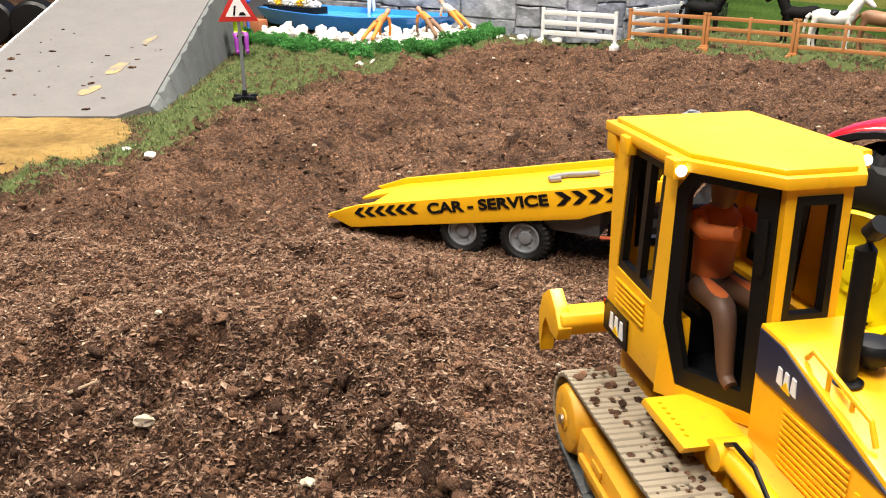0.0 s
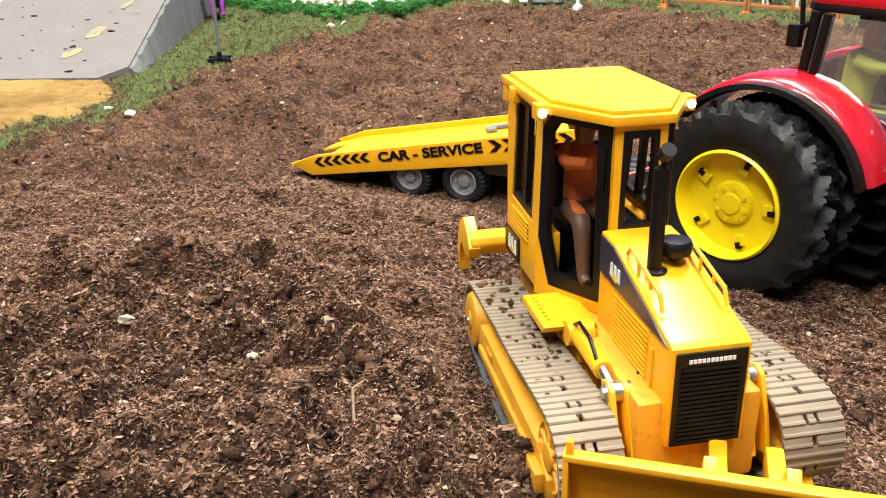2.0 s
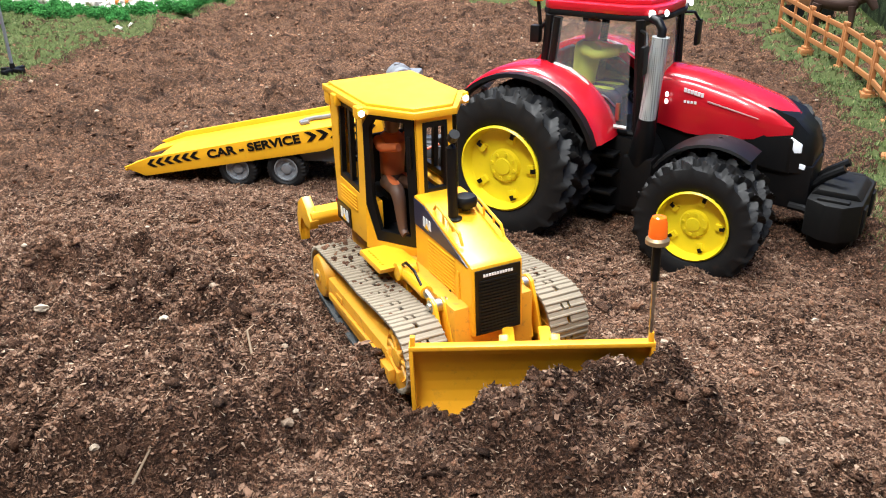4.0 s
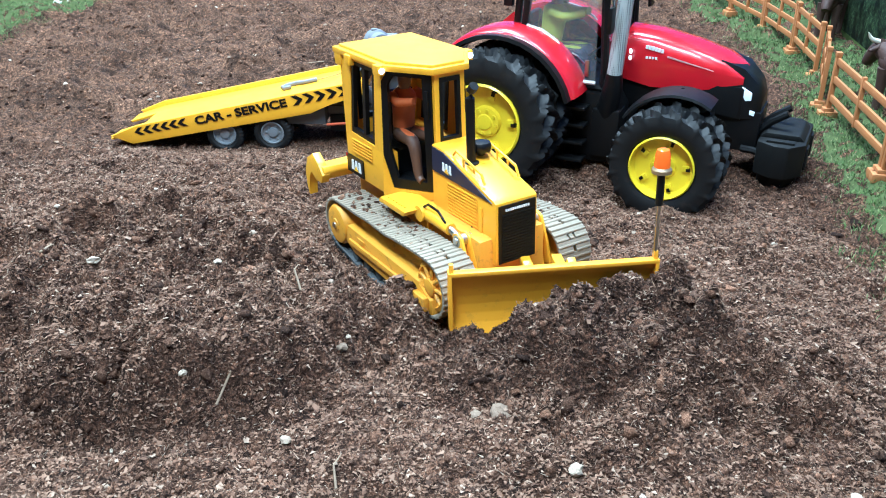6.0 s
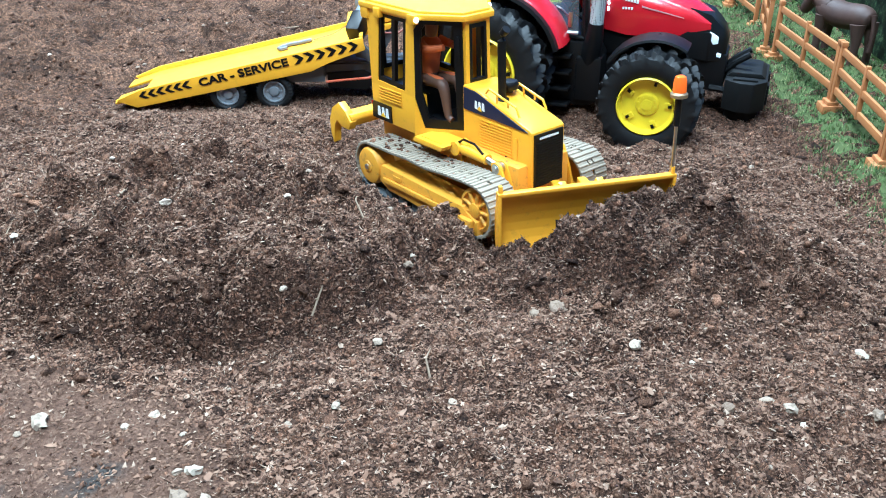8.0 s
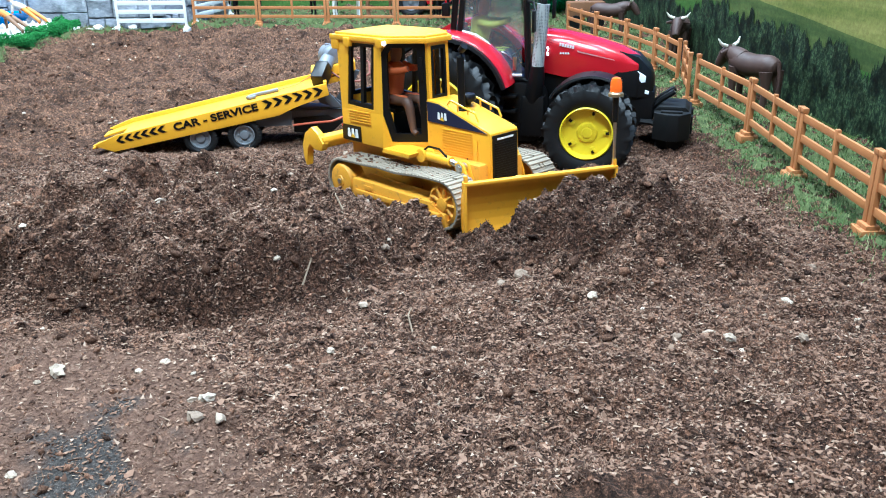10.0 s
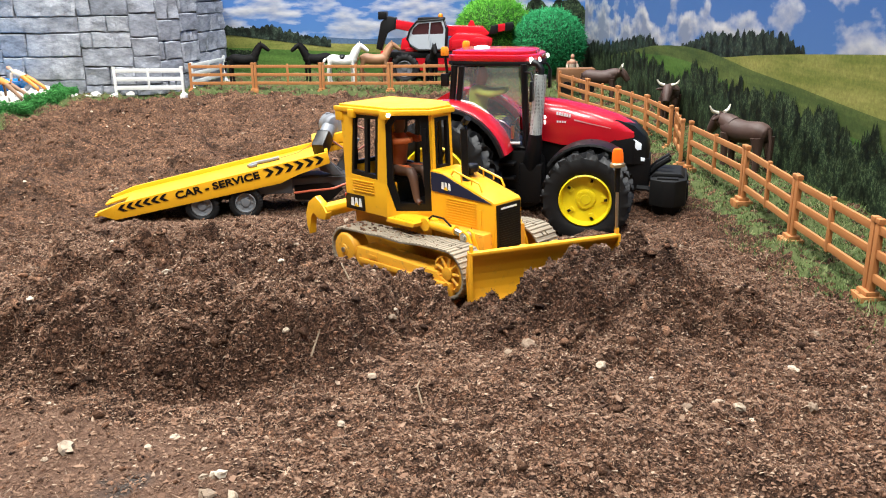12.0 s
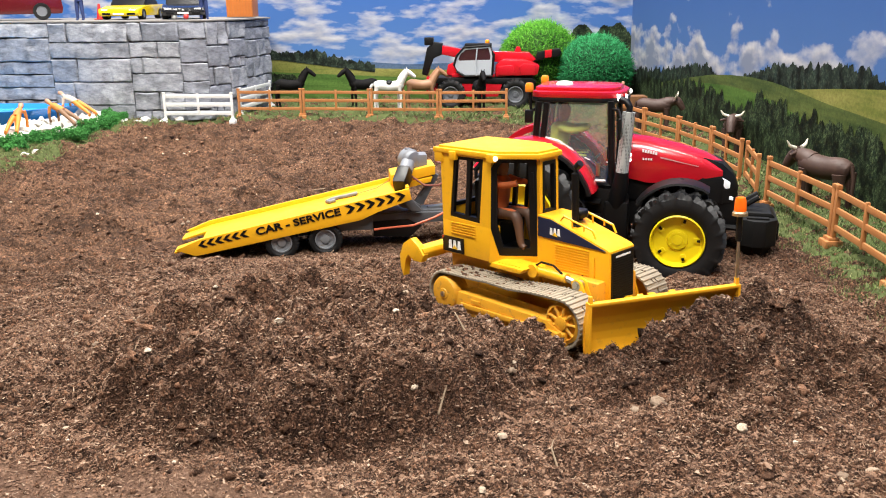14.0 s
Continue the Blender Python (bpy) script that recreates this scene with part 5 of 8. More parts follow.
    pipe(bm, [(0.185, s * 0.03, 0.085), (0.19, s * 0.06, 0.11), (0.1965, s * 0.085, 0.121)], 0.003)
    part("mudguard", bm, BLACK, tractor, "black front mudguard")
    # cab posts and glass
    bm = bmesh.new()
    for x0, x1 in (((0.001, -0.059, 0.155), (0.006, -0.06, 0.214)), ((0.013, -0.064, 0.166), (0.017, -0.063, 0.213)), ((0.106, -0.057, 0.105), (0.1, -0.058, 0.216))):
        a, b = Vector((x0[0], -s * x0[1], x0[2])), Vector((x1[0], -s * x1[1], x1[2]))
        pipe(bm, [a, (a + b) / 2, b], 0.0046, 8)
    pipe(bm, [(0.013, s * 0.062, 0.164), (0.042, s * 0.064, 0.156), (0.066, s * 0.064, 0.13), (0.075, s * 0.062, 0.106), (0.106, s * 0.057, 0.104)], 0.0036, 8)
    part("cab_post", bm, BLACK, tractor)
    bm = bmesh.new()
    edge = [(0.0165, 0.167), (0.034, 0.163), (0.051, 0.153), (0.064, 0.137), (0.072, 0.122), (0.078, 0.112), (0.0985, 0.112), (0.0945, 0.212), (0.021, 0.212)]
    prism(bm, edge, s * 0.0655, s * 0.0665)
    door = part("door_glass", bm, CLEAR, tractor, "clear plastic door")
    door.visible_shadow = False
    bm = bmesh.new()
    pipe(bm, [(x, s * 0.067, z) for x, z in edge[:7]], 0.0022, 6)
    part("door_rim", bm, PALE_RIM, door, "milky clear rim")
    bm = bmesh.new()
    pipe(bm, [(0.07, s * 0.0665, 0.142), (0.077, s * 0.069, 0.14), (0.085, s * 0.0665, 0.132)], 0.001, 6)
    box(bm, 0.0855, 0.0905, s * 0.0665 - 0.001, s * 0.0665 + 0.001, 0.118, 0.136, 0.0006)
    part("door_handle", bm, STEEL, tractor, "clear door handle")
    bm = bmesh.new()
    prism(bm, [(0.003, 0.16), (0.013, 0.166), (0.017, 0.211), (0.006, 0.211)], s * 0.0605, s * 0.0612)
    part("side_glass", bm, CLEAR, tractor).visible_shadow = False
    # mirror and work lamps
    bm = bmesh.new()
    pipe(bm, [(0.1, s * 0.058, 0.207), (0.112, s * 0.07, 0.206), (0.116, s * 0.078, 0.196)], 0.0016, 6)
    box(bm, 0.113, 0.117, s * 0.08 - 0.007, s * 0.08 + 0.007, 0.17, 0.197, 0.0015)
    part("mirror", bm, BLACK, tractor)
    bm = bmesh.new()
    lathe(bm, [(0.0042, 0), (0.0046, 0.002), (0.0034, 0.004), (0.001, 0.0045)], pose(0.1075, s * 0.0525, 0.2205, 0, 80, 0), 16)
    part("roof_lamp", bm, LED, tractor, "lit white roof lamp")
    bm = bmesh.new()
    lathe(bm, [(0.003, 0), (0.0033, 0.0015), (0.002, 0.003)], pose(0.1165, s * 0.036, 0.2205, 0, 80, 0), 14)
    part("roof_lamp", bm, LED, tractor, "lit white roof lamp")
    bm = bmesh.new()
    for zz in (0.137, 0.144):
        lathe(bm, [(0.0026, 0), (0.0028, 0.0012), (0.0016, 0.0022)], pose(0.1265, s * 0.04, zz, 0, 80, 0), 12)
    part("hood_lamp", bm, LED, tractor, "pair of small white lamps")
    bm = bmesh.new()
    lathe(bm, [(0.0052, 0), (0.0058, 0.001), (0.0055, 0.009), (0.0042, 0.0115), (0.001, 0.012)], pose(-0.008, s * 0.0595, 0.2265), 20)
    part("beacon", bm, AMBER_OFF, tractor, "orange roof beacon")
    bm = bmesh.new()
    pipe(bm, [(-0.005, s * 0.058, 0.2), (-0.006, s * 0.0595, 0.212), (-0.008, s * 0.0595, 0.2275)], 0.002, 8)
    pipe(bm, [(-0.005, s * 0.058, 0.2), (0.003, s * 0.058, 0.206)], 0.002, 8)
    box(bm, -0.012, -0.002, s * 0.064 - 0.004, s * 0.064 + 0.004, 0.186, 0.203, 0.001)
    part("beacon_stalk", bm, BLACK, tractor)
bm = bmesh.new()
frame_panel(bm, [(-0.057, 0.108), (0.057, 0.108), (0.056, 0.215), (-0.056, 0.215)], [(-0.052, 0.116), (0.052, 0.116), (0.051, 0.21), (-0.051, 0.21)], 0.1, 0.104, "yz")
frame_panel(bm, [(-0.058, 0.15), (0.058, 0.15), (0.058, 0.215), (-0.058, 0.215)], [(-0.053, 0.156), (0.053, 0.156), (0.053, 0.21), (-0.053, 0.21)], 0.0, 0.004, "yz")
box(bm, 0.0, 0.104, -0.058, 0.058, 0.095, 0.108, 0.002)
part("cab_frame", bm, BLACK, tractor)
bm = bmesh.new()
box(bm, 0.1015, 0.1022, -0.052, 0.052, 0.116, 0.21)
part("windscreen", bm, CLEAR, tractor).visible_shadow = False
bm = bmesh.new()
plan = [(-0.006, -0.05), (0.004, -0.06), (0.088, -0.06), (0.112, -0.048), (0.119, -0.02), (0.119, 0.02), (0.112, 0.048), (0.088, 0.06), (0.004, 0.06), (-0.006, 0.05)]
prism(bm, plan, 0.2135, 0.219, "xy", bev=0.002)
part("roof_rim", bm, BLACK, tractor)
bm = bmesh.new()
prism(bm, [(x * 0.99, y * 0.985) for x, y in plan], 0.2185, 0.2275, "xy", bev=0.0035)
prism(bm, [(x * 0.9 + 0.002, y * 0.8) for x, y in plan], 0.227, 0.2318, "xy", bev=0.002)
troof = part("roof", bm, RED, tractor, "glossy red cab roof")
bm = bmesh.new()
lathe(bm, [(0.012, 0), (0.011, 0.003), (0.006, 0.0045)], pose(0.03, 0, 0.2315), 24)
part("roof_dome", bm, WHITE, tractor)
# exhaust: black elbow below, perforated silver pipe above
bm = bmesh.new()
pipe(bm, [(0.113, -0.055, 0.06), (0.114, -0.062, 0.085), (0.1185, -0.067, 0.11), (0.1195, -0.0685, 0.126)], 0.01, 18, [0.012, 0.0125, 0.0105, 0.0088])
box(bm, 0.098, 0.13, -0.072, -0.045, 0.03, 0.085, 0.004)
part("exhaust_base", bm, BLACK, tractor)


def mesh_metal():
    mat, t, p = nodes_of("perforated_silver")
    co = t.nodes.new("ShaderNodeTexCoord").outputs["Object"]
    v = add(t, "ShaderNodeTexVoronoi", Scale=560.0, Randomness=0.1)
    t.links.new(co, v.inputs["Vector"])
    col = ramp_of(t, v.outputs["Distance"], [(0.3, (0.07, 0.075, 0.075)), (0.42, (0.5, 0.53, 0.52))])
    t.links.new(col, p.inputs["Base Color"])
    p.inputs["Metallic"].default_value = 0.25
    p.inputs["Roughness"].default_value = 0.4
    return mat


bm = bmesh.new()
pipe(bm, [(0.1195, -0.0685, 0.124), (0.122, -0.067, 0.165), (0.1245, -0.066, 0.204)], 0.0082, 22)
part("exhaust_pipe", bm, mesh_metal(), tractor, "perforated silver exhaust pipe")
bm = bmesh.new()
pipe(bm, [(0.1245, -0.066, 0.203), (0.125, -0.0655, 0.21), (0.12, -0.063, 0.217), (0.112, -0.06, 0.219)], 0.0042, 14)
part("exhaust_tip", bm, BLACK, tractor)
bm = bmesh.new()
rod(bm, (0.075, -0.004, 0.125), (0.09, 0, 0.112), 0.002)
lathe(bm, [(0.013, -0.001), (0.0145, 0), (0.013, 0.001)], pose(0.073, 0, 0.1275, 0, -42, 0), 24)
part("steering_wheel", bm, BLACK, tractor)
bm = bmesh.new()
box(bm, 0.0, 0.035, -0.018, 0.018, 0.108, 0.124, 0.003)
box(bm, -0.006, 0.002, -0.018, 0.018, 0.12, 0.17, 0.003)
part("seat", bm, BLACK, tractor)
# front weight and linkage
bm = bmesh.new()
prism(bm, [(0.272, -0.044), (0.29, -0.055), (0.305, -0.055), (0.32, -0.038), (0.32, 0.038), (0.305, 0.055), (0.29, 0.055), (0.272, 0.044)], 0.03, 0.066, "xy", bev=0.0025)
prism(bm, [(0.276, -0.034), (0.291, -0.045), (0.303, -0.045), (0.315, -0.03), (0.315, 0.03), (0.303, 0.045), (0.291, 0.045), (0.276, 0.034)], 0.014, 0.0305, "xy", bev=0.002)
prism(bm, [(0.272, 0.0655), (0.318, 0.0655), (0.312, 0.0715), (0.278, 0.0715)], -0.03, 0.03, bev=0.0015)
for s in (-1, 1):
    box(bm, 0.281, 0.309, s * 0.041 - 0.0045, s * 0.041 + 0.0045, 0.065, 0.0685, 0.001)
    box(bm, 0.316, 0.3225, s * 0.024 - 0.008, s * 0.024 + 0.008, 0.036, 0.06, 0.001)
part("front_weight", bm, MATT_BLACK, tractor, "black front weight block")
bm = bmesh.new()
for s in (-1, 1):
    pipe(bm, [(0.255, s * 0.03, 0.05), (0.268, s * 0.032, 0.05), (0.282, s * 0.032, 0.045)], 0.004)
    pipe(bm, [(0.265, s * 0.012, 0.062), (0.28, s * 0.012, 0.078), (0.296, s * 0.012, 0.089)], 0.004)
part("front_linkage", bm, BLACK, tractor)
# rear hitch with a post
bm = bmesh.new()
box(bm, -0.088, -0.045, -0.012, 0.012, 0.05, 0.062, 0.002)
rod(bm, (-0.08, 0.0, 0.058), (-0.08, 0.0, 0.095), 0.005)
box(bm, -0.095, -0.07, -0.012, 0.012, 0.093, 0.099, 0.001)
rod(bm, (-0.094, -0.01, 0.095), (-0.094, -0.01, 0.112), 0.0025)
part("hitch", bm, BLACK, tractor)
TRACTOR_DRIVER_PAINT = figure_paint("painted_tractor_driver", (0.55, 0.62, 0.08), (0.02, 0.025, 0.06), (0.35, 0.17, 0.1), 0.008, 0.041)
figure("toy_driver", SEATED, TRACTOR @ pose(0.03, -0.014, 0.127), "seated toy driver in yellow-green shirt", TRACTOR_DRIVER_PAINT,1.36)

# ---- yellow car trailer ----
TRAILER = pose(-0.11, 0.754, 0.0, 0, 0, -24.85)
trailer = thing("toy_car_trailer", TRAILER, "yellow tilted toy car trailer with black arrow stripes", "toy trailer")
SIDE = [(0.0, 0.0125), (0.026, 0.003), (0.245, 0.0425), (0.267, 0.0525), (0.313, 0.0676), (0.31, 0.083), (0.033, 0.0255)]
SLOPE = 0.2076
W = 0.103
for y0, nm in ((0.0, "side_rail"), (W - 0.004, "side_rail")):
    bm = bmesh.new()
    prism(bm, SIDE, y0, y0 + 0.004, bev=0.0006)
    side = part(nm, bm, YELLOW, trailer)
    s = -1 if y0 == 0 else 1
    yf = y0 - 0.0002 if y0 == 0 else y0 + 0.0042
    yo = yf - 0.0006 if y0 == 0 else yf + 0.0006
    def at(u, w):
        """Along the sloping band and up across it."""
        return (0.033 + u - w * SLOPE, 0.0255 + u * SLOPE + w)
    for k in range(6):
        u = 0.002 + k * 0.0108
        bm = bmesh.new()
        prism(bm, [at(u - 0.006, -0.0068), at(u, -0.0022), at(u + 0.0055, -0.0022), at(u - 0.0008, -0.0068), at(u + 0.0055, -0.0114), at(u, -0.0114)], min(yf, yo), max(yf, yo))
        part("arrow_mark", bm, BLACK, side)
    for k in range(6):
        u = 0.194 + k * 0.0135
        bm = bmesh.new()
        prism(bm, [at(u + 0.0085, -0.0074), at(u + 0.0015, -0.0018), at(u - 0.0045, -0.0018), at(u + 0.0025, -0.0074), at(u - 0.0045, -0.013), at(u + 0.0015, -0.013)], min(yf, yo), max(yf, yo))
        part("arrow_mark", bm, BLACK, side)


def words(text, size, material, parent, m, name="lettering", label="", bold=0.0):
    """Raised flat letters from the built-in font, as a mesh."""
    cu = bpy.data.curves.new(name, "FONT")
    cu.body, cu.size, cu.extrude, cu.offset = text, size, 0.0004, bold
    cu.align_x = "CENTER"
    tmp = new(name + "_tmp", cu)
    bpy.context.view_layer.update()
    me = bpy.data.meshes.new_from_object(tmp.evaluated_get(bpy.context.evaluated_depsgraph_get()))
    bpy.data.objects.remove(tmp)
    bpy.data.curves.remove(cu)
    me.materials.clear()
    me.materials.append(material)
    ob = new(name, me)
    ob.parent = parent
    ob.matrix_basis = m
    if label:
        ob["label"] = label
    return ob


ang = math.degrees(math.atan(SLOPE))
x, z = 0.1625, 0.0398
words("CAR - SERVICE", 0.0142, BLACK, trailer, pose(x, -0.0006, z) @ Matrix.Rotation(-math.atan(SLOPE), 4, "Y") @ pose(0, 0, 0, 90, 0, 0) @ Matrix.Diagonal((1.24, 0.94, 1.0, 1.0)), "lettering", "black capital letters reading CAR - SERVICE", 0.00045)
# bed with two ramp tongues
BED_LOW = [(0.033, 0.0195), (0.31, 0.0765), (0.31, 0.0725), (0.033, 0.0155)]
bm = bmesh.new()
prism(bm, BED_LOW, 0.004, W - 0.004)
part("bed", bm, YELLOW, trailer, "smooth yellow loading bed")
for ya, yb in ((0.004, 0.034), (W - 0.034, W - 0.004)):
    bm = bmesh.new()
    prism(bm, [(-0.002, 0.0085), (0.034, 0.0195), (0.034, 0.0155), (0.0, 0.0065)], ya, yb, bev=0.0005)
    part("ramp_tongue", bm, YELLOW, trailer)
bm = bmesh.new()
box(bm, 0.306, 0.3105, 0.004, W - 0.004, 0.066, 0.0845, 0.0008)
part("headboard", bm, YELLOW, trailer)
# winch deck, winch and motor
bm = bmesh.new()
prism(bm, [(0.29, 0.078), (0.352, 0.0905), (0.352, 0.103), (0.345, 0.103), (0.29, 0.0915)], 0.052, 0.1, bev=0.0012)
prism(bm, [(0.3, 0.07), (0.345, 0.08), (0.348, 0.088), (0.3, 0.079)], 0.05, 0.095, bev=0.001)
part("winch_deck", bm, YELLOW, trailer)
bm = bmesh.new()
lathe(bm, [(0.014, -0.009), (0.0155, -0.007), (0.0155, 0.003), (0.0132, 0.005), (0.012, 0.012), (0.006, 0.014)], pose(0.318, 0.072, 0.109, 90, 0, 30), 30)
box(bm, 0.322, 0.342, 0.062, 0.088, 0.095, 0.117, 0.002)
rod(bm, (0.318, 0.072, 0.109), (0.309, 0.047, 0.097), 0.0102, seg=20)
rod(bm, (0.315, 0.072, 0.122), (0.315, 0.072, 0.1255), 0.0035)
winch = part("winch", bm, GREY, trailer, "grey geared winch motor")
bm = bmesh.new()
can = Vector((-0.012, -0.0295, -0.019))
box(bm, -0.0095, 0.0095, -0.0125, 0.0125, 0.0, 0.034, 0.005, Matrix.Translation((0.3095, 0.0475, 0.0975)) @ can.to_track_quat("Z", "Y").to_matrix().to_4x4())
part("motor_sleeve", bm, BLACK, winch, "black wrapped motor can")
bm = bmesh.new()
pipe(bm, [(0.243, 0.064, 0.0655), (0.228, 0.063, 0.0625), (0.216, 0.066, 0.06), (0.206, 0.064, 0.058), (0.2, 0.058, 0.0565), (0.204, 0.052, 0.057), (0.212, 0.053, 0.059)], 0.0026, 10)
part("tow_hook", bm, GREY, trailer, "grey plastic towing hook")
bm = bmesh.new()
pipe(bm, [(0.24, 0.064, 0.064), (0.27, 0.066, 0.0715), (0.31, 0.07, 0.0925)], 0.0006, 6)
part("winch_rope", bm, FIBRE, trailer)
# frame, wheels, drawbar
bm = bmesh.new()
box(bm, 0.168, 0.38, 0.03, 0.042, 0.028, 0.042, 0.001)
box(bm, 0.168, 0.38, 0.062, 0.074, 0.028, 0.042, 0.001)
box(bm, 0.12, 0.17, 0.03, 0.074, 0.02, 0.033, 0.001)
box(bm, 0.2, 0.26, 0.01, 0.094, 0.026, 0.046, 0.001)
box(bm, 0.25, 0.36, 0.036, 0.068, 0.03, 0.044, 0.001)
prism(bm, [(0.34, 0.036), (0.42, 0.042), (0.42, 0.052), (0.34, 0.046)], 0.045, 0.058, bev=0.001)
part("frame", bm, DARK_GREY, trailer, "dark grey trailer frame")
bm = bmesh.new()
prism(bm, [(0.315, 0.046), (0.33, 0.046), (0.305, 0.075), (0.295, 0.072)], 0.022, 0.03, bev=0.0006)
prism(bm, [(0.32, 0.046), (0.335, 0.046), (0.358, 0.088), (0.35, 0.09)], 0.06, 0.068, bev=0.0006)
prism(bm, [(0.3, 0.05), (0.325, 0.042), (0.33, 0.05), (0.3, 0.072), (0.29, 0.07)], 0.034, 0.04, bev=0.0006)
part("lift_link", bm, DARK_GREY, trailer)
bm = bmesh.new()
prism(bm, [(0.262, 0.012), (0.312, 0.008), (0.33, 0.024), (0.31, 0.034), (0.262, 0.032)], 0.028, 0.074, bev=0.001)
part("battery_tray", bm, BLACK, trailer)
bm = bmesh.new()
pipe(bm, [(0.262, 0.006, 0.027), (0.285, 0.004, 0.0295), (0.315, 0.004, 0.031), (0.345, 0.008, 0.04), (0.37, 0.03, 0.0455), (0.385, 0.045, 0.047)], 0.0016, 8)
part("cable", bm, plain("orange_red_cable", (0.5, 0.1, 0.04), 0.5), trailer, "orange and brown servo cable")
bm = bmesh.new()
pipe(bm, [(0.318, 0.05, 0.09), (0.335, 0.04, 0.078), (0.355, 0.045, 0.076), (0.372, 0.06, 0.084), (0.372, 0.075, 0.098), (0.356, 0.085, 0.103)], 0.0014, 8)
part("cable", bm, plain("brown_cable", (0.2, 0.05, 0.03), 0.5), trailer, "brown looping servo cable")
first = None
for x, z in ((0.138, 0.0145), (0.196, 0.0165)):
    for y, flip in ((0.014, 0), (W - 0.014, 180)):
        h = holder("wheel", trailer, pose(x, y, z, 0, 0, flip))
        if first is None:
            bm = lugged_tyre(0.0231, 0.022, 30, 0.001, 0.4, 0.17)
            t1 = part("tyre", bm, RUBBER, h)
            bm = bmesh.new()
            lathe(bm, [(0.0138, 0.0), (0.0138, 0.0098), (0.0125, 0.0102), (0.0118, 0.0075), (0.007, 0.0062), (0.0055, 0.0085), (0.0035, 0.009)], pose(0, 0, 0, 90, 0, 0), 30)
            for k in range(6):
                a = 2 * math.pi * k / 6
                rod(bm, (0.0085 * math.cos(a), -0.006, 0.0085 * math.sin(a)), (0.0085 * math.cos(a), -0.0078, 0.0085 * math.sin(a)), 0.0013, seg=8)
            r1 = part("rim", bm, plain("dull_silver_plastic", (0.24, 0.255, 0.275), 0.4, metal=0.3, dust=0.3), h, "dull silver rim")
            first = (t1, r1)
        else:
            for o in first:
                again(o, Matrix.Identity(4), h)
bm = bmesh.new()
for x, z in ((0.138, 0.0145), (0.196, 0.0165)):
    rod(bm, (x, 0.014, z), (x, W - 0.014, z), 0.0035)
box(bm, 0.13, 0.205, 0.03, 0.075, 0.016, 0.03, 0.001)
part("axle", bm, BLACK, trailer)

# ---- fences ----
def fence_panel(length, h, mat, label, group, rail=0.0052):
    """Two posts on feet, three rails and a middle upright; origin at the first post's base, along x."""
    f = thing("toy_fence_panel", Matrix.Identity(4), label, "fence", group)
    for x in (0.004, length - 0.004):
        bm = bmesh.new()
        box(bm, x - 0.0035, x + 0.0035, -0.003, 0.003, 0, h, 0.0008)
        box(bm, x - 0.0041, x + 0.0041, -0.0036, 0.0036, h - 0.004, h + 0.0015, 0.001)
        part("post", bm, mat, f)
        bm = bmesh.new()
        box(bm, x - 0.008, x + 0.008, -0.012, 0.012, -0.004, 0.0075, 0.002)
        box(bm, x - 0.0055, x + 0.0055, -0.007, 0.007, 0.006, 0.012, 0.0015)
        part("foot", bm, mat, f)
    for z in (0.026, 0.05, 0.0735):
        bm = bmesh.new()
        box(bm, 0.007, length - 0.007, -0.0018, 0.0018, z - rail, z + rail, 0.0008)
        part("rail", bm, mat, f)
    bm = bmesh.new()
    box(bm, length / 2 - 0.003, length / 2 + 0.003, -0.0024, 0.0024, 0.02, h - 0.002, 0.0008)
    part("upright", bm, mat, f)
    return f


FENCE_H = 0.083


def fence_run(points, mat, label, group, z=0.0):
    for (xa, ya), (xb, yb) in zip(points, points[1:]):
        L = math.hypot(xb - xa, yb - ya)
        m = pose(xa, ya, z, 0, 0, math.degrees(math.atan2(yb - ya, xb - xa)))
        f = fence_panel(L - 0.001, FENCE_H, mat, label, group, 0.0058 if mat is WHITE else 0.0042)
        f.matrix_world = m


fence_run([(0.242, 2.115), (0.405, 1.995)], WHITE, "white plastic toy fence panel by the stone platform", "white fence")
fence_run([(0.464, 2.11), (0.63, 2.285)], WHITE, "white plastic toy fence panel by the stone platform", "white fence")
fence_run([(0.45, 2.09), (0.605, 1.975), (0.758, 1.842), (0.911, 1.712), (1.072, 1.6)], ORANGE_FENCE, "orange-brown plastic toy fence panel on grass", "paddock fence")
fence_run([(1.15, 1.26), (1.08, 1.08), (1.03, 0.93), (0.965, 0.785), (0.885, 0.65)], ORANGE_FENCE, "orange-brown plastic toy fence panel before the cows", "cow fence", -0.004)
fence_run([(0.885, 0.64), (0.785, 0.538)], ORANGE_FENCE, "orange-brown plastic toy fence panel before the cows", "cow fence", -0.006)
fence_run([(0.766, 0.507), (0.658, 0.318), (0.552, 0.168), (0.448, 0.012), (0.344, -0.144)], ORANGE_FENCE, "orange-brown plastic toy fence panel before the cows", "cow fence", -0.002)

# ---- loose earth: crumbs, fibres and stones ----
def turns(n, rng):
    q = rng.normal(size=(n, 4))
    q /= np.linalg.norm(q, axis=1, keepdims=True)
    w, x, y, z = q.T
    return np.stack([1 - 2 * (y * y + z * z), 2 * (x * y - z * w), 2 * (x * z + y * w), 2 * (x * y + z * w), 1 - 2 * (x * x + z * z), 2 * (y * z - x * w), 2 * (x * z - y * w), 2 * (y * z + x * w), 1 - 2 * (x * x + y * y)], -1).reshape(n, 3, 3)


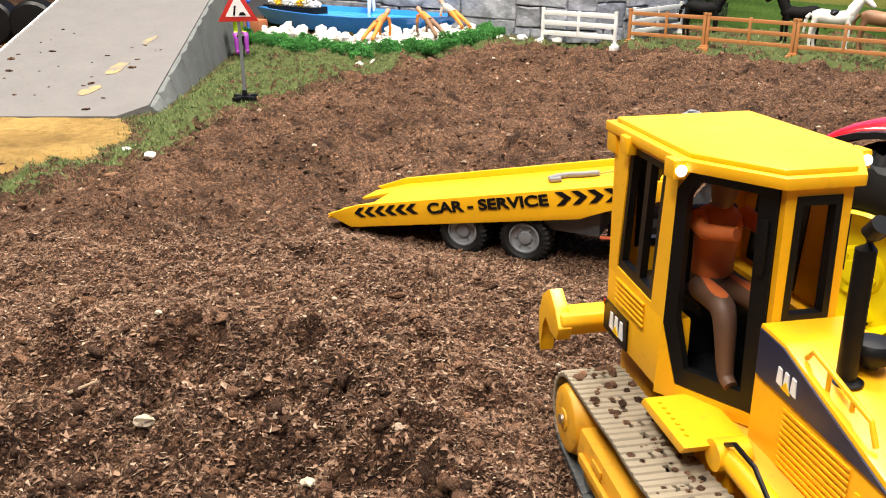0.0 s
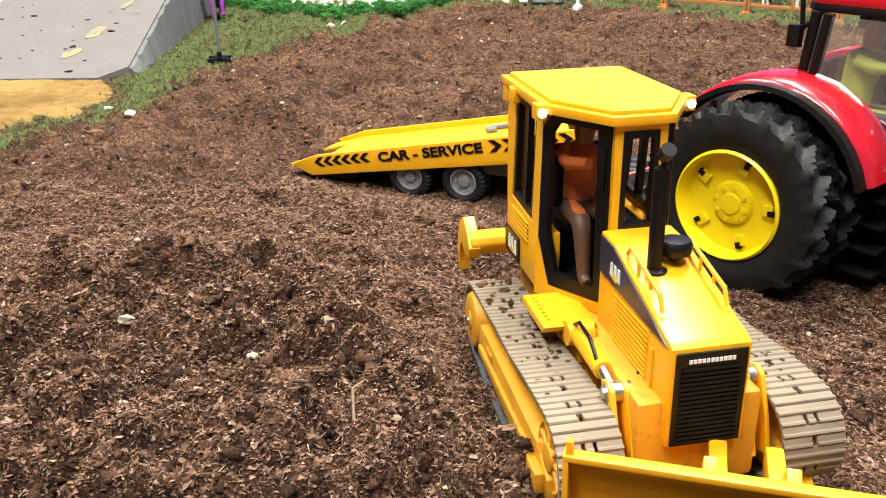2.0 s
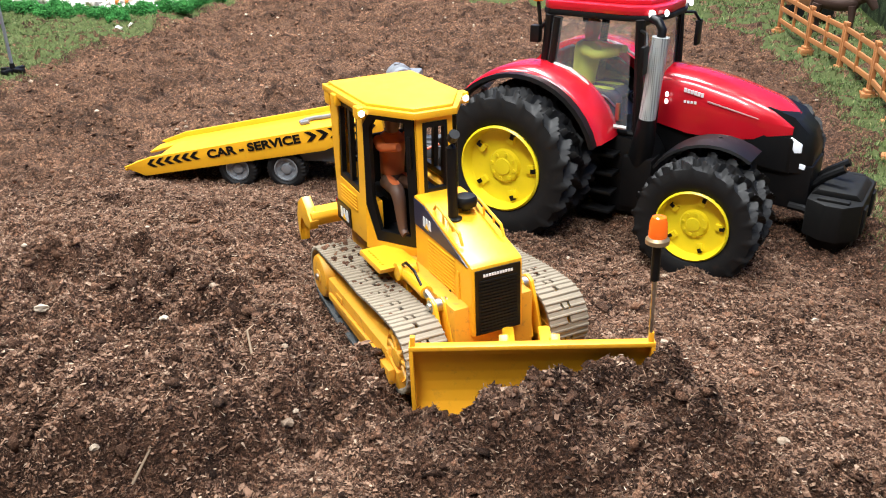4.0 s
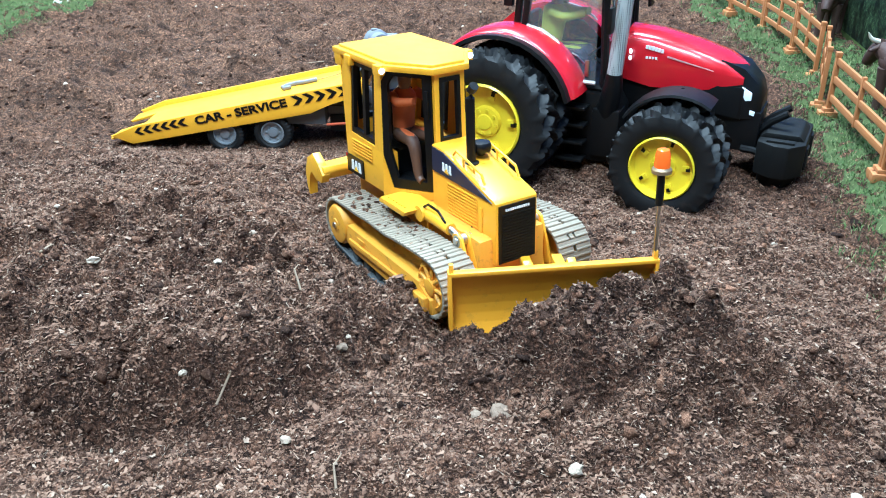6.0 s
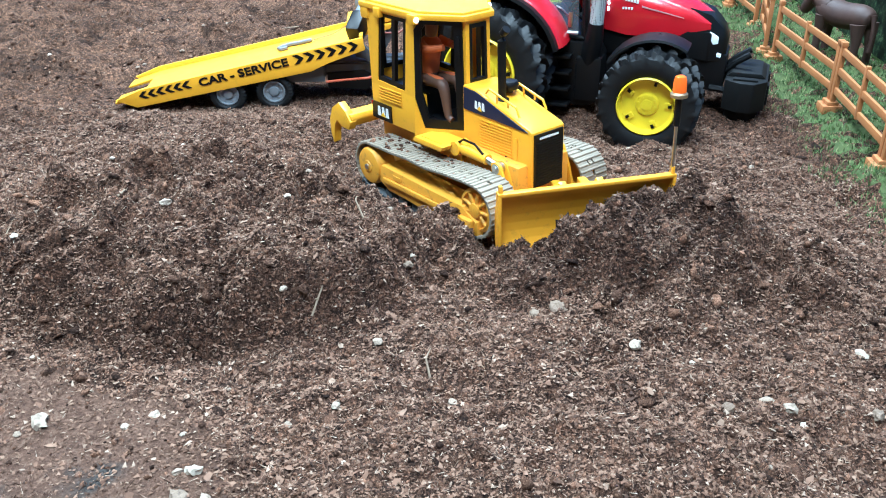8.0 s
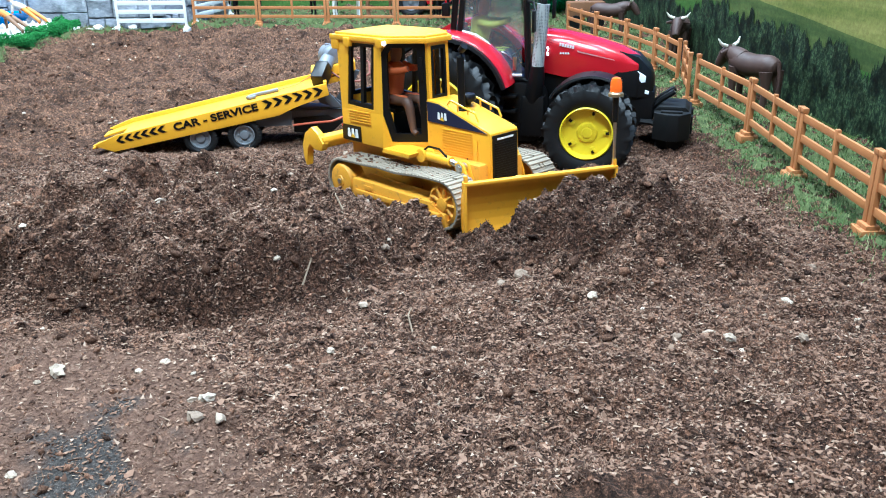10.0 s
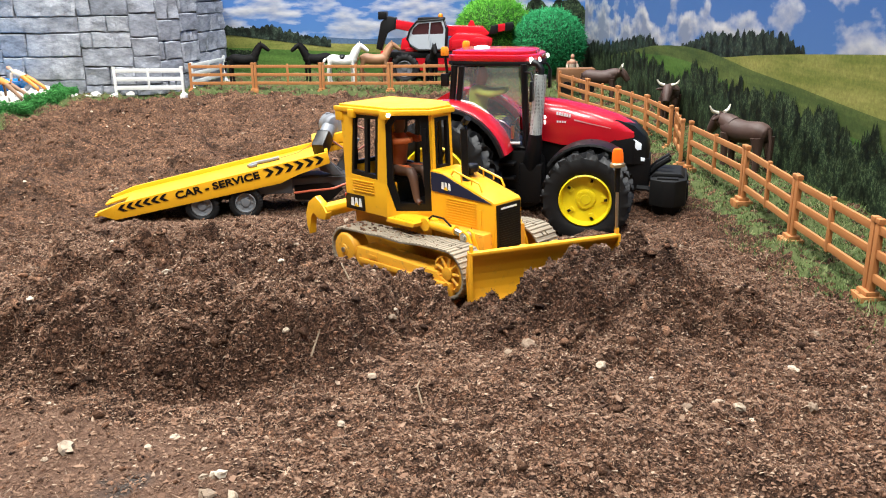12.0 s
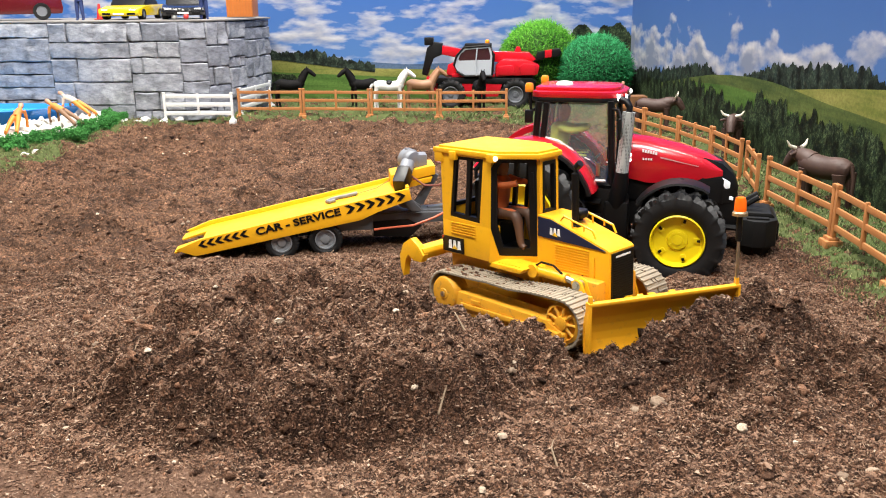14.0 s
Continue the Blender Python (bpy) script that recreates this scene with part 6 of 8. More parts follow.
OCTA = np.array([(1, 0, 0), (-1, 0, 0), (0, 1, 0), (0, -1, 0), (0, 0, 1), (0, 0, -1)], float)
OCTA_F = np.array([(0, 2, 4), (2, 1, 4), (1, 3, 4), (3, 0, 4), (2, 0, 5), (1, 2, 5), (3, 1, 5), (0, 3, 5)])
TETRA = np.array([(1, 0.1, 0), (-0.6, 0.9, 0.1), (-0.5, -0.9, -0.1), (-0.1, 0, 1.2)], float)
TETRA_F = np.array([(0, 1, 3), (1, 2, 3), (2, 0, 3)])
FLAKE = np.array([(1, 0.2, 0.1), (0.4, 1, -0.1), (-0.7, 0.8, 0.2), (-1, -0.3, -0.1), (0.1, -1, 0.15), (0, 0, 0.5)], float)
FLAKE_F = np.array([(0, 1, 5), (1, 2, 5), (2, 3, 5), (3, 4, 5), (4, 0, 5)])
STICK = np.array([(-1, 1, 0), (-1, -0.5, 0.87), (-1, -0.5, -0.87), (1, 0.1, 0)], float)
STICK_F = np.array([(0, 1, 3), (1, 2, 3), (2, 0, 3)])


def scatter_pieces(base, faces, x, y, size, lift, rng, rough=0.35, bend=0.0, flat=False):
    """Many small copies of a shape, each turned, stretched and dented at random, lying on the earth."""
    n = len(x)
    v = base[None] * size[:, None, :] * (1 + rough * rng.uniform(-1, 1, (n, len(base), 1)))
    if bend:
        v[:, :, 2] += bend * (base[None, :, 0] ** 2 - 0.5) * size[:, None, 0] * rng.uniform(-1, 1, (n, 1))
    if flat:
        a, t = rng.uniform(0, 2 * np.pi, n), rng.normal(0, 0.45, n)
        c, s, ct, st = np.cos(a), np.sin(a), np.cos(t), np.sin(t)
        m = np.stack([c * ct, -s, c * st, s * ct, c, s * st, -st, 0 * c, ct], -1).reshape(n, 3, 3)
    else:
        m = turns(n, rng)
    v = np.einsum("nij,nkj->nki", m, v)
    v += np.stack([x, y, ground_z(x, y) + lift], -1)[:, None, :]
    f = faces[None] + (np.arange(n) * len(base))[:, None, None]
    return v.reshape(-1, 3), f.reshape(-1, 3)


DIRT_EDGE = np.array([(-0.9, -0.7), (0.3, -0.7), (0.33, -0.2), (0.405, 0.01), (0.5, 0.175), (0.6, 0.325), (0.66, 0.42), (0.8, 0.6), (0.93, 0.86), (1.02, 1.1), (1.08, 1.35), (1.0, 1.58),
                      (0.75, 1.77), (0.45, 2.0), (0.24, 2.045), (0.12, 2.02), (0.02, 1.925), (-0.12, 1.66), (-0.2, 1.6), (-0.3, 1.42), (-0.34, 1.2), (-0.37, 1.0), (-0.43, 0.9), (-0.55, 0.78), (-0.9, 0.62)])


def inside(x, y, poly):
    r = np.zeros(np.shape(x), bool)
    for (xa, ya), (xb, yb) in zip(poly, np.roll(poly, -1, 0)):
        cut = ((ya > y) != (yb > y)) & (x < (xb - xa) * (y - ya) / (yb - ya + 1e-12) + xa)
        r ^= cut
    return r


def on_dirt(x, y, wobble=0.03):
    return inside(x + wobble * (lattice(x, y, 22, 51) + 0.6 * lattice(x, y, 70, 53)), y + wobble * (lattice(x, y, 22, 52) + 0.6 * lattice(x, y, 70, 54)), DIRT_EDGE)


def sprinkle(n, x0, x1, y0, y1, rng, bias=0.0):
    x, y = rng.uniform(x0, x1, n), rng.uniform(y0, y1, n)
    keep = on_dirt(x, y) & (rng.random(n) > 0.6 * bare(x, y))
    if bias:
        keep &= rng.random(n) < (1 - bias) + bias * np.clip(heaps(x, y) / 0.015, 0, 1)
    return x[keep], y[keep]


rng = np.random.default_rng(11)


def split_soup(name, lists, mats, labels):
    """Pieces on the fresh heaps and pieces on the trodden ground, each as one object."""
    for fresh_side in (0, 1):
        vs, fs, off = [], [], 0
        for base, faces, x, y, size, lift, rough, bent, flat in lists:
            k = (load(x, y, x, y) + 0.003 * rng.normal(size=len(x)) > 0.009) == bool(fresh_side)
            v, f = scatter_pieces(base, faces, x[k], y[k], size[k], lift[k], rng, rough, bent, flat)
            vs.append(v), fs.append(f + off)
            off += len(v)
        soup(name, np.concatenate(vs), np.concatenate(fs), mats[fresh_side], labels[fresh_side], "earth")


lists = []
for n, area, lo, hi, bias in ((22000, (-0.5, 0.62, -0.14, 0.8), 0.0006, 0.0018, 0.0), (15000, (-0.45, 0.55, -0.12, 0.7), 0.0014, 0.0032, 0.35), (1500, (-0.45, 0.55, -0.12, 0.7), 0.003, 0.0055, 0.8), (15000, (-0.55, 1.1, 0.74, 2.05), 0.0012, 0.0042, 0.0), (25000, (0.0, 0.45, -0.42, -0.14), 0.0006, 0.002, 0.0)):
    x, y = sprinkle(n, *area, rng, bias)
    s = lo + (hi - lo) * rng.random((len(x), 1)) ** 2.2
    size = s * rng.uniform(0.45, 1.25, (len(x), 3))
    lists.append((OCTA, OCTA_F, x, y, size, size.min(1) * 0.25, 0.35, 0.0, False))
OCTA_MID = {tuple(sorted(e)): 6 + i for i, e in enumerate(sorted({tuple(sorted((f[a], f[(a + 1) % 3]))) for f in OCTA_F.tolist() for a in range(3)}))}
CLOD = np.concatenate([OCTA, [(OCTA[a] + OCTA[b]) / np.linalg.norm(OCTA[a] + OCTA[b]) for a, b in OCTA_MID]])
CLOD_F = []
for a, b, c in OCTA_F.tolist():
    ab, bc, ca = (OCTA_MID[tuple(sorted(e))] for e in ((a, b), (b, c), (c, a)))
    CLOD_F += [(a, ab, ca), (ab, b, bc), (ca, bc, c), (ab, bc, ca)]
CLOD_F = np.array(CLOD_F)
for n, area, lo, hi, bias in ((3600, (-0.45, 0.55, -0.12, 0.72), 0.0022, 0.0062, 0.75), (900, (-0.45, 1.0, 0.7, 1.9), 0.003, 0.008, 0.0)):
    x, y = sprinkle(n, *area, rng, bias)
    s = lo + (hi - lo) * rng.random((len(x), 1)) ** 2.6
    size = s * rng.uniform(0.55, 1.15, (len(x), 3)) * np.array([1.25, 0.95, 0.45])
    lists.append((CLOD, CLOD_F, x, y, size, -size.min(1) * 0.25, 0.6, 0.0, True))
split_soup("earth_crumbs", lists, (CRUMB, CRUMB_FRESH), ("brown crumbs of peat on the trodden ground", "dark crumbs of peat on the heaps"))
def island_tint(name, base, tones, rough=0.85):
    mat, t, p = nodes_of(name)
    g = t.nodes.new("ShaderNodeNewGeometry")
    tone = ramp_of(t, g.outputs["Random Per Island"], tones)
    n = ramp_of(t, noise_of(t, 120, 4), [(0.3, (0.75, 0.75, 0.75)), (0.7, (1.15, 1.15, 1.15))])
    t.links.new(mixed(t, 1.0, tone, n, "MULTIPLY"), p.inputs["Base Color"])
    p.inputs["Roughness"].default_value = rough
    p.inputs["Specular IOR Level"].default_value = 0.25
    return mat


FIBRES = island_tint("peat_fibres", None, [(0.0, (0.05, 0.026, 0.015)), (0.35, (0.17, 0.09, 0.054)), (0.8, (0.27, 0.17, 0.112)), (0.94, (0.36, 0.25, 0.175)), (1.0, (0.55, 0.43, 0.32))])
CHIPS = island_tint("bark_chips", None, [(0.0, (0.05, 0.026, 0.016)), (0.35, (0.15, 0.08, 0.049)), (0.9, (0.235, 0.142, 0.092)), (1.0, (0.36, 0.26, 0.185))])
CHIPS_FRESH = island_tint("moist_bark_chips", None, [(0.0, (0.022, 0.011, 0.007)), (0.38, (0.085, 0.044, 0.027)), (0.9, (0.165, 0.096, 0.06)), (1.0, (0.33, 0.24, 0.17))])
lists = []
for n, area, lo, hi, base, faces in ((7000, (-0.5, 0.6, -0.14, 0.8), 0.0013, 0.0034, FLAKE, FLAKE_F), (210000, (-0.46, 0.5, -0.13, 0.72), 0.0008, 0.0024, TETRA, TETRA_F), (4000, (-0.55, 1.08, 0.7, 2.02), 0.001, 0.0035, FLAKE, FLAKE_F), (12000, (-0.5, 1.0, 0.7, 1.6), 0.0008, 0.0022, TETRA, TETRA_F), (26000, (0.0, 0.45, -0.42, -0.13), 0.0007, 0.003, TETRA, TETRA_F)):
    x, y = sprinkle(n, *area, rng)
    s = lo + (hi - lo) * rng.random((len(x), 1)) ** 2.2
    size = s * rng.uniform(0.6, 1.2, (len(x), 3)) * np.array([1.15, 0.72, 0.3])
    lists.append((base, faces, x, y, size, size[:, 2] * 0.6 + 0.0003, 0.3, 0.0, True))
x, y = sprinkle(160000, -0.34, 0.34, -0.02, 0.52, rng)
fall = np.hypot(ground_z(x + 0.002, y) - ground_z(x - 0.002, y), ground_z(x, y + 0.002) - ground_z(x, y - 0.002)) / 0.004
k = rng.random(len(x)) < np.clip((fall - 0.35) * 0.75, 0, 0.8) * np.clip(heaps(x, y) / 0.008, 0, 1)
x, y = x[k], y[k]
size = (0.0006 + 0.0016 * rng.random((len(x), 1)) ** 2) * rng.uniform(0.6, 1.2, (len(x), 3)) * np.array([1.3, 0.5, 0.35])
lists.append((TETRA, TETRA_F, x, y, size, 0.0006 + 0.0008 * rng.random(len(x)), 0.3, 0.0, False))
split_soup("bark_chips", lists, (CHIPS, CHIPS_FRESH), ("tan bark chips strewn over the ground", "dark bark chips on the heaps"))
lists = []
for n, area, lo, hi, bias in ((190000, (-0.48, 0.6, -0.13, 0.78), 0.001, 0.0045, 0.3), (14000, (-0.55, 1.05, 0.78, 2.0), 0.002, 0.006, 0.0)):
    x, y = sprinkle(n, *area, rng, bias)
    s = lo + (hi - lo) * rng.random(len(x)) ** 2.5
    th = rng.uniform(0.00016, 0.00046, len(x))
    lists.append((STICK, STICK_F, x, y, np.stack([s, th, th], -1), np.full(len(x), 0.0007), 0.2, 0.5, True))
split_soup("earth_fibres", lists, (FIBRES, FIBRES), ("dry roots and wood fibres on the ground", "loose roots and fibres on the heaps"))


def stone_mat():
    mat, t, p = nodes_of("pale_pebble")
    info = t.nodes.new("ShaderNodeObjectInfo")
    base = ramp_of(t, info.outputs["Random"], [(0.0, (0.2, 0.135, 0.09)), (0.35, (0.32, 0.24, 0.17)), (0.7, (0.46, 0.37, 0.275)), (1.0, (0.58, 0.49, 0.38))])
    n = ramp_of(t, noise_of(t, 300, 5, 0.7), [(0.3, (0.6, 0.58, 0.55)), (0.6, (1.05, 1.05, 1.05))])
    t.links.new(mixed(t, 1.0, base, n, "MULTIPLY"), p.inputs["Base Color"])
    p.inputs["Roughness"].default_value = 0.8
    t.links.new(bump_of(t, noise_of(t, 500, 5), 0.5, 0.0008), p.inputs["Normal"])
    return mat


PEBBLE = stone_mat()
pebble_meshes = []
for k in range(7):
    bm = bmesh.new()
    ball(bm, (0, 0, 0), 1, 2, (1, random.uniform(0.6, 0.9), random.uniform(0.45, 0.7)), 0.7, k + 2)
    o = link("pebble", bm, PEBBLE, angle=28)
    pebble_meshes.append(o.data)
    bpy.data.objects.remove(o)


def pebble(x, y, r, k):
    ob = new("pebble", pebble_meshes[k % 7])
    ob.matrix_world = pose(x, y, float(height(x, y)) + r * 0.18, 0, 0, 137 * k) @ Matrix.Scale(r, 4)
    return tagged(ob, "small pale stone lying on the earth", "stone", "pebbles on the earth")


SEEN_STONES = [(0.092, 0.098, 7.0), (-0.04, 0.13, 3.9), (-0.017, 0.064, 3.9), (-0.091, 0.085, 3.6), (-0.091, 0.172, 3.2), (0.318, 0.113, 3.8), (0.335, -0.007, 3.9), (0.107, 0.03, 4.7), (-0.136, 0.326, 4.8),
               (0.015, 0.193, 4.5), (0.082, 0.114, 4.8), (-0.259, 0.159, 7.1), (-0.195, 0.128, 3.4), (-0.186, 0.068, 5.4), (-0.198, 0.054, 5.6), (-0.186, 0.045, 4.5), (0.122, -0.042, 4.8), (0.154, -0.046, 4.9), (0.163, -0.057, 4.9),
               (0.254, -0.039, 5.0), (0.202, -0.091, 5.5), (0.202, 0.399, 8.5), (0.127, 0.373, 4.8), (0.193, 0.415, 5.1), (0.171, 0.575, 4.9), (0.203, 0.563, 4.0), (-0.259, 0.492, 4.2), (-0.202, 0.421, 3.3), (-0.086, 0.454, 4.7), (-0.042, 0.431, 3.4)]
for k, (x, y, r) in enumerate(SEEN_STONES):
    pebble(x, y, r / 1000, k)
r = random.Random(3)
for k in range(170):
    x, y = (r.uniform(-0.42, 0.45), r.uniform(-0.12, 0.7)) if k < 95 else (r.uniform(-0.4, 0.95), r.uniform(0.7, 1.9))
    if bool(on_dirt(np.array([x]), np.array([y]))[0]) and not (0.04 < x < 0.25 and 0.12 < y < 0.42) and not (-0.04 < (x + 0.11) * 0.907 - (y - 0.754) * 0.42 < 0.4 and -0.04 < (x + 0.11) * 0.42 + (y - 0.754) * 0.907 < 0.15):
        pebble(x, y, r.uniform(0.0012, 0.0032) if k < 95 else r.uniform(0.0016, 0.0042), k + 5)
# a few longer twigs
TWIG = plain("dry_twig", (0.28, 0.2, 0.13), 0.8, vary=0.3)
for k, (x, y, L, a) in enumerate(((-0.075, 0.165, 0.03, 20), (0.0, 0.24, 0.022, 80), (-0.17, 0.33, 0.03, 50), (0.3, 0.02, 0.02, 130), (-0.02, 0.09, 0.018, 60), (0.13, 0.72, 0.025, 10), (-0.26, 0.33, 0.026, 60), (0.02, 0.95, 0.04, 5), (0.22, 1.0, 0.035, 170))):
    bm = bmesh.new()
    c, s = math.cos(radians(a)), math.sin(radians(a))
    h = [float(height(x + u * L * c, y + u * L * s)) for u in (0, 0.5, 1)]
    pipe(bm, [(x, y, h[0] + 0.001), (x + 0.5 * L * c - 0.003 * s, y + 0.5 * L * s + 0.003 * c, h[1] + 0.004), (x + L * c, y + L * s, h[2] + 0.002)], 0.0007, 6, [0.0009, 0.0007, 0.0003])
    tagged(link("twig", bm, TWIG), "thin dry twig lying on the earth", "twig", "twigs")

# ---- turf and sand ----
def sheet(name, x0, x1, y0, y1, step, keep, lift, mat, label):
    xs, ys = np.arange(x0, x1, step), np.arange(y0, y1, step)
    X, Y = np.meshgrid(xs, ys, indexing="ij")
    Z = height(X, Y) + lift + 0.0035 * lattice(X, Y, 60, 61)
    k = keep(X, Y)
    inner = k.copy()
    for axis in (0, 1):
        for step_by in (-1, 1):
            inner &= np.roll(k, step_by, axis)
    Z = Z - 0.006 * ~inner
    i = np.arange(X.size).reshape(X.shape)
    cells = k[:-1, :-1] & k[1:, :-1] & k[1:, 1:] & k[:-1, 1:]
    f = np.stack([i[:-1, :-1], i[1:, :-1], i[1:, 1:], i[:-1, 1:]], -1)[cells]
    used = np.unique(f)
    remap = np.full(X.size, -1)
    remap[used] = np.arange(len(used))
    v = np.stack([X, Y, Z], -1).reshape(-1, 3)[used]
    return soup(name, v, remap[f], mat, label, name.replace("_", " "), "structure", smooth=True)


SAND_EDGE = np.array([(-1.0, 0.74), (-0.52, 0.88), (-0.43, 1.0), (-0.415, 1.12), (-0.45, 1.22), (-0.5, 1.26), (-1.0, 1.26)])
RAMP_AREA = np.array([(-0.8, 1.2), (-0.5, 1.2), (-0.44, 1.28), (-0.47, 2.2), (-0.8, 2.2)])


def on_turf(x, y):
    room = ((CORNER.x - x) * 0.6 + (CORNER.y - y) * 0.8 > 0) & ((CORNER.x - x) * 0.855 - (CORNER.y - y) * 0.52 > 0) & ((x > -0.3) | (y > 0.55)) & (x > -1.0)
    return room & ~on_dirt(x, y) & ~inside(x + 0.03 * lattice(x, y, 25, 71), y + 0.03 * lattice(x, y, 25, 72), SAND_EDGE) & ~inside(x, y, RAMP_AREA)


TURF = island_tint("turf_backing", None, [(0.0, (0.06, 0.075, 0.022)), (1.0, (0.075, 0.092, 0.028))])
GRASS = island_tint("turf_blades", None, [(0.0, (0.028, 0.05, 0.012)), (0.4, (0.075, 0.122, 0.03)), (0.8, (0.135, 0.185, 0.056)), (1.0, (0.3, 0.28, 0.14))], 0.7)
SAND = earth("yellow_sand", (0.19, 0.115, 0.035), (0.37, 0.23, 0.075), (0.45, 0.31, 0.12))
sheet("turf", -1.1, 1.9, -0.5, 2.7, 0.01, on_turf, 0.0008, TURF, "mat of artificial grass round the earth")
sheet("sand", -1.1, -0.3, 0.7, 1.3, 0.008, lambda x, y: inside(x + 0.03 * lattice(x, y, 25, 71), y + 0.03 * lattice(x, y, 25, 72), SAND_EDGE), 0.002, SAND, "yellow sand at the foot of the ramp")
BLADE_V = np.array([(-1, 0, 0), (1, 0, 0), (-0.7, 0.15, 0.5), (0.7, 0.15, 0.5), (0, 0.6, 1)], float)
BLADE_F = np.array([(0, 1, 3), (0, 3, 2), (2, 3, 4)])
vs, fs, off = [], [], 0
for n, (x0, x1, y0, y1), lo, hi, w in ((120000, (0.33, 1.05, -0.2, 0.95), 0.004, 0.011, 0.0005), (22000, (0.85, 1.7, 0.95, 1.8), 0.007, 0.014, 0.0008), (40000, (0.1, 1.5, 1.5, 2.5), 0.006, 0.012, 0.0008), (190000, (-0.6, 0.1, 0.75, 2.1), 0.003, 0.0085, 0.00045)):
    x, y = rng.uniform(x0, x1, n), rng.uniform(y0, y1, n)
    fringe = 0.018 * rng.normal(size=n)
    k = on_turf(x + fringe, y)
    x, y = x[k], y[k]
    n = len(x)
    L = rng.uniform(lo, hi, n)
    v = BLADE_V[None] * np.stack([np.full(n, w), L * rng.uniform(0.5, 1.6, n), L * rng.uniform(0.25, 0.9, n)], -1)[:, None, :]
    a = rng.uniform(0, 2 * np.pi, n)
    c, s = np.cos(a)[:, None], np.sin(a)[:, None]
    v = np.stack([v[..., 0] * c - v[..., 1] * s, v[..., 0] * s + v[..., 1] * c, v[..., 2]], -1)
    v += np.stack([x, y, height(x, y) + 0.001], -1)[:, None, :]
    vs.append(v.reshape(-1, 3)), fs.append((BLADE_F[None] + (np.arange(n) * 5)[:, None, None]).reshape(-1, 3) + off)
    off += n * 5
soup("turf_blades", np.concatenate(vs), np.concatenate(fs), GRASS, "pale green plastic grass blades", "grass")

# ---- ramp road with sign ----
ROAD = plain("grey_road_sheet", (0.15, 0.141, 0.139), 0.85, dust=0.6, dust_color=(0.095, 0.062, 0.05), grain=300, bump=0.3, vary=0.14)
ROAD_YELLOW, t, p = nodes_of("worn_yellow_road_paint")
worn = ramp_of(t, noise_of(t, 75, 6, 0.75), [(0.4, (0, 0, 0)), (0.62, (1, 1, 1))])
t.links.new(mixed(t, worn, (0.36, 0.25, 0.1), (0.16, 0.15, 0.142)), p.inputs["Base Color"])
p.inputs["Roughness"].default_value = 0.85
TAN = math.tan(radians(12))


def ramp_z(y):
    return 0.002 + max(0.0, (y - 1.232) * TAN)


ramp = thing("ramp_road", Matrix.Identity(4), "grey ramp road with faded yellow dashes and dirt", "road", kind="structure")
plan = [(-0.765, 1.232), (-0.487, 1.233), (-0.45, 1.275), (-0.487, 1.83), (-0.5, 2.15), (-0.82, 2.15), (-0.797, 1.826)]
bm = bmesh.new()
lo = [bm.verts.new((x, y, -0.01)) for x, y in plan]
hi = [bm.verts.new((x, y, ramp_z(y) + 0.002)) for x, y in plan]
bm.faces.new(lo)
bm.faces.new(hi[::-1])
for i in range(len(plan)):
    j = (i + 1) % len(plan)
    bm.faces.new((lo[i], hi[i], hi[j], lo[j]))
part("roadway", bm, ROAD, ramp)
for x, y, w, L, a in ((-0.561, 1.33, 0.012, 0.045, -30), (-0.549, 1.425, 0.014, 0.062, -12), (-0.535, 1.56, 0.008, 0.05, -16)):
    bm = bmesh.new()
    c, s = math.cos(radians(a)), math.sin(radians(a))
    wear = random.Random(int(1000 * y))
    q = [(w * math.cos(k * math.pi / 7) * wear.uniform(0.7, 1.1), L / 2 * math.sin(k * math.pi / 7) * wear.uniform(0.8, 1.1)) for k in range(14)]
    q = [(x + u * c - v * s, y + u * s + v * c) for u, v in q]
    b = [bm.verts.new((u, v, ramp_z(v) + 0.0022)) for u, v in q]
    t = [bm.verts.new((u, v, ramp_z(v) + 0.003)) for u, v in q]
    bm.faces.new(t)
    for i in range(14):
        bm.faces.new((b[i], b[(i + 1) % 14], t[(i + 1) % 14], t[i]))
    part("road_dash", bm, ROAD_YELLOW, ramp)
bm = bmesh.new()
edge = [(-0.7665 - 0.03 * (y - 1.232) / 0.594, y) for y in (1.232 + 0.077 * i for i in range(12))]
prism(bm, [(y, ramp_z(y) - 0.004) for _, y in edge] + [(y, ramp_z(y) + 0.0045) for _, y in edge[::-1]], -0.003, 0.0, "yz")
for v in bm.verts:
    v.co.x += -0.7665 - 0.03 * (v.co.y - 1.232) / 0.594
part("kerb_strip", bm, WHITE, ramp)
# one base colour for the ramp flank, darker than the platform stone
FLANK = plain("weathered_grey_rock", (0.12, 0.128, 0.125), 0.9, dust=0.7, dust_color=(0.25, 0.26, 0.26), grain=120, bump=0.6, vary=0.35)
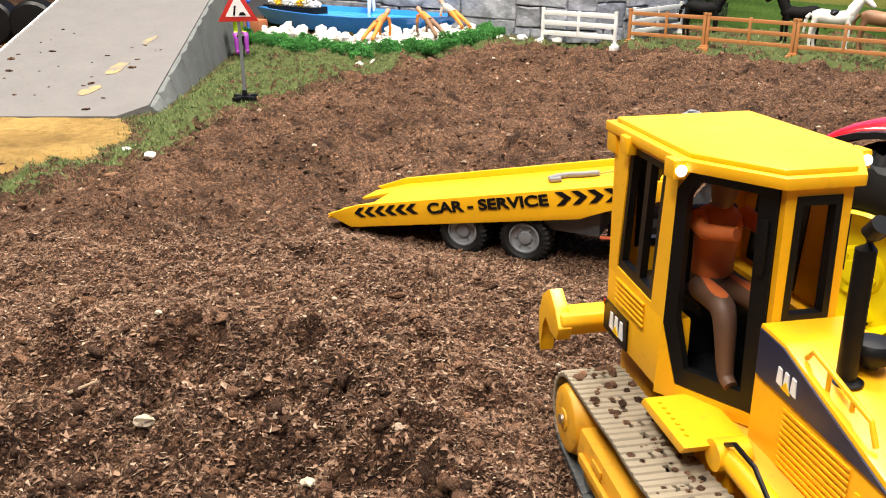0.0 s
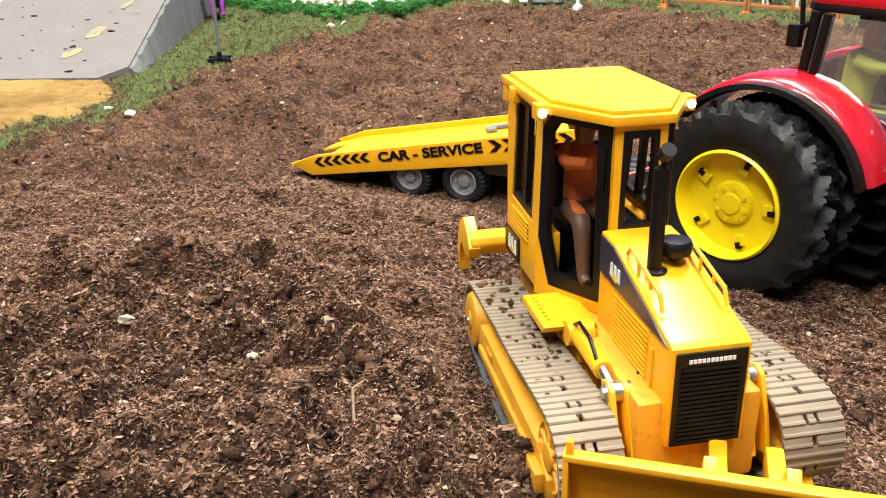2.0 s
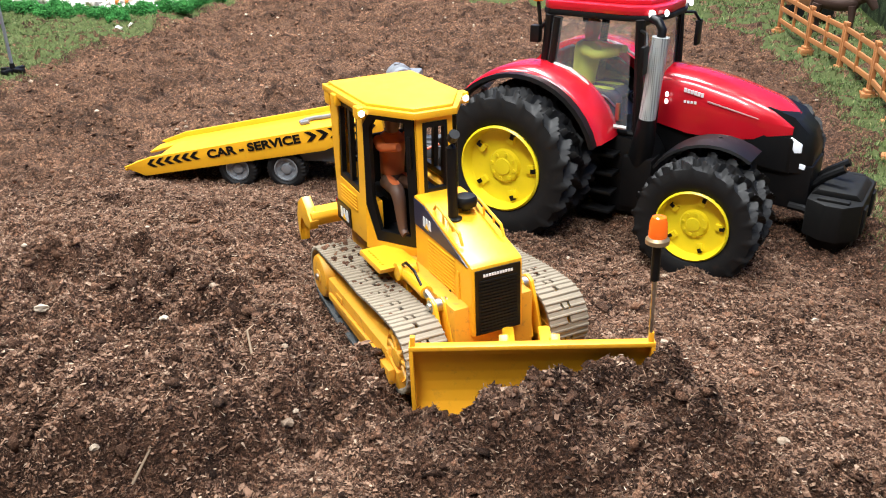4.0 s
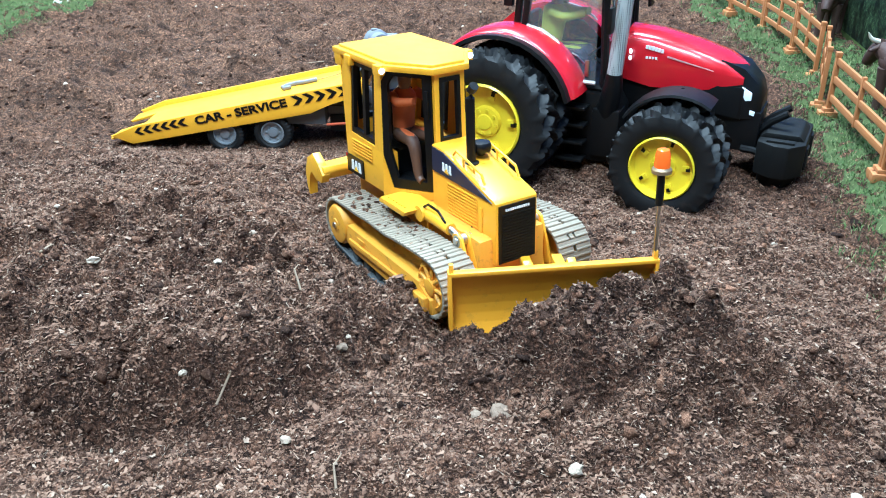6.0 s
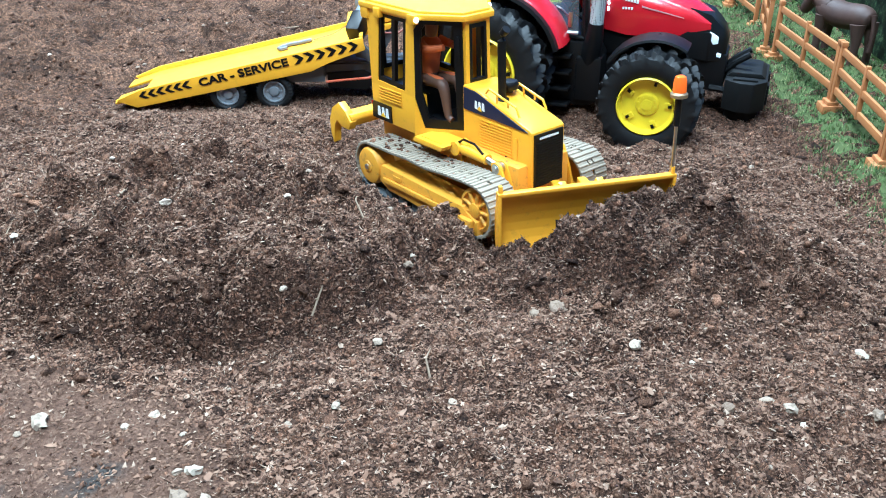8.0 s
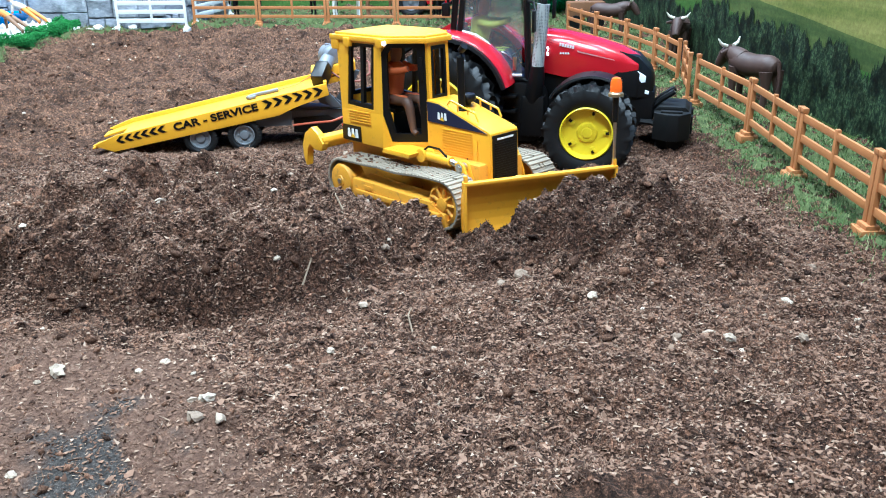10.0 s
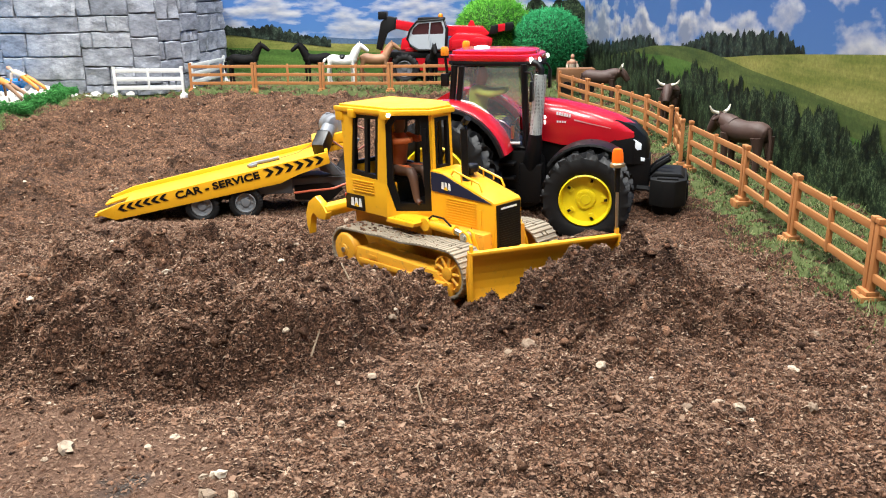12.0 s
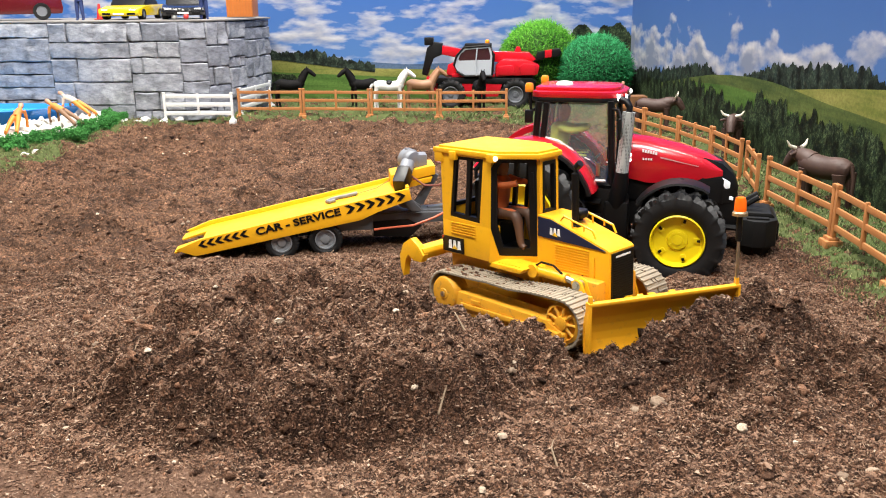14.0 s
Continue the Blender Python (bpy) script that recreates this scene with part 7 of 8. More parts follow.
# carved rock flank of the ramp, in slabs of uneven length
y, k = 1.277, 0
while y < 2.12:
    w = 0.05 + 0.045 * ((k * 7) % 5) / 4
    bm = bmesh.new()
    cells = []
    for i in range(7):
        v = y + w * i / 6
        x = -0.447 - 0.037 * (v - 1.275) / 0.555
        top = ramp_z(v) + 0.001
        row = [bm.verts.new((x + 0.004 * noise.noise(Vector((v * 60, q * 2.0, 3))) + (0.004 if 0 < i < 6 else 0) + 0.012 * (1 - q / 5), v, top * q / 5 - 0.003)) for q in range(6)]
        row += [bm.verts.new((x - 0.012, v, top)), bm.verts.new((x - 0.012, v, -0.003))]
        cells.append(row)
    for a, b in zip(cells, cells[1:]):
        for q in range(8):
            bm.faces.new((a[q], a[(q + 1) % 8], b[(q + 1) % 8], b[q]))
    bm.faces.new(cells[0])
    bm.faces.new(cells[-1][::-1])
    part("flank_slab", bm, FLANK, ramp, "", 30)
    y, k = y + w + 0.0015, k + 1
r = random.Random(9)
for k in range(30):
    bm = bmesh.new()
    x, y = r.uniform(-0.76, -0.5), 1.25 + abs(r.gauss(0, 0.16))
    s = r.choice((0.0016, 0.002, 0.002, 0.003, 0.0055))
    ball(bm, (x, y, ramp_z(y) + 0.0025), s, 1, (1.4, 1.1, 0.35), 0.9, k)
    tagged(link("dirt_clod", bm, DIRT), "crumb of brown earth on the road", "earth clod", "clods on the ramp")

RED_PAINT = plain("red_sign_border", (0.55, 0.03, 0.025), 0.4)
sign = thing("road_works_sign", pose(-0.325, 1.372, 0.002, 0, 0, 8), "triangular red and white road works sign on a grey post", "road sign")
bm = bmesh.new()
rod(bm, (0, 0, 0.004), (0, 0, 0.142), 0.0028)
part("post", bm, GREY, sign)
bm = bmesh.new()
for a in (45, 135):
    box(bm, -0.024, 0.024, -0.005, 0.005, 0.0, 0.007, 0.002, pose(0, 0, 0, 0, 0, a))
rod(bm, (0, 0, 0.004), (0, 0, 0.016), 0.005, 0.004)
part("base", bm, BLACK, sign, "black cross-shaped foot")


def tri_pts(h, lift=0.0):
    return [(-h * 0.577, lift), (h * 0.577, lift), (0, h + lift)]


bm = bmesh.new()
prism(bm, tri_pts(0.055, 0.125), -0.0045, -0.003, bev=0.0006)
plate = part("plate", bm, RED_PAINT, sign)
bm = bmesh.new()
prism(bm, tri_pts(0.034, 0.1325), -0.0052, -0.0046)
part("white_field", bm, STICKER_WHITE, sign)
bm = bmesh.new()
prism(bm, [(0.001, 0.1345), (0.013, 0.1345), (0.0085, 0.1405), (0.006, 0.139), (0.004, 0.1395)], -0.0058, -0.0053)
prism(bm, [(-0.0075, 0.1345), (-0.0045, 0.1345), (-0.002, 0.1495), (-0.005, 0.1495)], -0.0058, -0.0053)
part("symbol", bm, BLACK, sign, "plain black marks")

# ---- things beside the ramp ----
def bale(m):
    t = thing("silage_bale", m, "round black wrapped toy bale on turf", "toy bale", "bales behind the ramp")
    bm = bmesh.new()
    lathe(bm, [(0.012, -0.042), (0.046, -0.04), (0.053, -0.034), (0.055, -0.015), (0.054, 0), (0.055, 0.015), (0.053, 0.034), (0.046, 0.04), (0.012, 0.042)], None, 40)
    part("wrapping", bm, BLACK, t)


bale(pose(-1.09, 2.1, 0.052, 90, 0, 10))
bale(pose(-0.975, 2.07, 0.052, 90, 0, 10))
GOOSE = [
    ([(-0.022, 0, 0.014), (-0.01, 0, 0.016), (0.006, 0, 0.016), (0.014, 0, 0.02)], [0.003, 0.009, 0.01, 0.006]),
    ([(0.012, 0, 0.018), (0.016, 0, 0.032), (0.016, 0, 0.044), (0.021, 0, 0.048), (0.029, 0, 0.046)], [0.005, 0.0035, 0.0032, 0.0045, 0.001]),
    ([(0, 0.003, 0.012), (0.001, 0.003, 0.0), (0.006, 0.003, 0.0)], [0.002, 0.0012, 0.0016]),
    ([(0, -0.003, 0.012), (0.001, -0.003, 0.0), (0.006, -0.003, 0.0)], [0.002, 0.0012, 0.0016]),
]
for x, y, a in ((-0.86, 1.85, 10), (-0.84, 1.89, 20)):
    o = figure("toy_goose", GOOSE, pose(x, y, 0.004, 0, 0, a), "white plastic toy goose on the turf", WHITE, 1.15)
    o["category"], o["group"] = "toy animal", "geese"
DOG = [
    ([(-0.018, 0, 0.022), (0.0, 0, 0.024), (0.014, 0, 0.028), (0.02, 0, 0.036), (0.03, 0, 0.036)], [0.007, 0.008, 0.008, 0.007, 0.004]),
    ([(0.012, 0.005, 0.024), (0.012, 0.005, 0.0)], [0.0035, 0.0025]), ([(0.012, -0.005, 0.024), (0.012, -0.005, 0.0)], [0.0035, 0.0025]),
    ([(-0.015, 0.005, 0.022), (-0.015, 0.005, 0.0)], [0.0035, 0.0025]), ([(-0.015, -0.005, 0.022), (-0.015, -0.005, 0.0)], [0.0035, 0.0025]),
]
o = figure("toy_dog", DOG, pose(-0.88, 1.72, 0.004, 0, 0, -60), "yellow-brown plastic toy dog on the turf", plain("ochre_plastic", (0.55, 0.3, 0.06), 0.5), 1.1)
o["category"] = "toy animal"

# ---- figures at the pool ----
STANDING = [
    ([(0, 0, 0.05), (0, 0, 0.07), (0.001, 0, 0.086), (0.001, 0, 0.093)], [0.009, 0.0095, 0.0115, 0.004]),
    ([(0.001, 0, 0.092), (0.002, 0, 0.1), (0.001, 0, 0.107)], [0.004, 0.0062, 0.003]),
    ([(0, -0.005, 0.052), (0.002, -0.007, 0.028), (0, -0.008, 0.003), (0.007, -0.008, 0.002)], [0.0065, 0.005, 0.0036, 0.003]),
    ([(0, 0.005, 0.052), (0.002, 0.007, 0.028), (0, 0.008, 0.003), (0.007, 0.008, 0.002)], [0.0065, 0.005, 0.0036, 0.003]),
    ([(0, -0.012, 0.086), (0.002, -0.016, 0.07), (0.008, -0.015, 0.056)], [0.0042, 0.0036, 0.003]),
    ([(0, 0.012, 0.086), (0.002, 0.016, 0.07), (0.008, 0.015, 0.056)], [0.0042, 0.0036, 0.003]),
]
BENT = [
    ([(-0.002, 0, 0.046), (0.012, 0, 0.058), (0.026, 0, 0.067), (0.034, 0, 0.072)], [0.0085, 0.0082, 0.0092, 0.004]),
    ([(0.033, 0, 0.073), (0.039, 0, 0.08), (0.044, 0, 0.086), (0.045, 0, 0.089)], [0.0035, 0.006, 0.0062, 0.003]),
    ([(0, -0.005, 0.048), (-0.02, -0.009, 0.029), (-0.043, -0.012, 0.004), (-0.038, -0.012, 0.0015)], [0.0066, 0.005, 0.0038, 0.003]),
    ([(0, 0.005, 0.048), (-0.02, 0.009, 0.029), (-0.043, 0.012, 0.004), (-0.038, 0.012, 0.0015)], [0.0066, 0.005, 0.0038, 0.003]),
    ([(0.028, -0.01, 0.068), (0.036, -0.013, 0.05), (0.041, -0.012, 0.03)], [0.004, 0.0034, 0.003]),
    ([(0.028, 0.01, 0.068), (0.036, 0.013, 0.05), (0.041, 0.012, 0.03)], [0.004, 0.0034, 0.003]),
]
SKIN = (0.42, 0.22, 0.14)
WORKER = figure_paint("painted_worker", (0.6, 0.2, 0.05), (0.62, 0.2, 0.025), SKIN, 0.052, 0.079)
WORKER_PALE = figure_paint("painted_pale_worker", (0.62, 0.5, 0.38), (0.62, 0.22, 0.03), SKIN, 0.052, 0.079)
WORKER_BROWN = figure_paint("painted_brown_worker", (0.6, 0.22, 0.05), (0.2, 0.11, 0.06), SKIN, 0.052, 0.079)
WHITE_FIG = figure_paint("painted_white_figure", (0.7, 0.7, 0.7), (0.72, 0.72, 0.72), SKIN, 0.05, 0.092)
NAVY_FIG = figure_paint("painted_navy_figure", (0.04, 0.06, 0.2), (0.03, 0.05, 0.16), SKIN, 0.055, 0.092)
SCOOTER_FIG = figure_paint("painted_scooter_rider", (0.45, 0.65, 0.03), (0.25, 0.03, 0.3), SKIN, 0.008, 0.041)
figure("toy_worker", BENT, pose(-0.155, 1.965, 0.013, 0, 0, 68) @ pose(0, 0, 0, 0, 18, 0), "toy worker in orange bending over the pool", WORKER, 1.05)
figure("toy_worker", BENT, pose(-0.025, 2.03, 0.013, 0, 0, 120) @ pose(0, 0, 0, 0, 18, 0), "toy worker with brown legs bending over the pool", WORKER_BROWN, 1.05)
figure("toy_worker", BENT, pose(0.035, 2.175, 0.018, 0, 0, 125) @ pose(0, 0, 0, 0, 18, 0), "toy worker with pale shirt bending over the pool", WORKER_PALE, 1.05)
figure("toy_bather", STANDING, pose(-0.2, 2.42, 0.035, 0, 0, -60), "white toy figure standing in the pool", WHITE_FIG)

# ---- blue pool on a bed of white stones ----
POOL_BLUE = plain("blue_pool_plastic", (0.02, 0.2, 0.62), 0.2, dust=0.02, coat=0.5)
pool = thing("toy_pool", PLAT, "blue plastic toy pool on white stones", "toy pool")
outer = [(-1.02, 0.20), (-1.0, 0.12), (-0.9, 0.05), (-0.6, 0.03), (-0.42, 0.035), (-0.40, 0.07), (-0.46, 0.17), (-0.58, 0.26), (-0.72, 0.27), (-0.85, 0.25)]
flip = Matrix(((1, 0, 0, 0), (0, 0, 1, 0), (0, 1, 0, 0), (0, 0, 0, 1)))
bm = bmesh.new()
cx, cy = -0.71, 0.15
def shrink(k):
    return [(cx + (x - cx) * k, cy + (y - cy) * k) for x, y in outer]
rings = []
for k, z in ((0.86, 0.012), (1.0, 0.05), (1.01, 0.054), (0.97, 0.055), (0.94, 0.052), (0.82, 0.03)):
    rings.append([bm.verts.new((x, z, y)) for x, y in shrink(k)])
for p, q in zip(rings, rings[1:]):
    for i in range(len(p)):
        bm.faces.new((p[i], p[(i + 1) % len(p)], q[(i + 1) % len(p)], q[i]))
bm.faces.new(rings[0])
bm.faces.new(rings[-1][::-1])
part("basin", bm, POOL_BLUE, pool)
bm = bmesh.new()
prism(bm, shrink(0.885), 0.0405, 0.0415, "xy", m=flip)
mat, t, p = nodes_of("pool_water")
p.inputs["Base Color"].default_value = (0.06, 0.4, 0.85, 1)
p.inputs["Roughness"].default_value = 0.06
t.links.new(bump_of(t, noise_of(t, 40, 4), 0.4, 0.01), p.inputs["Normal"])
part("water", bm, mat, pool)

WHITE_STONE = plain("white_rubble", (0.72, 0.68, 0.63), 0.85, dust=0.2, vary=0.15)
rubble = thing("white_stone_bed", Matrix.Identity(4), "bed of white rubble stones round the blue pool", "stone bed")
meshes = []
for k in range(6):
    bm = bmesh.new()
    ball(bm, (0, 0, 0), 1, 1, (1, random.uniform(0.7, 1), random.uniform(0.6, 0.9)), 0.8, k + 20)
    meshes.append(part("white_stone", bm, WHITE_STONE, rubble, "", 20))
r = random.Random(4)
BED = np.array([(-0.47, 2.16), (-0.37, 2.06), (-0.26, 1.97), (-0.16, 1.9), (-0.09, 1.93), (0.0, 2.02), (0.07, 2.12), (0.1, 2.19), (0.0, 2.24), (-0.12, 2.14), (-0.25, 2.14), (-0.36, 2.22), (-0.46, 2.26)])
count = 0
while count < 190:
    x, y = r.uniform(-0.47, 0.1), r.uniform(1.88, 2.28)
    if not bool(inside(np.array([x]), np.array([y]), BED)[0]):
        continue
    s = r.uniform(0.009, 0.019)
    m = pose(x, y, 0.008 + r.uniform(0, 0.018), r.uniform(0, 360), r.uniform(0, 360), r.uniform(0, 360)) @ Matrix.Scale(s, 4)
    if count < 6:
        meshes[count].matrix_basis = m
    else:
        again(meshes[count % 6], m)
    count += 1
for k, (x, y) in enumerate(((0.17, 2.13), (0.2, 2.16), (0.235, 2.1), (-0.17, 1.72), (-0.14, 1.75), (0.145, 2.17), (0.28, 2.1), (-0.1, 1.8), (-0.36, 1.0), (-0.4, 1.03))):
    bm = bmesh.new()
    ball(bm, (0, 0, 0), r.uniform(0.007, 0.013) * (1 if y > 1.1 else 0.5), 2, (1.2, 1, 0.7), 0.6, k + 40)
    o = link("white_stone", bm, WHITE_STONE)
    o.matrix_world = pose(x, y, 0.006)
    tagged(o, "single white stone lying on the turf", "stone", "white stones on turf")

# moss cushions
MOSS = island_tint("green_moss", None, [(0.0, (0.02, 0.11, 0.022)), (0.6, (0.045, 0.2, 0.04)), (1.0, (0.08, 0.28, 0.065))], 0.9)


def tufts(n, radius, squash, size, seed, fuzz=0.25):
    """Small leaf clumps spread over a lumpy ball."""
    g = np.random.default_rng(seed)
    d = g.normal(size=(n, 3))
    d /= np.linalg.norm(d, axis=1, keepdims=True)
    lump = 1 + fuzz * np.sin(d[:, 0] * 5 + seed) * np.sin(d[:, 1] * 4 + 2 * seed) + 0.12 * g.normal(size=n)
    c = d * (radius * lump)[:, None] * np.array(squash)
    s = size * g.uniform(0.5, 1.3, (n, 1)) * g.uniform(0.5, 1.3, (n, 3))
    v = OCTA[None] * s[:, None, :]
    v = np.einsum("nij,nkj->nki", turns(n, g), v) + c[:, None, :]
    f = OCTA_F[None] + (np.arange(n) * 6)[:, None, None]
    return v.reshape(-1, 3), f.reshape(-1, 3)


moss_kinds = []
for k in range(4):
    # several soft lumps of sprigs beside one another
    lumps = random.Random(90 + k)
    vs, fs, off = [], [], 0
    for i in range(6):
        v, f = tufts(300, lumps.uniform(0.009, 0.0145), (1.0, 1.0, 0.95), 0.0019, 10 * k + i, 0.2)
        v = v + np.array([lumps.uniform(-0.022, 0.022), lumps.uniform(-0.017, 0.017), lumps.uniform(-0.004, 0.01)])
        vs.append(v), fs.append(f + off)
        off += len(v)
    v, f = np.concatenate(vs), np.concatenate(fs)
    o = soup("moss_cushion", v, f, MOSS, "dark green moss cushion beside the stones", "moss", "")
    o["group"] = "moss cushions"
    moss_kinds.append(o)
r = random.Random(12)
spots = [(-0.5, 2.12), (-0.45, 2.08), (-0.4, 2.03), (-0.36, 1.98), (-0.31, 1.94), (-0.27, 1.9), (-0.22, 1.86), (-0.17, 1.835), (-0.1, 1.86), (-0.06, 1.91), (-0.03, 1.88), (0.0, 1.96), (0.03, 2.0), (0.02, 2.04), (0.06, 2.05), (0.08, 2.1), (0.11, 2.13), (0.1, 2.17), (0.14, 2.19), (0.12, 2.22), (-0.34, 2.04), (-0.13, 1.9)]
for k, (x, y) in enumerate(spots):
    m = pose(x, y, 0.012, 0, 0, r.uniform(0, 360)) @ Matrix.Scale(r.uniform(0.8, 1.25), 4)
    if k < 4:
        moss_kinds[k].matrix_world = m
    else:
        o = new("moss_cushion", moss_kinds[k % 4].data)
        o.matrix_world = m
        tagged(o, "dark green moss cushion beside the stones", "moss", "moss cushions")

# bench with sitter, flower stall, scooter rider
TERRACOTTA = plain("terracotta_block", (0.5, 0.17, 0.07), 0.8, vary=0.2)
bm = bmesh.new()
box(bm, -0.05, 0.05, -0.02, 0.02, 0, 0.035, 0.004)
o = link("block_bench", bm, TERRACOTTA)
o.matrix_world = pose(-0.52, 2.3, 0.004, 0, 0, -25)
tagged(o, "orange-brown block bench near the pool", "bench")
figure("toy_sitter", SEATED, pose(-0.53, 2.31, 0.046, 0, 0, -80), "seated toy figure in blue on the bench", figure_paint("painted_sitter", (0.03, 0.12, 0.5), (0.03, 0.14, 0.55), SKIN, 0.008, 0.041), 1.1)
stall = thing("flower_stall", pose(-0.42, 2.46, 0.0, 0, 0, -37), "dark stall with trays of white and yellow flowers", "flower stall")
bm = bmesh.new()
box(bm, -0.1, 0.1, -0.03, 0.03, 0, 0.06, 0.002)
part("counter", bm, BLACK, stall)
for i in range(7):
    v, f = tufts(90, 0.013, (1, 1, 0.7), 0.0035, 60 + i)
    o = soup("flower_bunch", v, f, (STICKER_WHITE, STICKER_YELLOW, WHITE)[i % 3], parent=stall, kind="")
    o.location = (-0.085 + i * 0.028, 0.0, 0.066)
scooter = thing("toy_scooter", pose(-0.445, 1.87, 0.004, 0, 0, -70), "dark toy scooter standing by the ramp", "toy scooter")
bm = bmesh.new()
prism(bm, [(-0.03, 0.012), (0.02, 0.012), (0.03, 0.045), (0.024, 0.05), (0.012, 0.02), (-0.008, 0.02), (-0.012, 0.036), (-0.034, 0.036)], -0.008, 0.008, bev=0.002)
part("body", bm, BLACK, scooter)
for x in (-0.024, 0.03):
    bm = bmesh.new()
    lathe(bm, [(0.006, -0.004), (0.0125, -0.004), (0.0135, 0), (0.0125, 0.004), (0.006, 0.004)], pose(x, 0, 0.0135, 90, 0, 0), 24)
    part("wheel", bm, RUBBER, scooter)
figure("toy_rider", SEATED, pose(-0.447, 1.88, 0.046, 0, 0, -70), "toy rider with yellow-green top and purple trousers", SCOOTER_FIG, 1.15)

# ---- cars and figures on the platform ----
def toy_car(name, m, paint, L, W2, H, label, nose_white=False):
    """A low body with cabin, four wheels, grille and lamps; x forward."""
    car = thing(name, m, label, "toy car")
    bm = bmesh.new()
    prism(bm, [(-L / 2, 0.3 * H), (-L / 2 + 0.004, 0.16 * H), (L / 2 - 0.006, 0.14 * H), (L / 2, 0.26 * H), (L / 2 - 0.004, 0.44 * H), (L * 0.2, 0.58 * H), (-L / 2 + 0.004, 0.62 * H)], -W2, W2, bev=0.004)
    part("body", bm, paint, car)
    bm = bmesh.new()
    prism(bm, [(-L * 0.38, 0.6 * H), (L * 0.2, 0.56 * H), (L * 0.02, H), (-L * 0.22, H)], -W2 * 0.86, W2 * 0.86, bev=0.004)
    part("cabin", bm, BLACK, car)
    first = None
    for x in (-L * 0.3, L * 0.31):
        for s in (-1, 1):
            h = holder("wheel", car, pose(x, s * (W2 - 0.006), 0.22 * H))
            if first is None:
                bm = bmesh.new()
                lathe(bm, [(0.13 * H, -0.008), (0.21 * H, -0.0085), (0.22 * H, 0), (0.21 * H, 0.0085), (0.13 * H, 0.008)], pose(0, 0, 0, 90, 0, 0), 28, True)
                a = part("tyre", bm, RUBBER, h)
                bm = bmesh.new()
                lathe(bm, [(0.135 * H, -0.007), (0.12 * H, -0.0075), (0.05 * H, -0.004), (0.05 * H, 0.004), (0.12 * H, 0.0075), (0.135 * H, 0.007)], pose(0, 0, 0, 90, 0, 0), 20)
                b = part("rim", bm, GREY, h)
                first = (a, b)
            else:
                for o in first:
                    again(o, Matrix.Identity(4), h)
    for s in (-1, 1):
        bm = bmesh.new()
        box(bm, L / 2 - 0.006, L / 2 + 0.0005, s * W2 * 0.62 - W2 * 0.2, s * W2 * 0.62 + W2 * 0.2, 0.19 * H, 0.28 * H, 0.001)
        part("air_intake", bm, BLACK, car)
        bm = bmesh.new()
        box(bm, L / 2 - 0.008, L / 2 - 0.001, s * W2 * 0.7 - W2 * 0.16, s * W2 * 0.7 + W2 * 0.16, 0.36 * H, 0.42 * H, 0.001)
        part("headlamp", bm, STICKER_WHITE, car)
    bm = bmesh.new()
    box(bm, L / 2 - 0.003, L / 2 + 0.001, -W2 * 0.26, W2 * 0.26, 0.2 * H, 0.27 * H)
    part("number_plate", bm, STICKER_WHITE, car, "blank white plate")
    if nose_white:
        for s in (-1, 1):
            bm = bmesh.new()
            frame_panel(bm, [(s * W2 * 0.16 - W2 * 0.13, 0.3 * H), (s * W2 * 0.16 + W2 * 0.13, 0.3 * H), (s * W2 * 0.16 + W2 * 0.13, 0.38 * H), (s * W2 * 0.16 - W2 * 0.13, 0.38 * H)],
                        [(s * W2 * 0.16 - W2 * 0.1, 0.315 * H), (s * W2 * 0.16 + W2 * 0.1, 0.315 * H), (s * W2 * 0.16 + W2 * 0.1, 0.365 * H), (s * W2 * 0.16 - W2 * 0.1, 0.365 * H)], L / 2 - 0.003, L / 2 + 0.0015, "yz")
            part("grille", bm, STEEL, car)
    return car


def on_platform(x, back, turn=0):
    """A place on the platform's top, x along its front and so far back from the edge; turned from facing the room."""
    p = PLAT @ Vector((x, PLAT_H, -back))
    return pose(p.x, p.y, PLAT_H + 0.0005, 0, 0, math.degrees(math.atan2(-0.8, -0.6)) + turn)


BLACK_PAINT = plain("black_car_paint", (0.012, 0.013, 0.016), 0.15, coat=0.6)
YELLOW_PAINT = plain("yellow_car_paint", (0.85, 0.6, 0.01), 0.18, coat=0.6)
DARK_RED = plain("dark_red_car_paint", (0.1, 0.006, 0.01), 0.2, coat=0.5)
toy_car("toy_pickup", on_platform(-0.71, 0.17, -62), DARK_RED, 0.3, 0.06, 0.115, "dark red and black toy pickup on the platform")
toy_car("toy_sports_car", on_platform(-0.34, 0.2, 4), YELLOW_PAINT, 0.24, 0.058, 0.07, "yellow toy sports car on the platform")
toy_car("toy_coupe", on_platform(-0.175, 0.19, 18), BLACK_PAINT, 0.25, 0.058, 0.075, "black and grey toy coupe on the platform", True)
figure("toy_bystander", STANDING, on_platform(-0.455, 0.1, 5), "toy figure in blue jeans on the platform", NAVY_FIG, 1.05)
figure("toy_bystander", STANDING, on_platform(-0.085, 0.1, 20), "toy figure in navy trousers on the platform", NAVY_FIG, 1.05)
figure("toy_bystander", STANDING, on_platform(-0.75, 0.06, 0), "toy figure in blue jeans on the platform", NAVY_FIG, 1.05)
cone = thing("traffic_cone", on_platform(-0.43, 0.17), "red toy traffic cone on the platform", "traffic cone")
bm = bmesh.new()
box(bm, -0.013, 0.013, -0.013, 0.013, 0, 0.003, 0.001)
lathe(bm, [(0.01, 0.002), (0.003, 0.045), (0.001, 0.046)], None, 20)
part("cone_body", bm, RED_PAINT, cone)
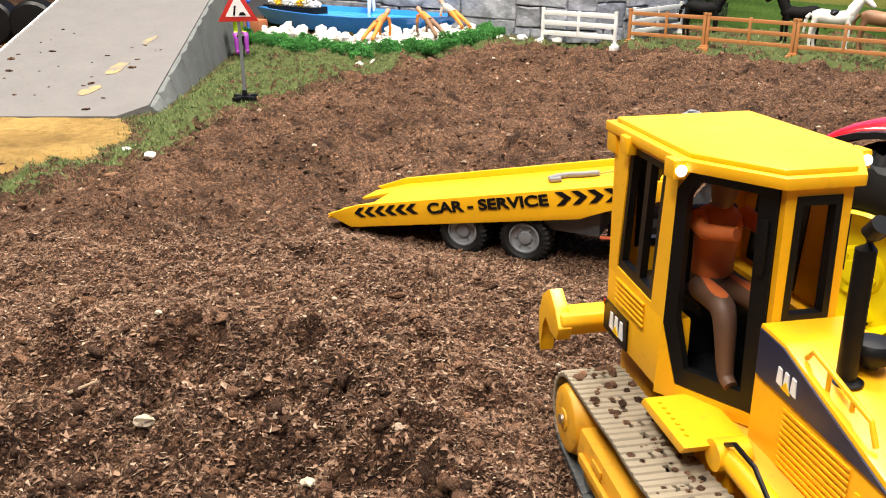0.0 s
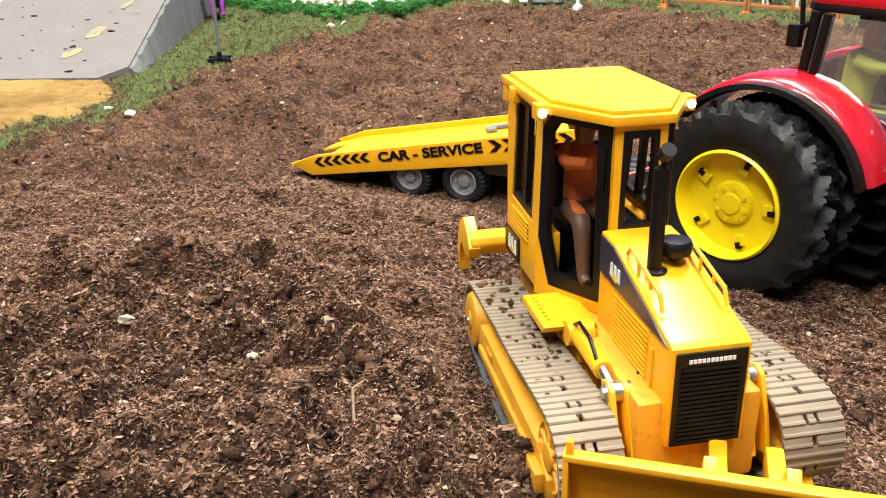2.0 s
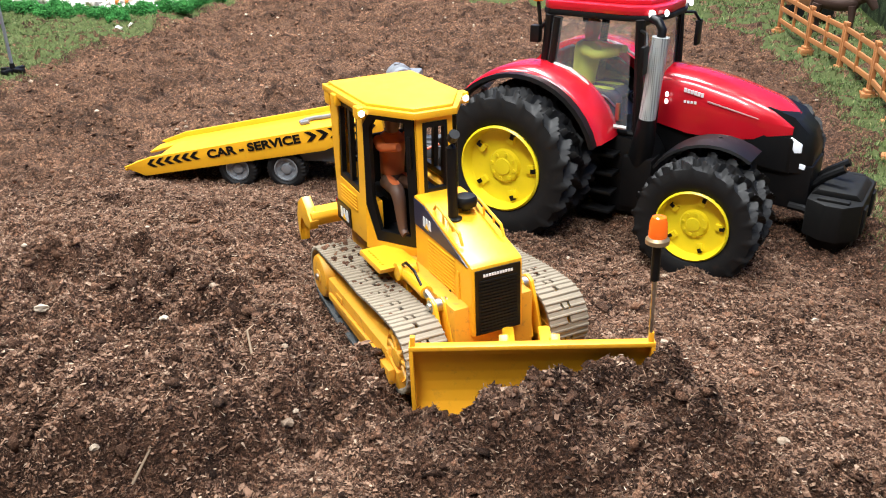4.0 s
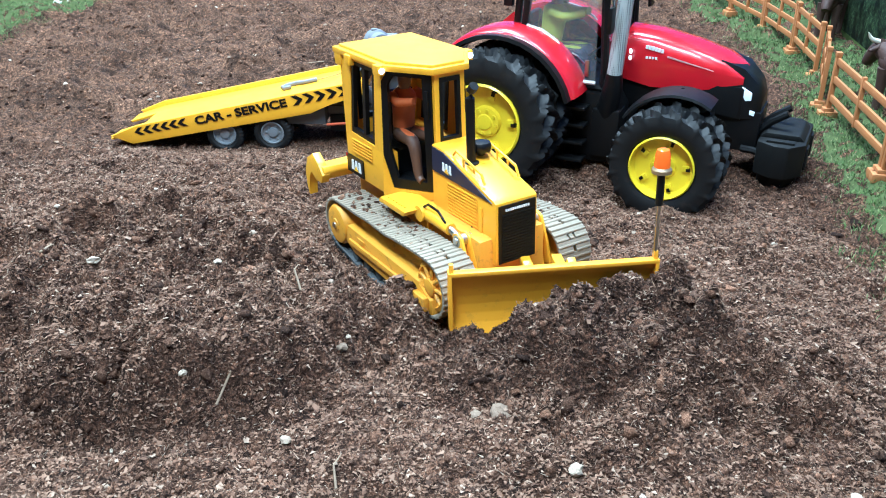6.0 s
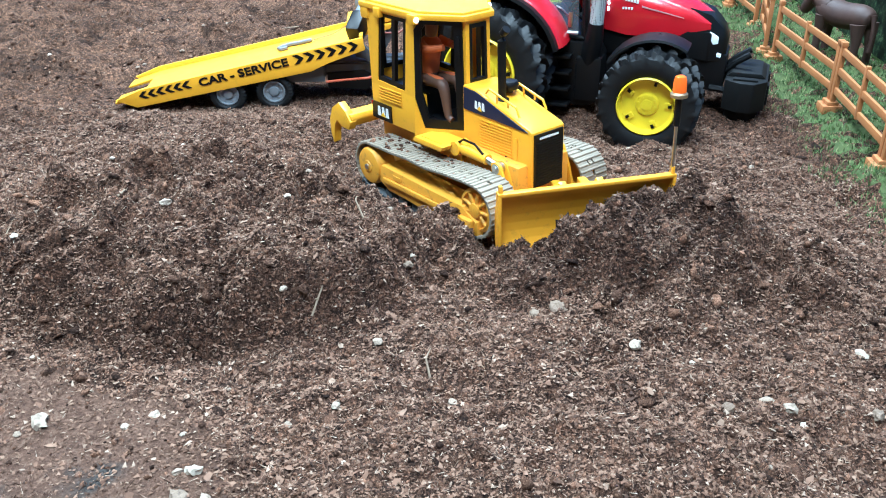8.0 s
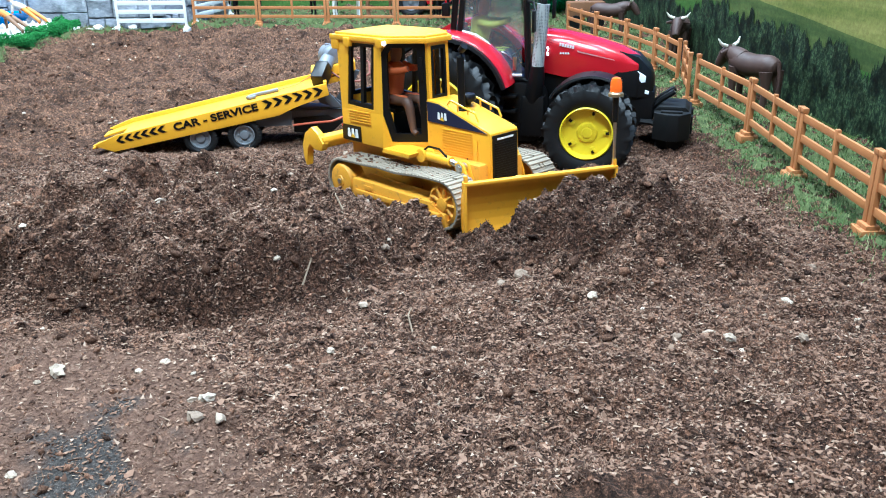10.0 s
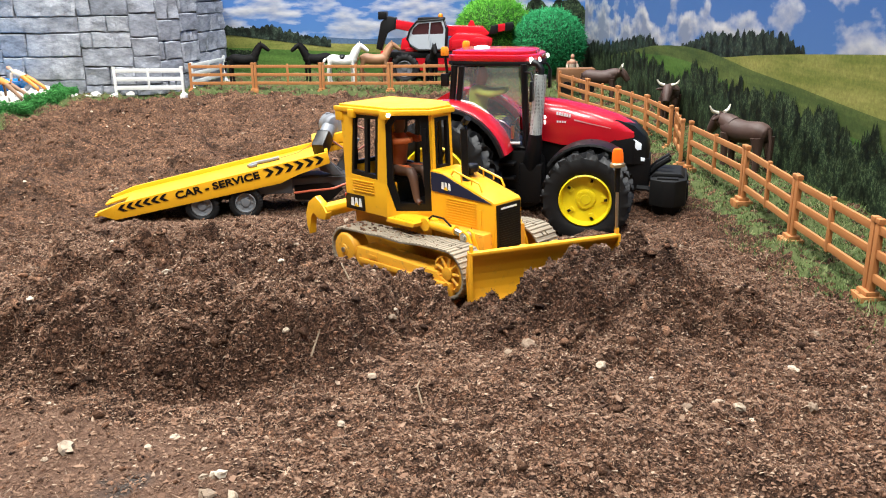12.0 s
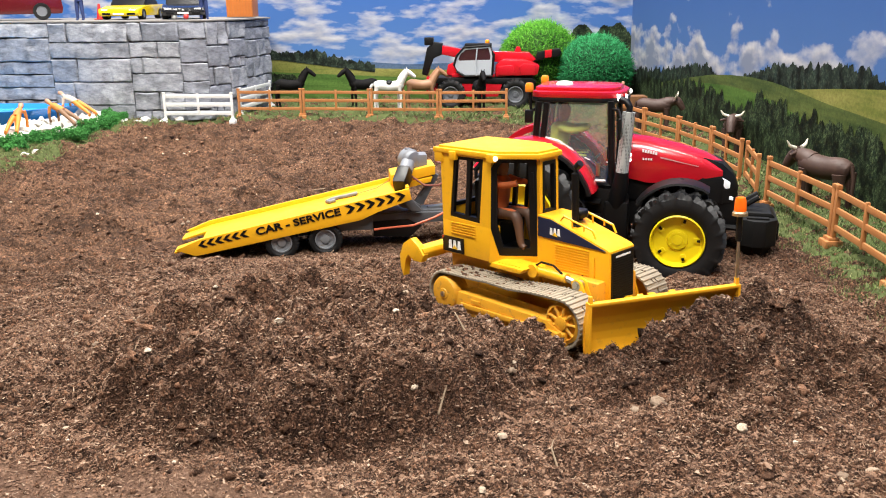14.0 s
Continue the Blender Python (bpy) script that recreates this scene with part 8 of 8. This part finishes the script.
crate = thing("orange_container", on_platform(-0.045, 0.34, 6), "orange ribbed toy container on the platform", "container")
ORANGE_BOX = plain("orange_container_paint", (0.55, 0.17, 0.03), 0.5)
bm = bmesh.new()
box(bm, -0.05, 0.05, -0.04, 0.04, 0.002, 0.1, 0.001)
part("body", bm, ORANGE_BOX, crate)
for k in range(9):
    bm = bmesh.new()
    box(bm, 0.0495, 0.0525, -0.037 + k * 0.0088, -0.0325 + k * 0.0088, 0.004, 0.096, 0.0006)
    part("rib", bm, ORANGE_BOX, crate)
for nm, x, mat in (("red_ball", -0.13, RED_PAINT), ("white_ball", -0.165, WHITE)):
    bm = bmesh.new()
    ball(bm, (0, 0, 0.0075), 0.008, 2, (1, 1, 0.95), 0.1, 3)
    o = link(nm, bm, mat)
    o.matrix_world = on_platform(x, 0.075)
    tagged(o, f"small {nm.split('_')[0]} ball on the platform edge", "ball")

# ---- horses and cows ----
HORSE = [
    ([(-0.052, 0, 0.082), (-0.035, 0, 0.084), (0.0, 0, 0.078), (0.032, 0, 0.082), (0.044, 0, 0.09)], [0.011, 0.0185, 0.018, 0.018, 0.012]),
    ([(0.036, 0, 0.09), (0.05, 0, 0.112), (0.06, 0, 0.128), (0.066, 0, 0.13)], [0.015, 0.0115, 0.009, 0.007]),
    ([(0.06, 0, 0.131), (0.072, 0, 0.124), (0.087, 0, 0.112), (0.09, 0, 0.109)], [0.0085, 0.0082, 0.0062, 0.004]),
    ([(0.06, 0.004, 0.134), (0.061, 0.005, 0.144)], [0.003, 0.0008]), ([(0.06, -0.004, 0.134), (0.061, -0.005, 0.144)], [0.003, 0.0008]),
    ([(0.03, 0.009, 0.08), (0.031, 0.01, 0.045), (0.029, 0.01, 0.012), (0.032, 0.01, 0.0)], [0.008, 0.0048, 0.0034, 0.005]),
    ([(0.033, -0.009, 0.08), (0.04, -0.01, 0.045), (0.037, -0.01, 0.012), (0.04, -0.01, 0.0)], [0.008, 0.0048, 0.0034, 0.005]),
    ([(-0.04, 0.009, 0.08), (-0.046, 0.01, 0.045), (-0.043, 0.01, 0.012), (-0.04, 0.01, 0.0)], [0.01, 0.0052, 0.0034, 0.005]),
    ([(-0.04, -0.009, 0.08), (-0.05, -0.01, 0.045), (-0.05, -0.01, 0.012), (-0.047, -0.01, 0.0)], [0.01, 0.0052, 0.0034, 0.005]),
    ([(-0.056, 0, 0.088), (-0.066, 0, 0.075), (-0.068, 0, 0.04)], [0.0045, 0.0055, 0.0025]),
    ([(0.03, 0, 0.106), (0.044, 0, 0.123), (0.057, 0, 0.137)], [0.003, 0.0045, 0.003]),
]
HORSE_BLACK = plain("black_horse_plastic", (0.005, 0.0048, 0.005), 0.7)
HORSE_BLACK.node_tree.nodes["Principled BSDF"].inputs["Specular IOR Level"].default_value = 0.12
HORSE_WHITE = plain("white_horse_plastic", (0.7, 0.68, 0.64), 0.5, vary=0.12)
HORSE_BROWN = plain("brown_horse_plastic", (0.3, 0.15, 0.075), 0.5, vary=0.15)
for x, y, a, paint, tone in ((0.66, 2.19, -30, HORSE_BLACK, "black"), (0.85, 2.06, 165, HORSE_BLACK, "black"), (0.885, 1.955, -32, HORSE_WHITE, "white"), (0.985, 1.93, -25, HORSE_BROWN, "chestnut brown"), (1.085, 1.76, -115, HORSE_BLACK, "black")):
    o = figure("toy_horse", HORSE, pose(x, y, 0.004, 0, 0, a), f"{tone} plastic toy horse behind the fence", paint, 0.89)
    o["category"], o["group"] = "toy animal", "horses in the paddock"
bm = bmesh.new()
ball(bm, (0, 0, 0), 1, 2, (0.012, 0.019, 0.008), 0.2, 3)
o = link("saddle", bm, BLACK)
o.matrix_world = pose(0.885, 1.955, 0.004 + 0.89 * 0.092, 0, 0, -32)
tagged(o, "black saddle on the white toy horse", "saddle")
COW = [
    ([(-0.062, 0, 0.075), (-0.045, 0, 0.078), (0.0, 0, 0.073), (0.035, 0, 0.077), (0.052, 0, 0.08)], [0.013, 0.0195, 0.0205, 0.0205, 0.015]),
    ([(0.03, 0, 0.08), (0.048, 0, 0.086), (0.068, 0, 0.089)], [0.019, 0.0165, 0.012]),
    ([(0.066, 0, 0.094), (0.079, 0, 0.086), (0.092, 0, 0.07), (0.096, 0, 0.065)], [0.0125, 0.0115, 0.009, 0.0075]),
    ([(0.066, 0.008, 0.094), (0.063, 0.026, 0.09)], [0.0055, 0.002]), ([(0.066, -0.008, 0.094), (0.063, -0.026, 0.09)], [0.0055, 0.002]),
    ([(0.036, 0.013, 0.07), (0.037, 0.013, 0.035), (0.036, 0.013, 0.0)], [0.01, 0.006, 0.006]), ([(0.04, -0.013, 0.07), (0.044, -0.013, 0.035), (0.043, -0.013, 0.0)], [0.01, 0.006, 0.006]),
    ([(-0.05, 0.013, 0.07), (-0.054, 0.013, 0.035), (-0.05, 0.013, 0.0)], [0.012, 0.006, 0.006]), ([(-0.05, -0.013, 0.07), (-0.058, -0.013, 0.035), (-0.056, -0.013, 0.0)], [0.012, 0.006, 0.006]),
    ([(-0.066, 0, 0.085), (-0.072, 0, 0.06), (-0.071, 0, 0.03)], [0.004, 0.003, 0.004]),
]
COW = [([(0.85 * a, b, c) for a, b, c in pts], radii) for pts, radii in COW]
HORNS = [([(0.069, 0.008, 0.101), (0.071, 0.02, 0.105), (0.073, 0.026, 0.115)], [0.0038, 0.003, 0.0008]), ([(0.069, -0.008, 0.101), (0.071, -0.02, 0.105), (0.073, -0.026, 0.115)], [0.0038, 0.003, 0.0008])]
COW_BROWN = plain("dark_brown_cow_plastic", (0.06, 0.031, 0.023), 0.6, vary=0.5, bump=0.4, grain=250)
HORN_MAT = plain("ivory_horn", (0.75, 0.7, 0.58), 0.5)
for x, y, a, z in ((0.835, 0.455, 84, -0.006), (1.098, 0.843, 215, -0.004), (1.22, 1.18, -52, 0.0)):
    cow = figure("toy_cow", COW, pose(x, y, z + 0.003, 0, 0, a), "dark brown plastic toy cow with pale horns", COW_BROWN, 0.9 if y < 1 else 0.84)
    cow["category"], cow["group"] = "toy animal", "cows behind the fence"
    bm = bmesh.new()
    for pts, radii in HORNS:
        limb(bm, [(a - 0.0105, b, c) for a, b, c in pts], radii)
    part("horns", bm, HORN_MAT, cow)
trough = thing("wooden_cart", pose(1.3, 1.36, 0.0, 0, 0, -30), "small brown wooden toy cart by the corner", "toy cart")
bm = bmesh.new()
box(bm, -0.05, 0.05, -0.022, 0.022, 0.03, 0.07, 0.002)
part("box", bm, plain("brown_wood_plastic", (0.2, 0.09, 0.035), 0.6), trough)
for x in (-0.03, 0.03):
    bm = bmesh.new()
    lathe(bm, [(0.014, -0.026), (0.018, -0.026), (0.018, 0.026), (0.014, 0.026)], pose(x, 0, 0.018, 90, 0, 0), 20)
    part("wheel_pair", bm, BLACK, trough)
figure("toy_farmhand", STANDING, pose(1.345, 1.425, 0.0, 0, 0, -120), "pale toy figure behind the fence", WORKER_PALE, 0.95)

# ---- round bushes ----
def needles(n, radius, squash, length, width, seed):
    """Fine leaf needles standing out from a ball."""
    g = np.random.default_rng(seed)
    d = g.normal(size=(n, 3))
    d /= np.linalg.norm(d, axis=1, keepdims=True)
    c = d * (radius * (1 + 0.05 * g.normal(size=n) + 0.03 * np.sin(9 * d[:, 0]) * np.sin(8 * d[:, 2])))[:, None] * np.array(squash)
    out = d + 0.7 * g.normal(size=(n, 3))
    out /= np.linalg.norm(out, axis=1, keepdims=True)
    side = np.cross(out, g.normal(size=(n, 3)))
    side /= np.linalg.norm(side, axis=1, keepdims=True)
    up = np.cross(out, side)
    L = (length * g.uniform(0.5, 1.4, n))[:, None]
    v = np.stack([c + side * width, c - side * width, c + up * width * 1.5, c + out * L], 1)
    f = np.array([(0, 1, 3), (1, 2, 3), (2, 0, 3)])[None] + (np.arange(n) * 4)[:, None, None]
    return v.reshape(-1, 3), f.reshape(-1, 3)


def bush(m, radius, tones, seed, label):
    b = thing("round_bush", m, label, "bush", "round bushes")
    paint = island_tint("bush_leaves", None, tones, 0.8)
    v, f = needles(15000, radius * 0.97, (1, 1, 0.95), 0.013, 0.0012, seed)
    o = soup("leaves", v, f, paint, parent=b)
    o.location = (0, 0, radius * 0.95)
    bm = bmesh.new()
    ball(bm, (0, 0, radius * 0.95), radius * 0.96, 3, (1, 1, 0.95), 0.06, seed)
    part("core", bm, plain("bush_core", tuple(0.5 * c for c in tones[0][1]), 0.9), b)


bush(pose(1.505, 1.715, 0.0), 0.112, [(0.0, (0.008, 0.1, 0.03)), (0.6, (0.02, 0.24, 0.075)), (1.0, (0.06, 0.4, 0.15))], 5, "large round deep green artificial bush")
bush(pose(1.425, 1.9, 0.02), 0.123, [(0.0, (0.03, 0.13, 0.01)), (0.6, (0.08, 0.32, 0.02)), (1.0, (0.2, 0.52, 0.06))], 6, "large round light green artificial bush")

# ---- red telescopic handler ----
tele = thing("toy_telehandler", pose(1.19, 1.9, 0.0, 0, 0, 143), "red toy telescopic handler with grey cab behind the fence", "toy crane vehicle")
bm = bmesh.new()
box(bm, -0.14, 0.13, -0.035, 0.035, 0.035, 0.075, 0.004)
prism(bm, [(-0.175, 0.078), (-0.16, 0.092), (0.135, 0.094), (0.16, 0.08), (0.15, 0.076), (-0.165, 0.072)], -0.058, 0.058, bev=0.003)
part("chassis", bm, BLACK, tele)
bm = bmesh.new()
prism(bm, [(-0.055, 0.034), (0.045, 0.034), (0.06, 0.076), (-0.07, 0.076)], -0.056, 0.056, bev=0.003)
box(bm, 0.135, 0.172, -0.045, 0.045, 0.045, 0.095, 0.005)
part("lower_body", bm, RED, tele)
first = None
for x in (-0.109, 0.093):
    for s in (-1, 1):
        h = holder("wheel", tele, pose(x, s * 0.066, 0.043, 0, 0, 0 if s < 0 else 180))
        if first is None:
            a = part("tyre", lugged_tyre(0.046, 0.036, 16, 0.005), RUBBER, h)
            b = part("rim", dished_rim(0.025, 0.034), GREY, h, "grey rim")
            first = (a, b)
        else:
            for o in first:
                again(o, Matrix.Identity(4), h)
bm = bmesh.new()
prism(bm, [(-0.178, 0.1), (-0.045, 0.094), (-0.045, 0.13), (-0.07, 0.15), (-0.14, 0.147), (-0.185, 0.13)], -0.056, 0.056, bev=0.008)
part("engine_cover", bm, RED, tele)
bm = bmesh.new()
prism(bm, [(-0.17, 0.1), (-0.125, 0.1), (-0.12, 0.128), (-0.135, 0.138), (-0.17, 0.132)], 0.054, 0.066, bev=0.004)
prism(bm, [(-0.11, 0.1), (-0.055, 0.1), (-0.055, 0.128), (-0.1, 0.132)], 0.054, 0.062, bev=0.004)
part("side_cover", bm, RED, tele)
bm = bmesh.new()
box(bm, -0.045, 0.09, -0.056, 0.056, 0.094, 0.104, 0.003)
prism(bm, [(0.07, 0.096), (0.112, 0.096), (0.106, 0.13), (0.08, 0.14)], -0.05, 0.006, bev=0.003)
part("turret", bm, RED, tele)
PALE_GREY = plain("pale_grey_plastic", (0.42, 0.45, 0.49), 0.4)
bm = bmesh.new()
cab_line = [(-0.036, 0.1), (0.048, 0.099), (0.072, 0.112), (0.083, 0.132), (0.074, 0.16), (0.052, 0.186), (-0.03, 0.192), (-0.04, 0.16)]
hole = [(-0.029, 0.148), (0.066, 0.146), (0.069, 0.15), (0.063, 0.165), (0.046, 0.179), (-0.024, 0.184), (-0.031, 0.162), (-0.03, 0.155)]
frame_panel(bm, cab_line, hole, 0.012, 0.066)
cab = part("cab", bm, PALE_GREY, tele, "pale grey cab")
bm = bmesh.new()
prism(bm, [(x * 0.995, z) for x, z in hole], 0.016, 0.0635)
part("window", bm, plain("dark_tinted_glass", (0.05, 0.018, 0.022), 0.1), cab, "dark tinted window")
bm = bmesh.new()
for y in (0.0665, 0.0115):
    pipe(bm, [(x, y, z) for x, z in cab_line + cab_line[:1]], 0.0036, 8)
box(bm, -0.034, 0.05, 0.011, 0.067, 0.189, 0.197, 0.003)
part("cab_edge", bm, BLACK, cab)
bm = bmesh.new()
pipe(bm, [(0.012, 0.0675, 0.1), (0.014, 0.0675, 0.148), (0.01, 0.0675, 0.184)], 0.0022, 8)
part("door_post", bm, PALE_GREY, cab)
bm = bmesh.new()
lathe(bm, [(0.007, 0), (0.007, 0.009), (0.003, 0.012)], pose(-0.02, 0.03, 0.196), 16)
part("beacon", bm, AMBER_OFF, tele, "orange beacon")
bm = bmesh.new()
prism(bm, [(-0.175, 0.145), (-0.15, 0.168), (0.03, 0.172), (0.125, 0.19), (0.13, 0.162), (0.03, 0.142), (-0.15, 0.132)], -0.032, 0.006, bev=0.004)
prism(bm, [(-0.1, 0.16), (-0.112, 0.186), (-0.122, 0.184), (-0.13, 0.165)], -0.03, 0.004, bev=0.003)
part("boom", bm, RED, tele)
bm = bmesh.new()
prism(bm, [(-0.17, 0.14), (-0.178, 0.168), (-0.2, 0.172), (-0.2, 0.146)], -0.034, 0.008, bev=0.003)
prism(bm, [(-0.222, 0.15), (-0.222, 0.176), (-0.246, 0.178), (-0.252, 0.168), (-0.246, 0.154)], -0.034, 0.008, bev=0.003)
part("boom_tail", bm, BLACK, tele)
bm = bmesh.new()
prism(bm, [(-0.199, 0.148), (-0.199, 0.172), (-0.223, 0.175), (-0.223, 0.152)], -0.03, 0.004, bev=0.002)
part("tail_band", bm, RED, tele)
bm = bmesh.new()
prism(bm, [(0.122, 0.195), (0.15, 0.2), (0.172, 0.182), (0.19, 0.1), (0.172, 0.094), (0.156, 0.15), (0.125, 0.16)], -0.032, 0.008, bev=0.003)
box(bm, 0.152, 0.18, -0.034, 0.01, 0.19, 0.214, 0.003)
part("boom_head", bm, BLACK, tele, "black boom head hanging down")
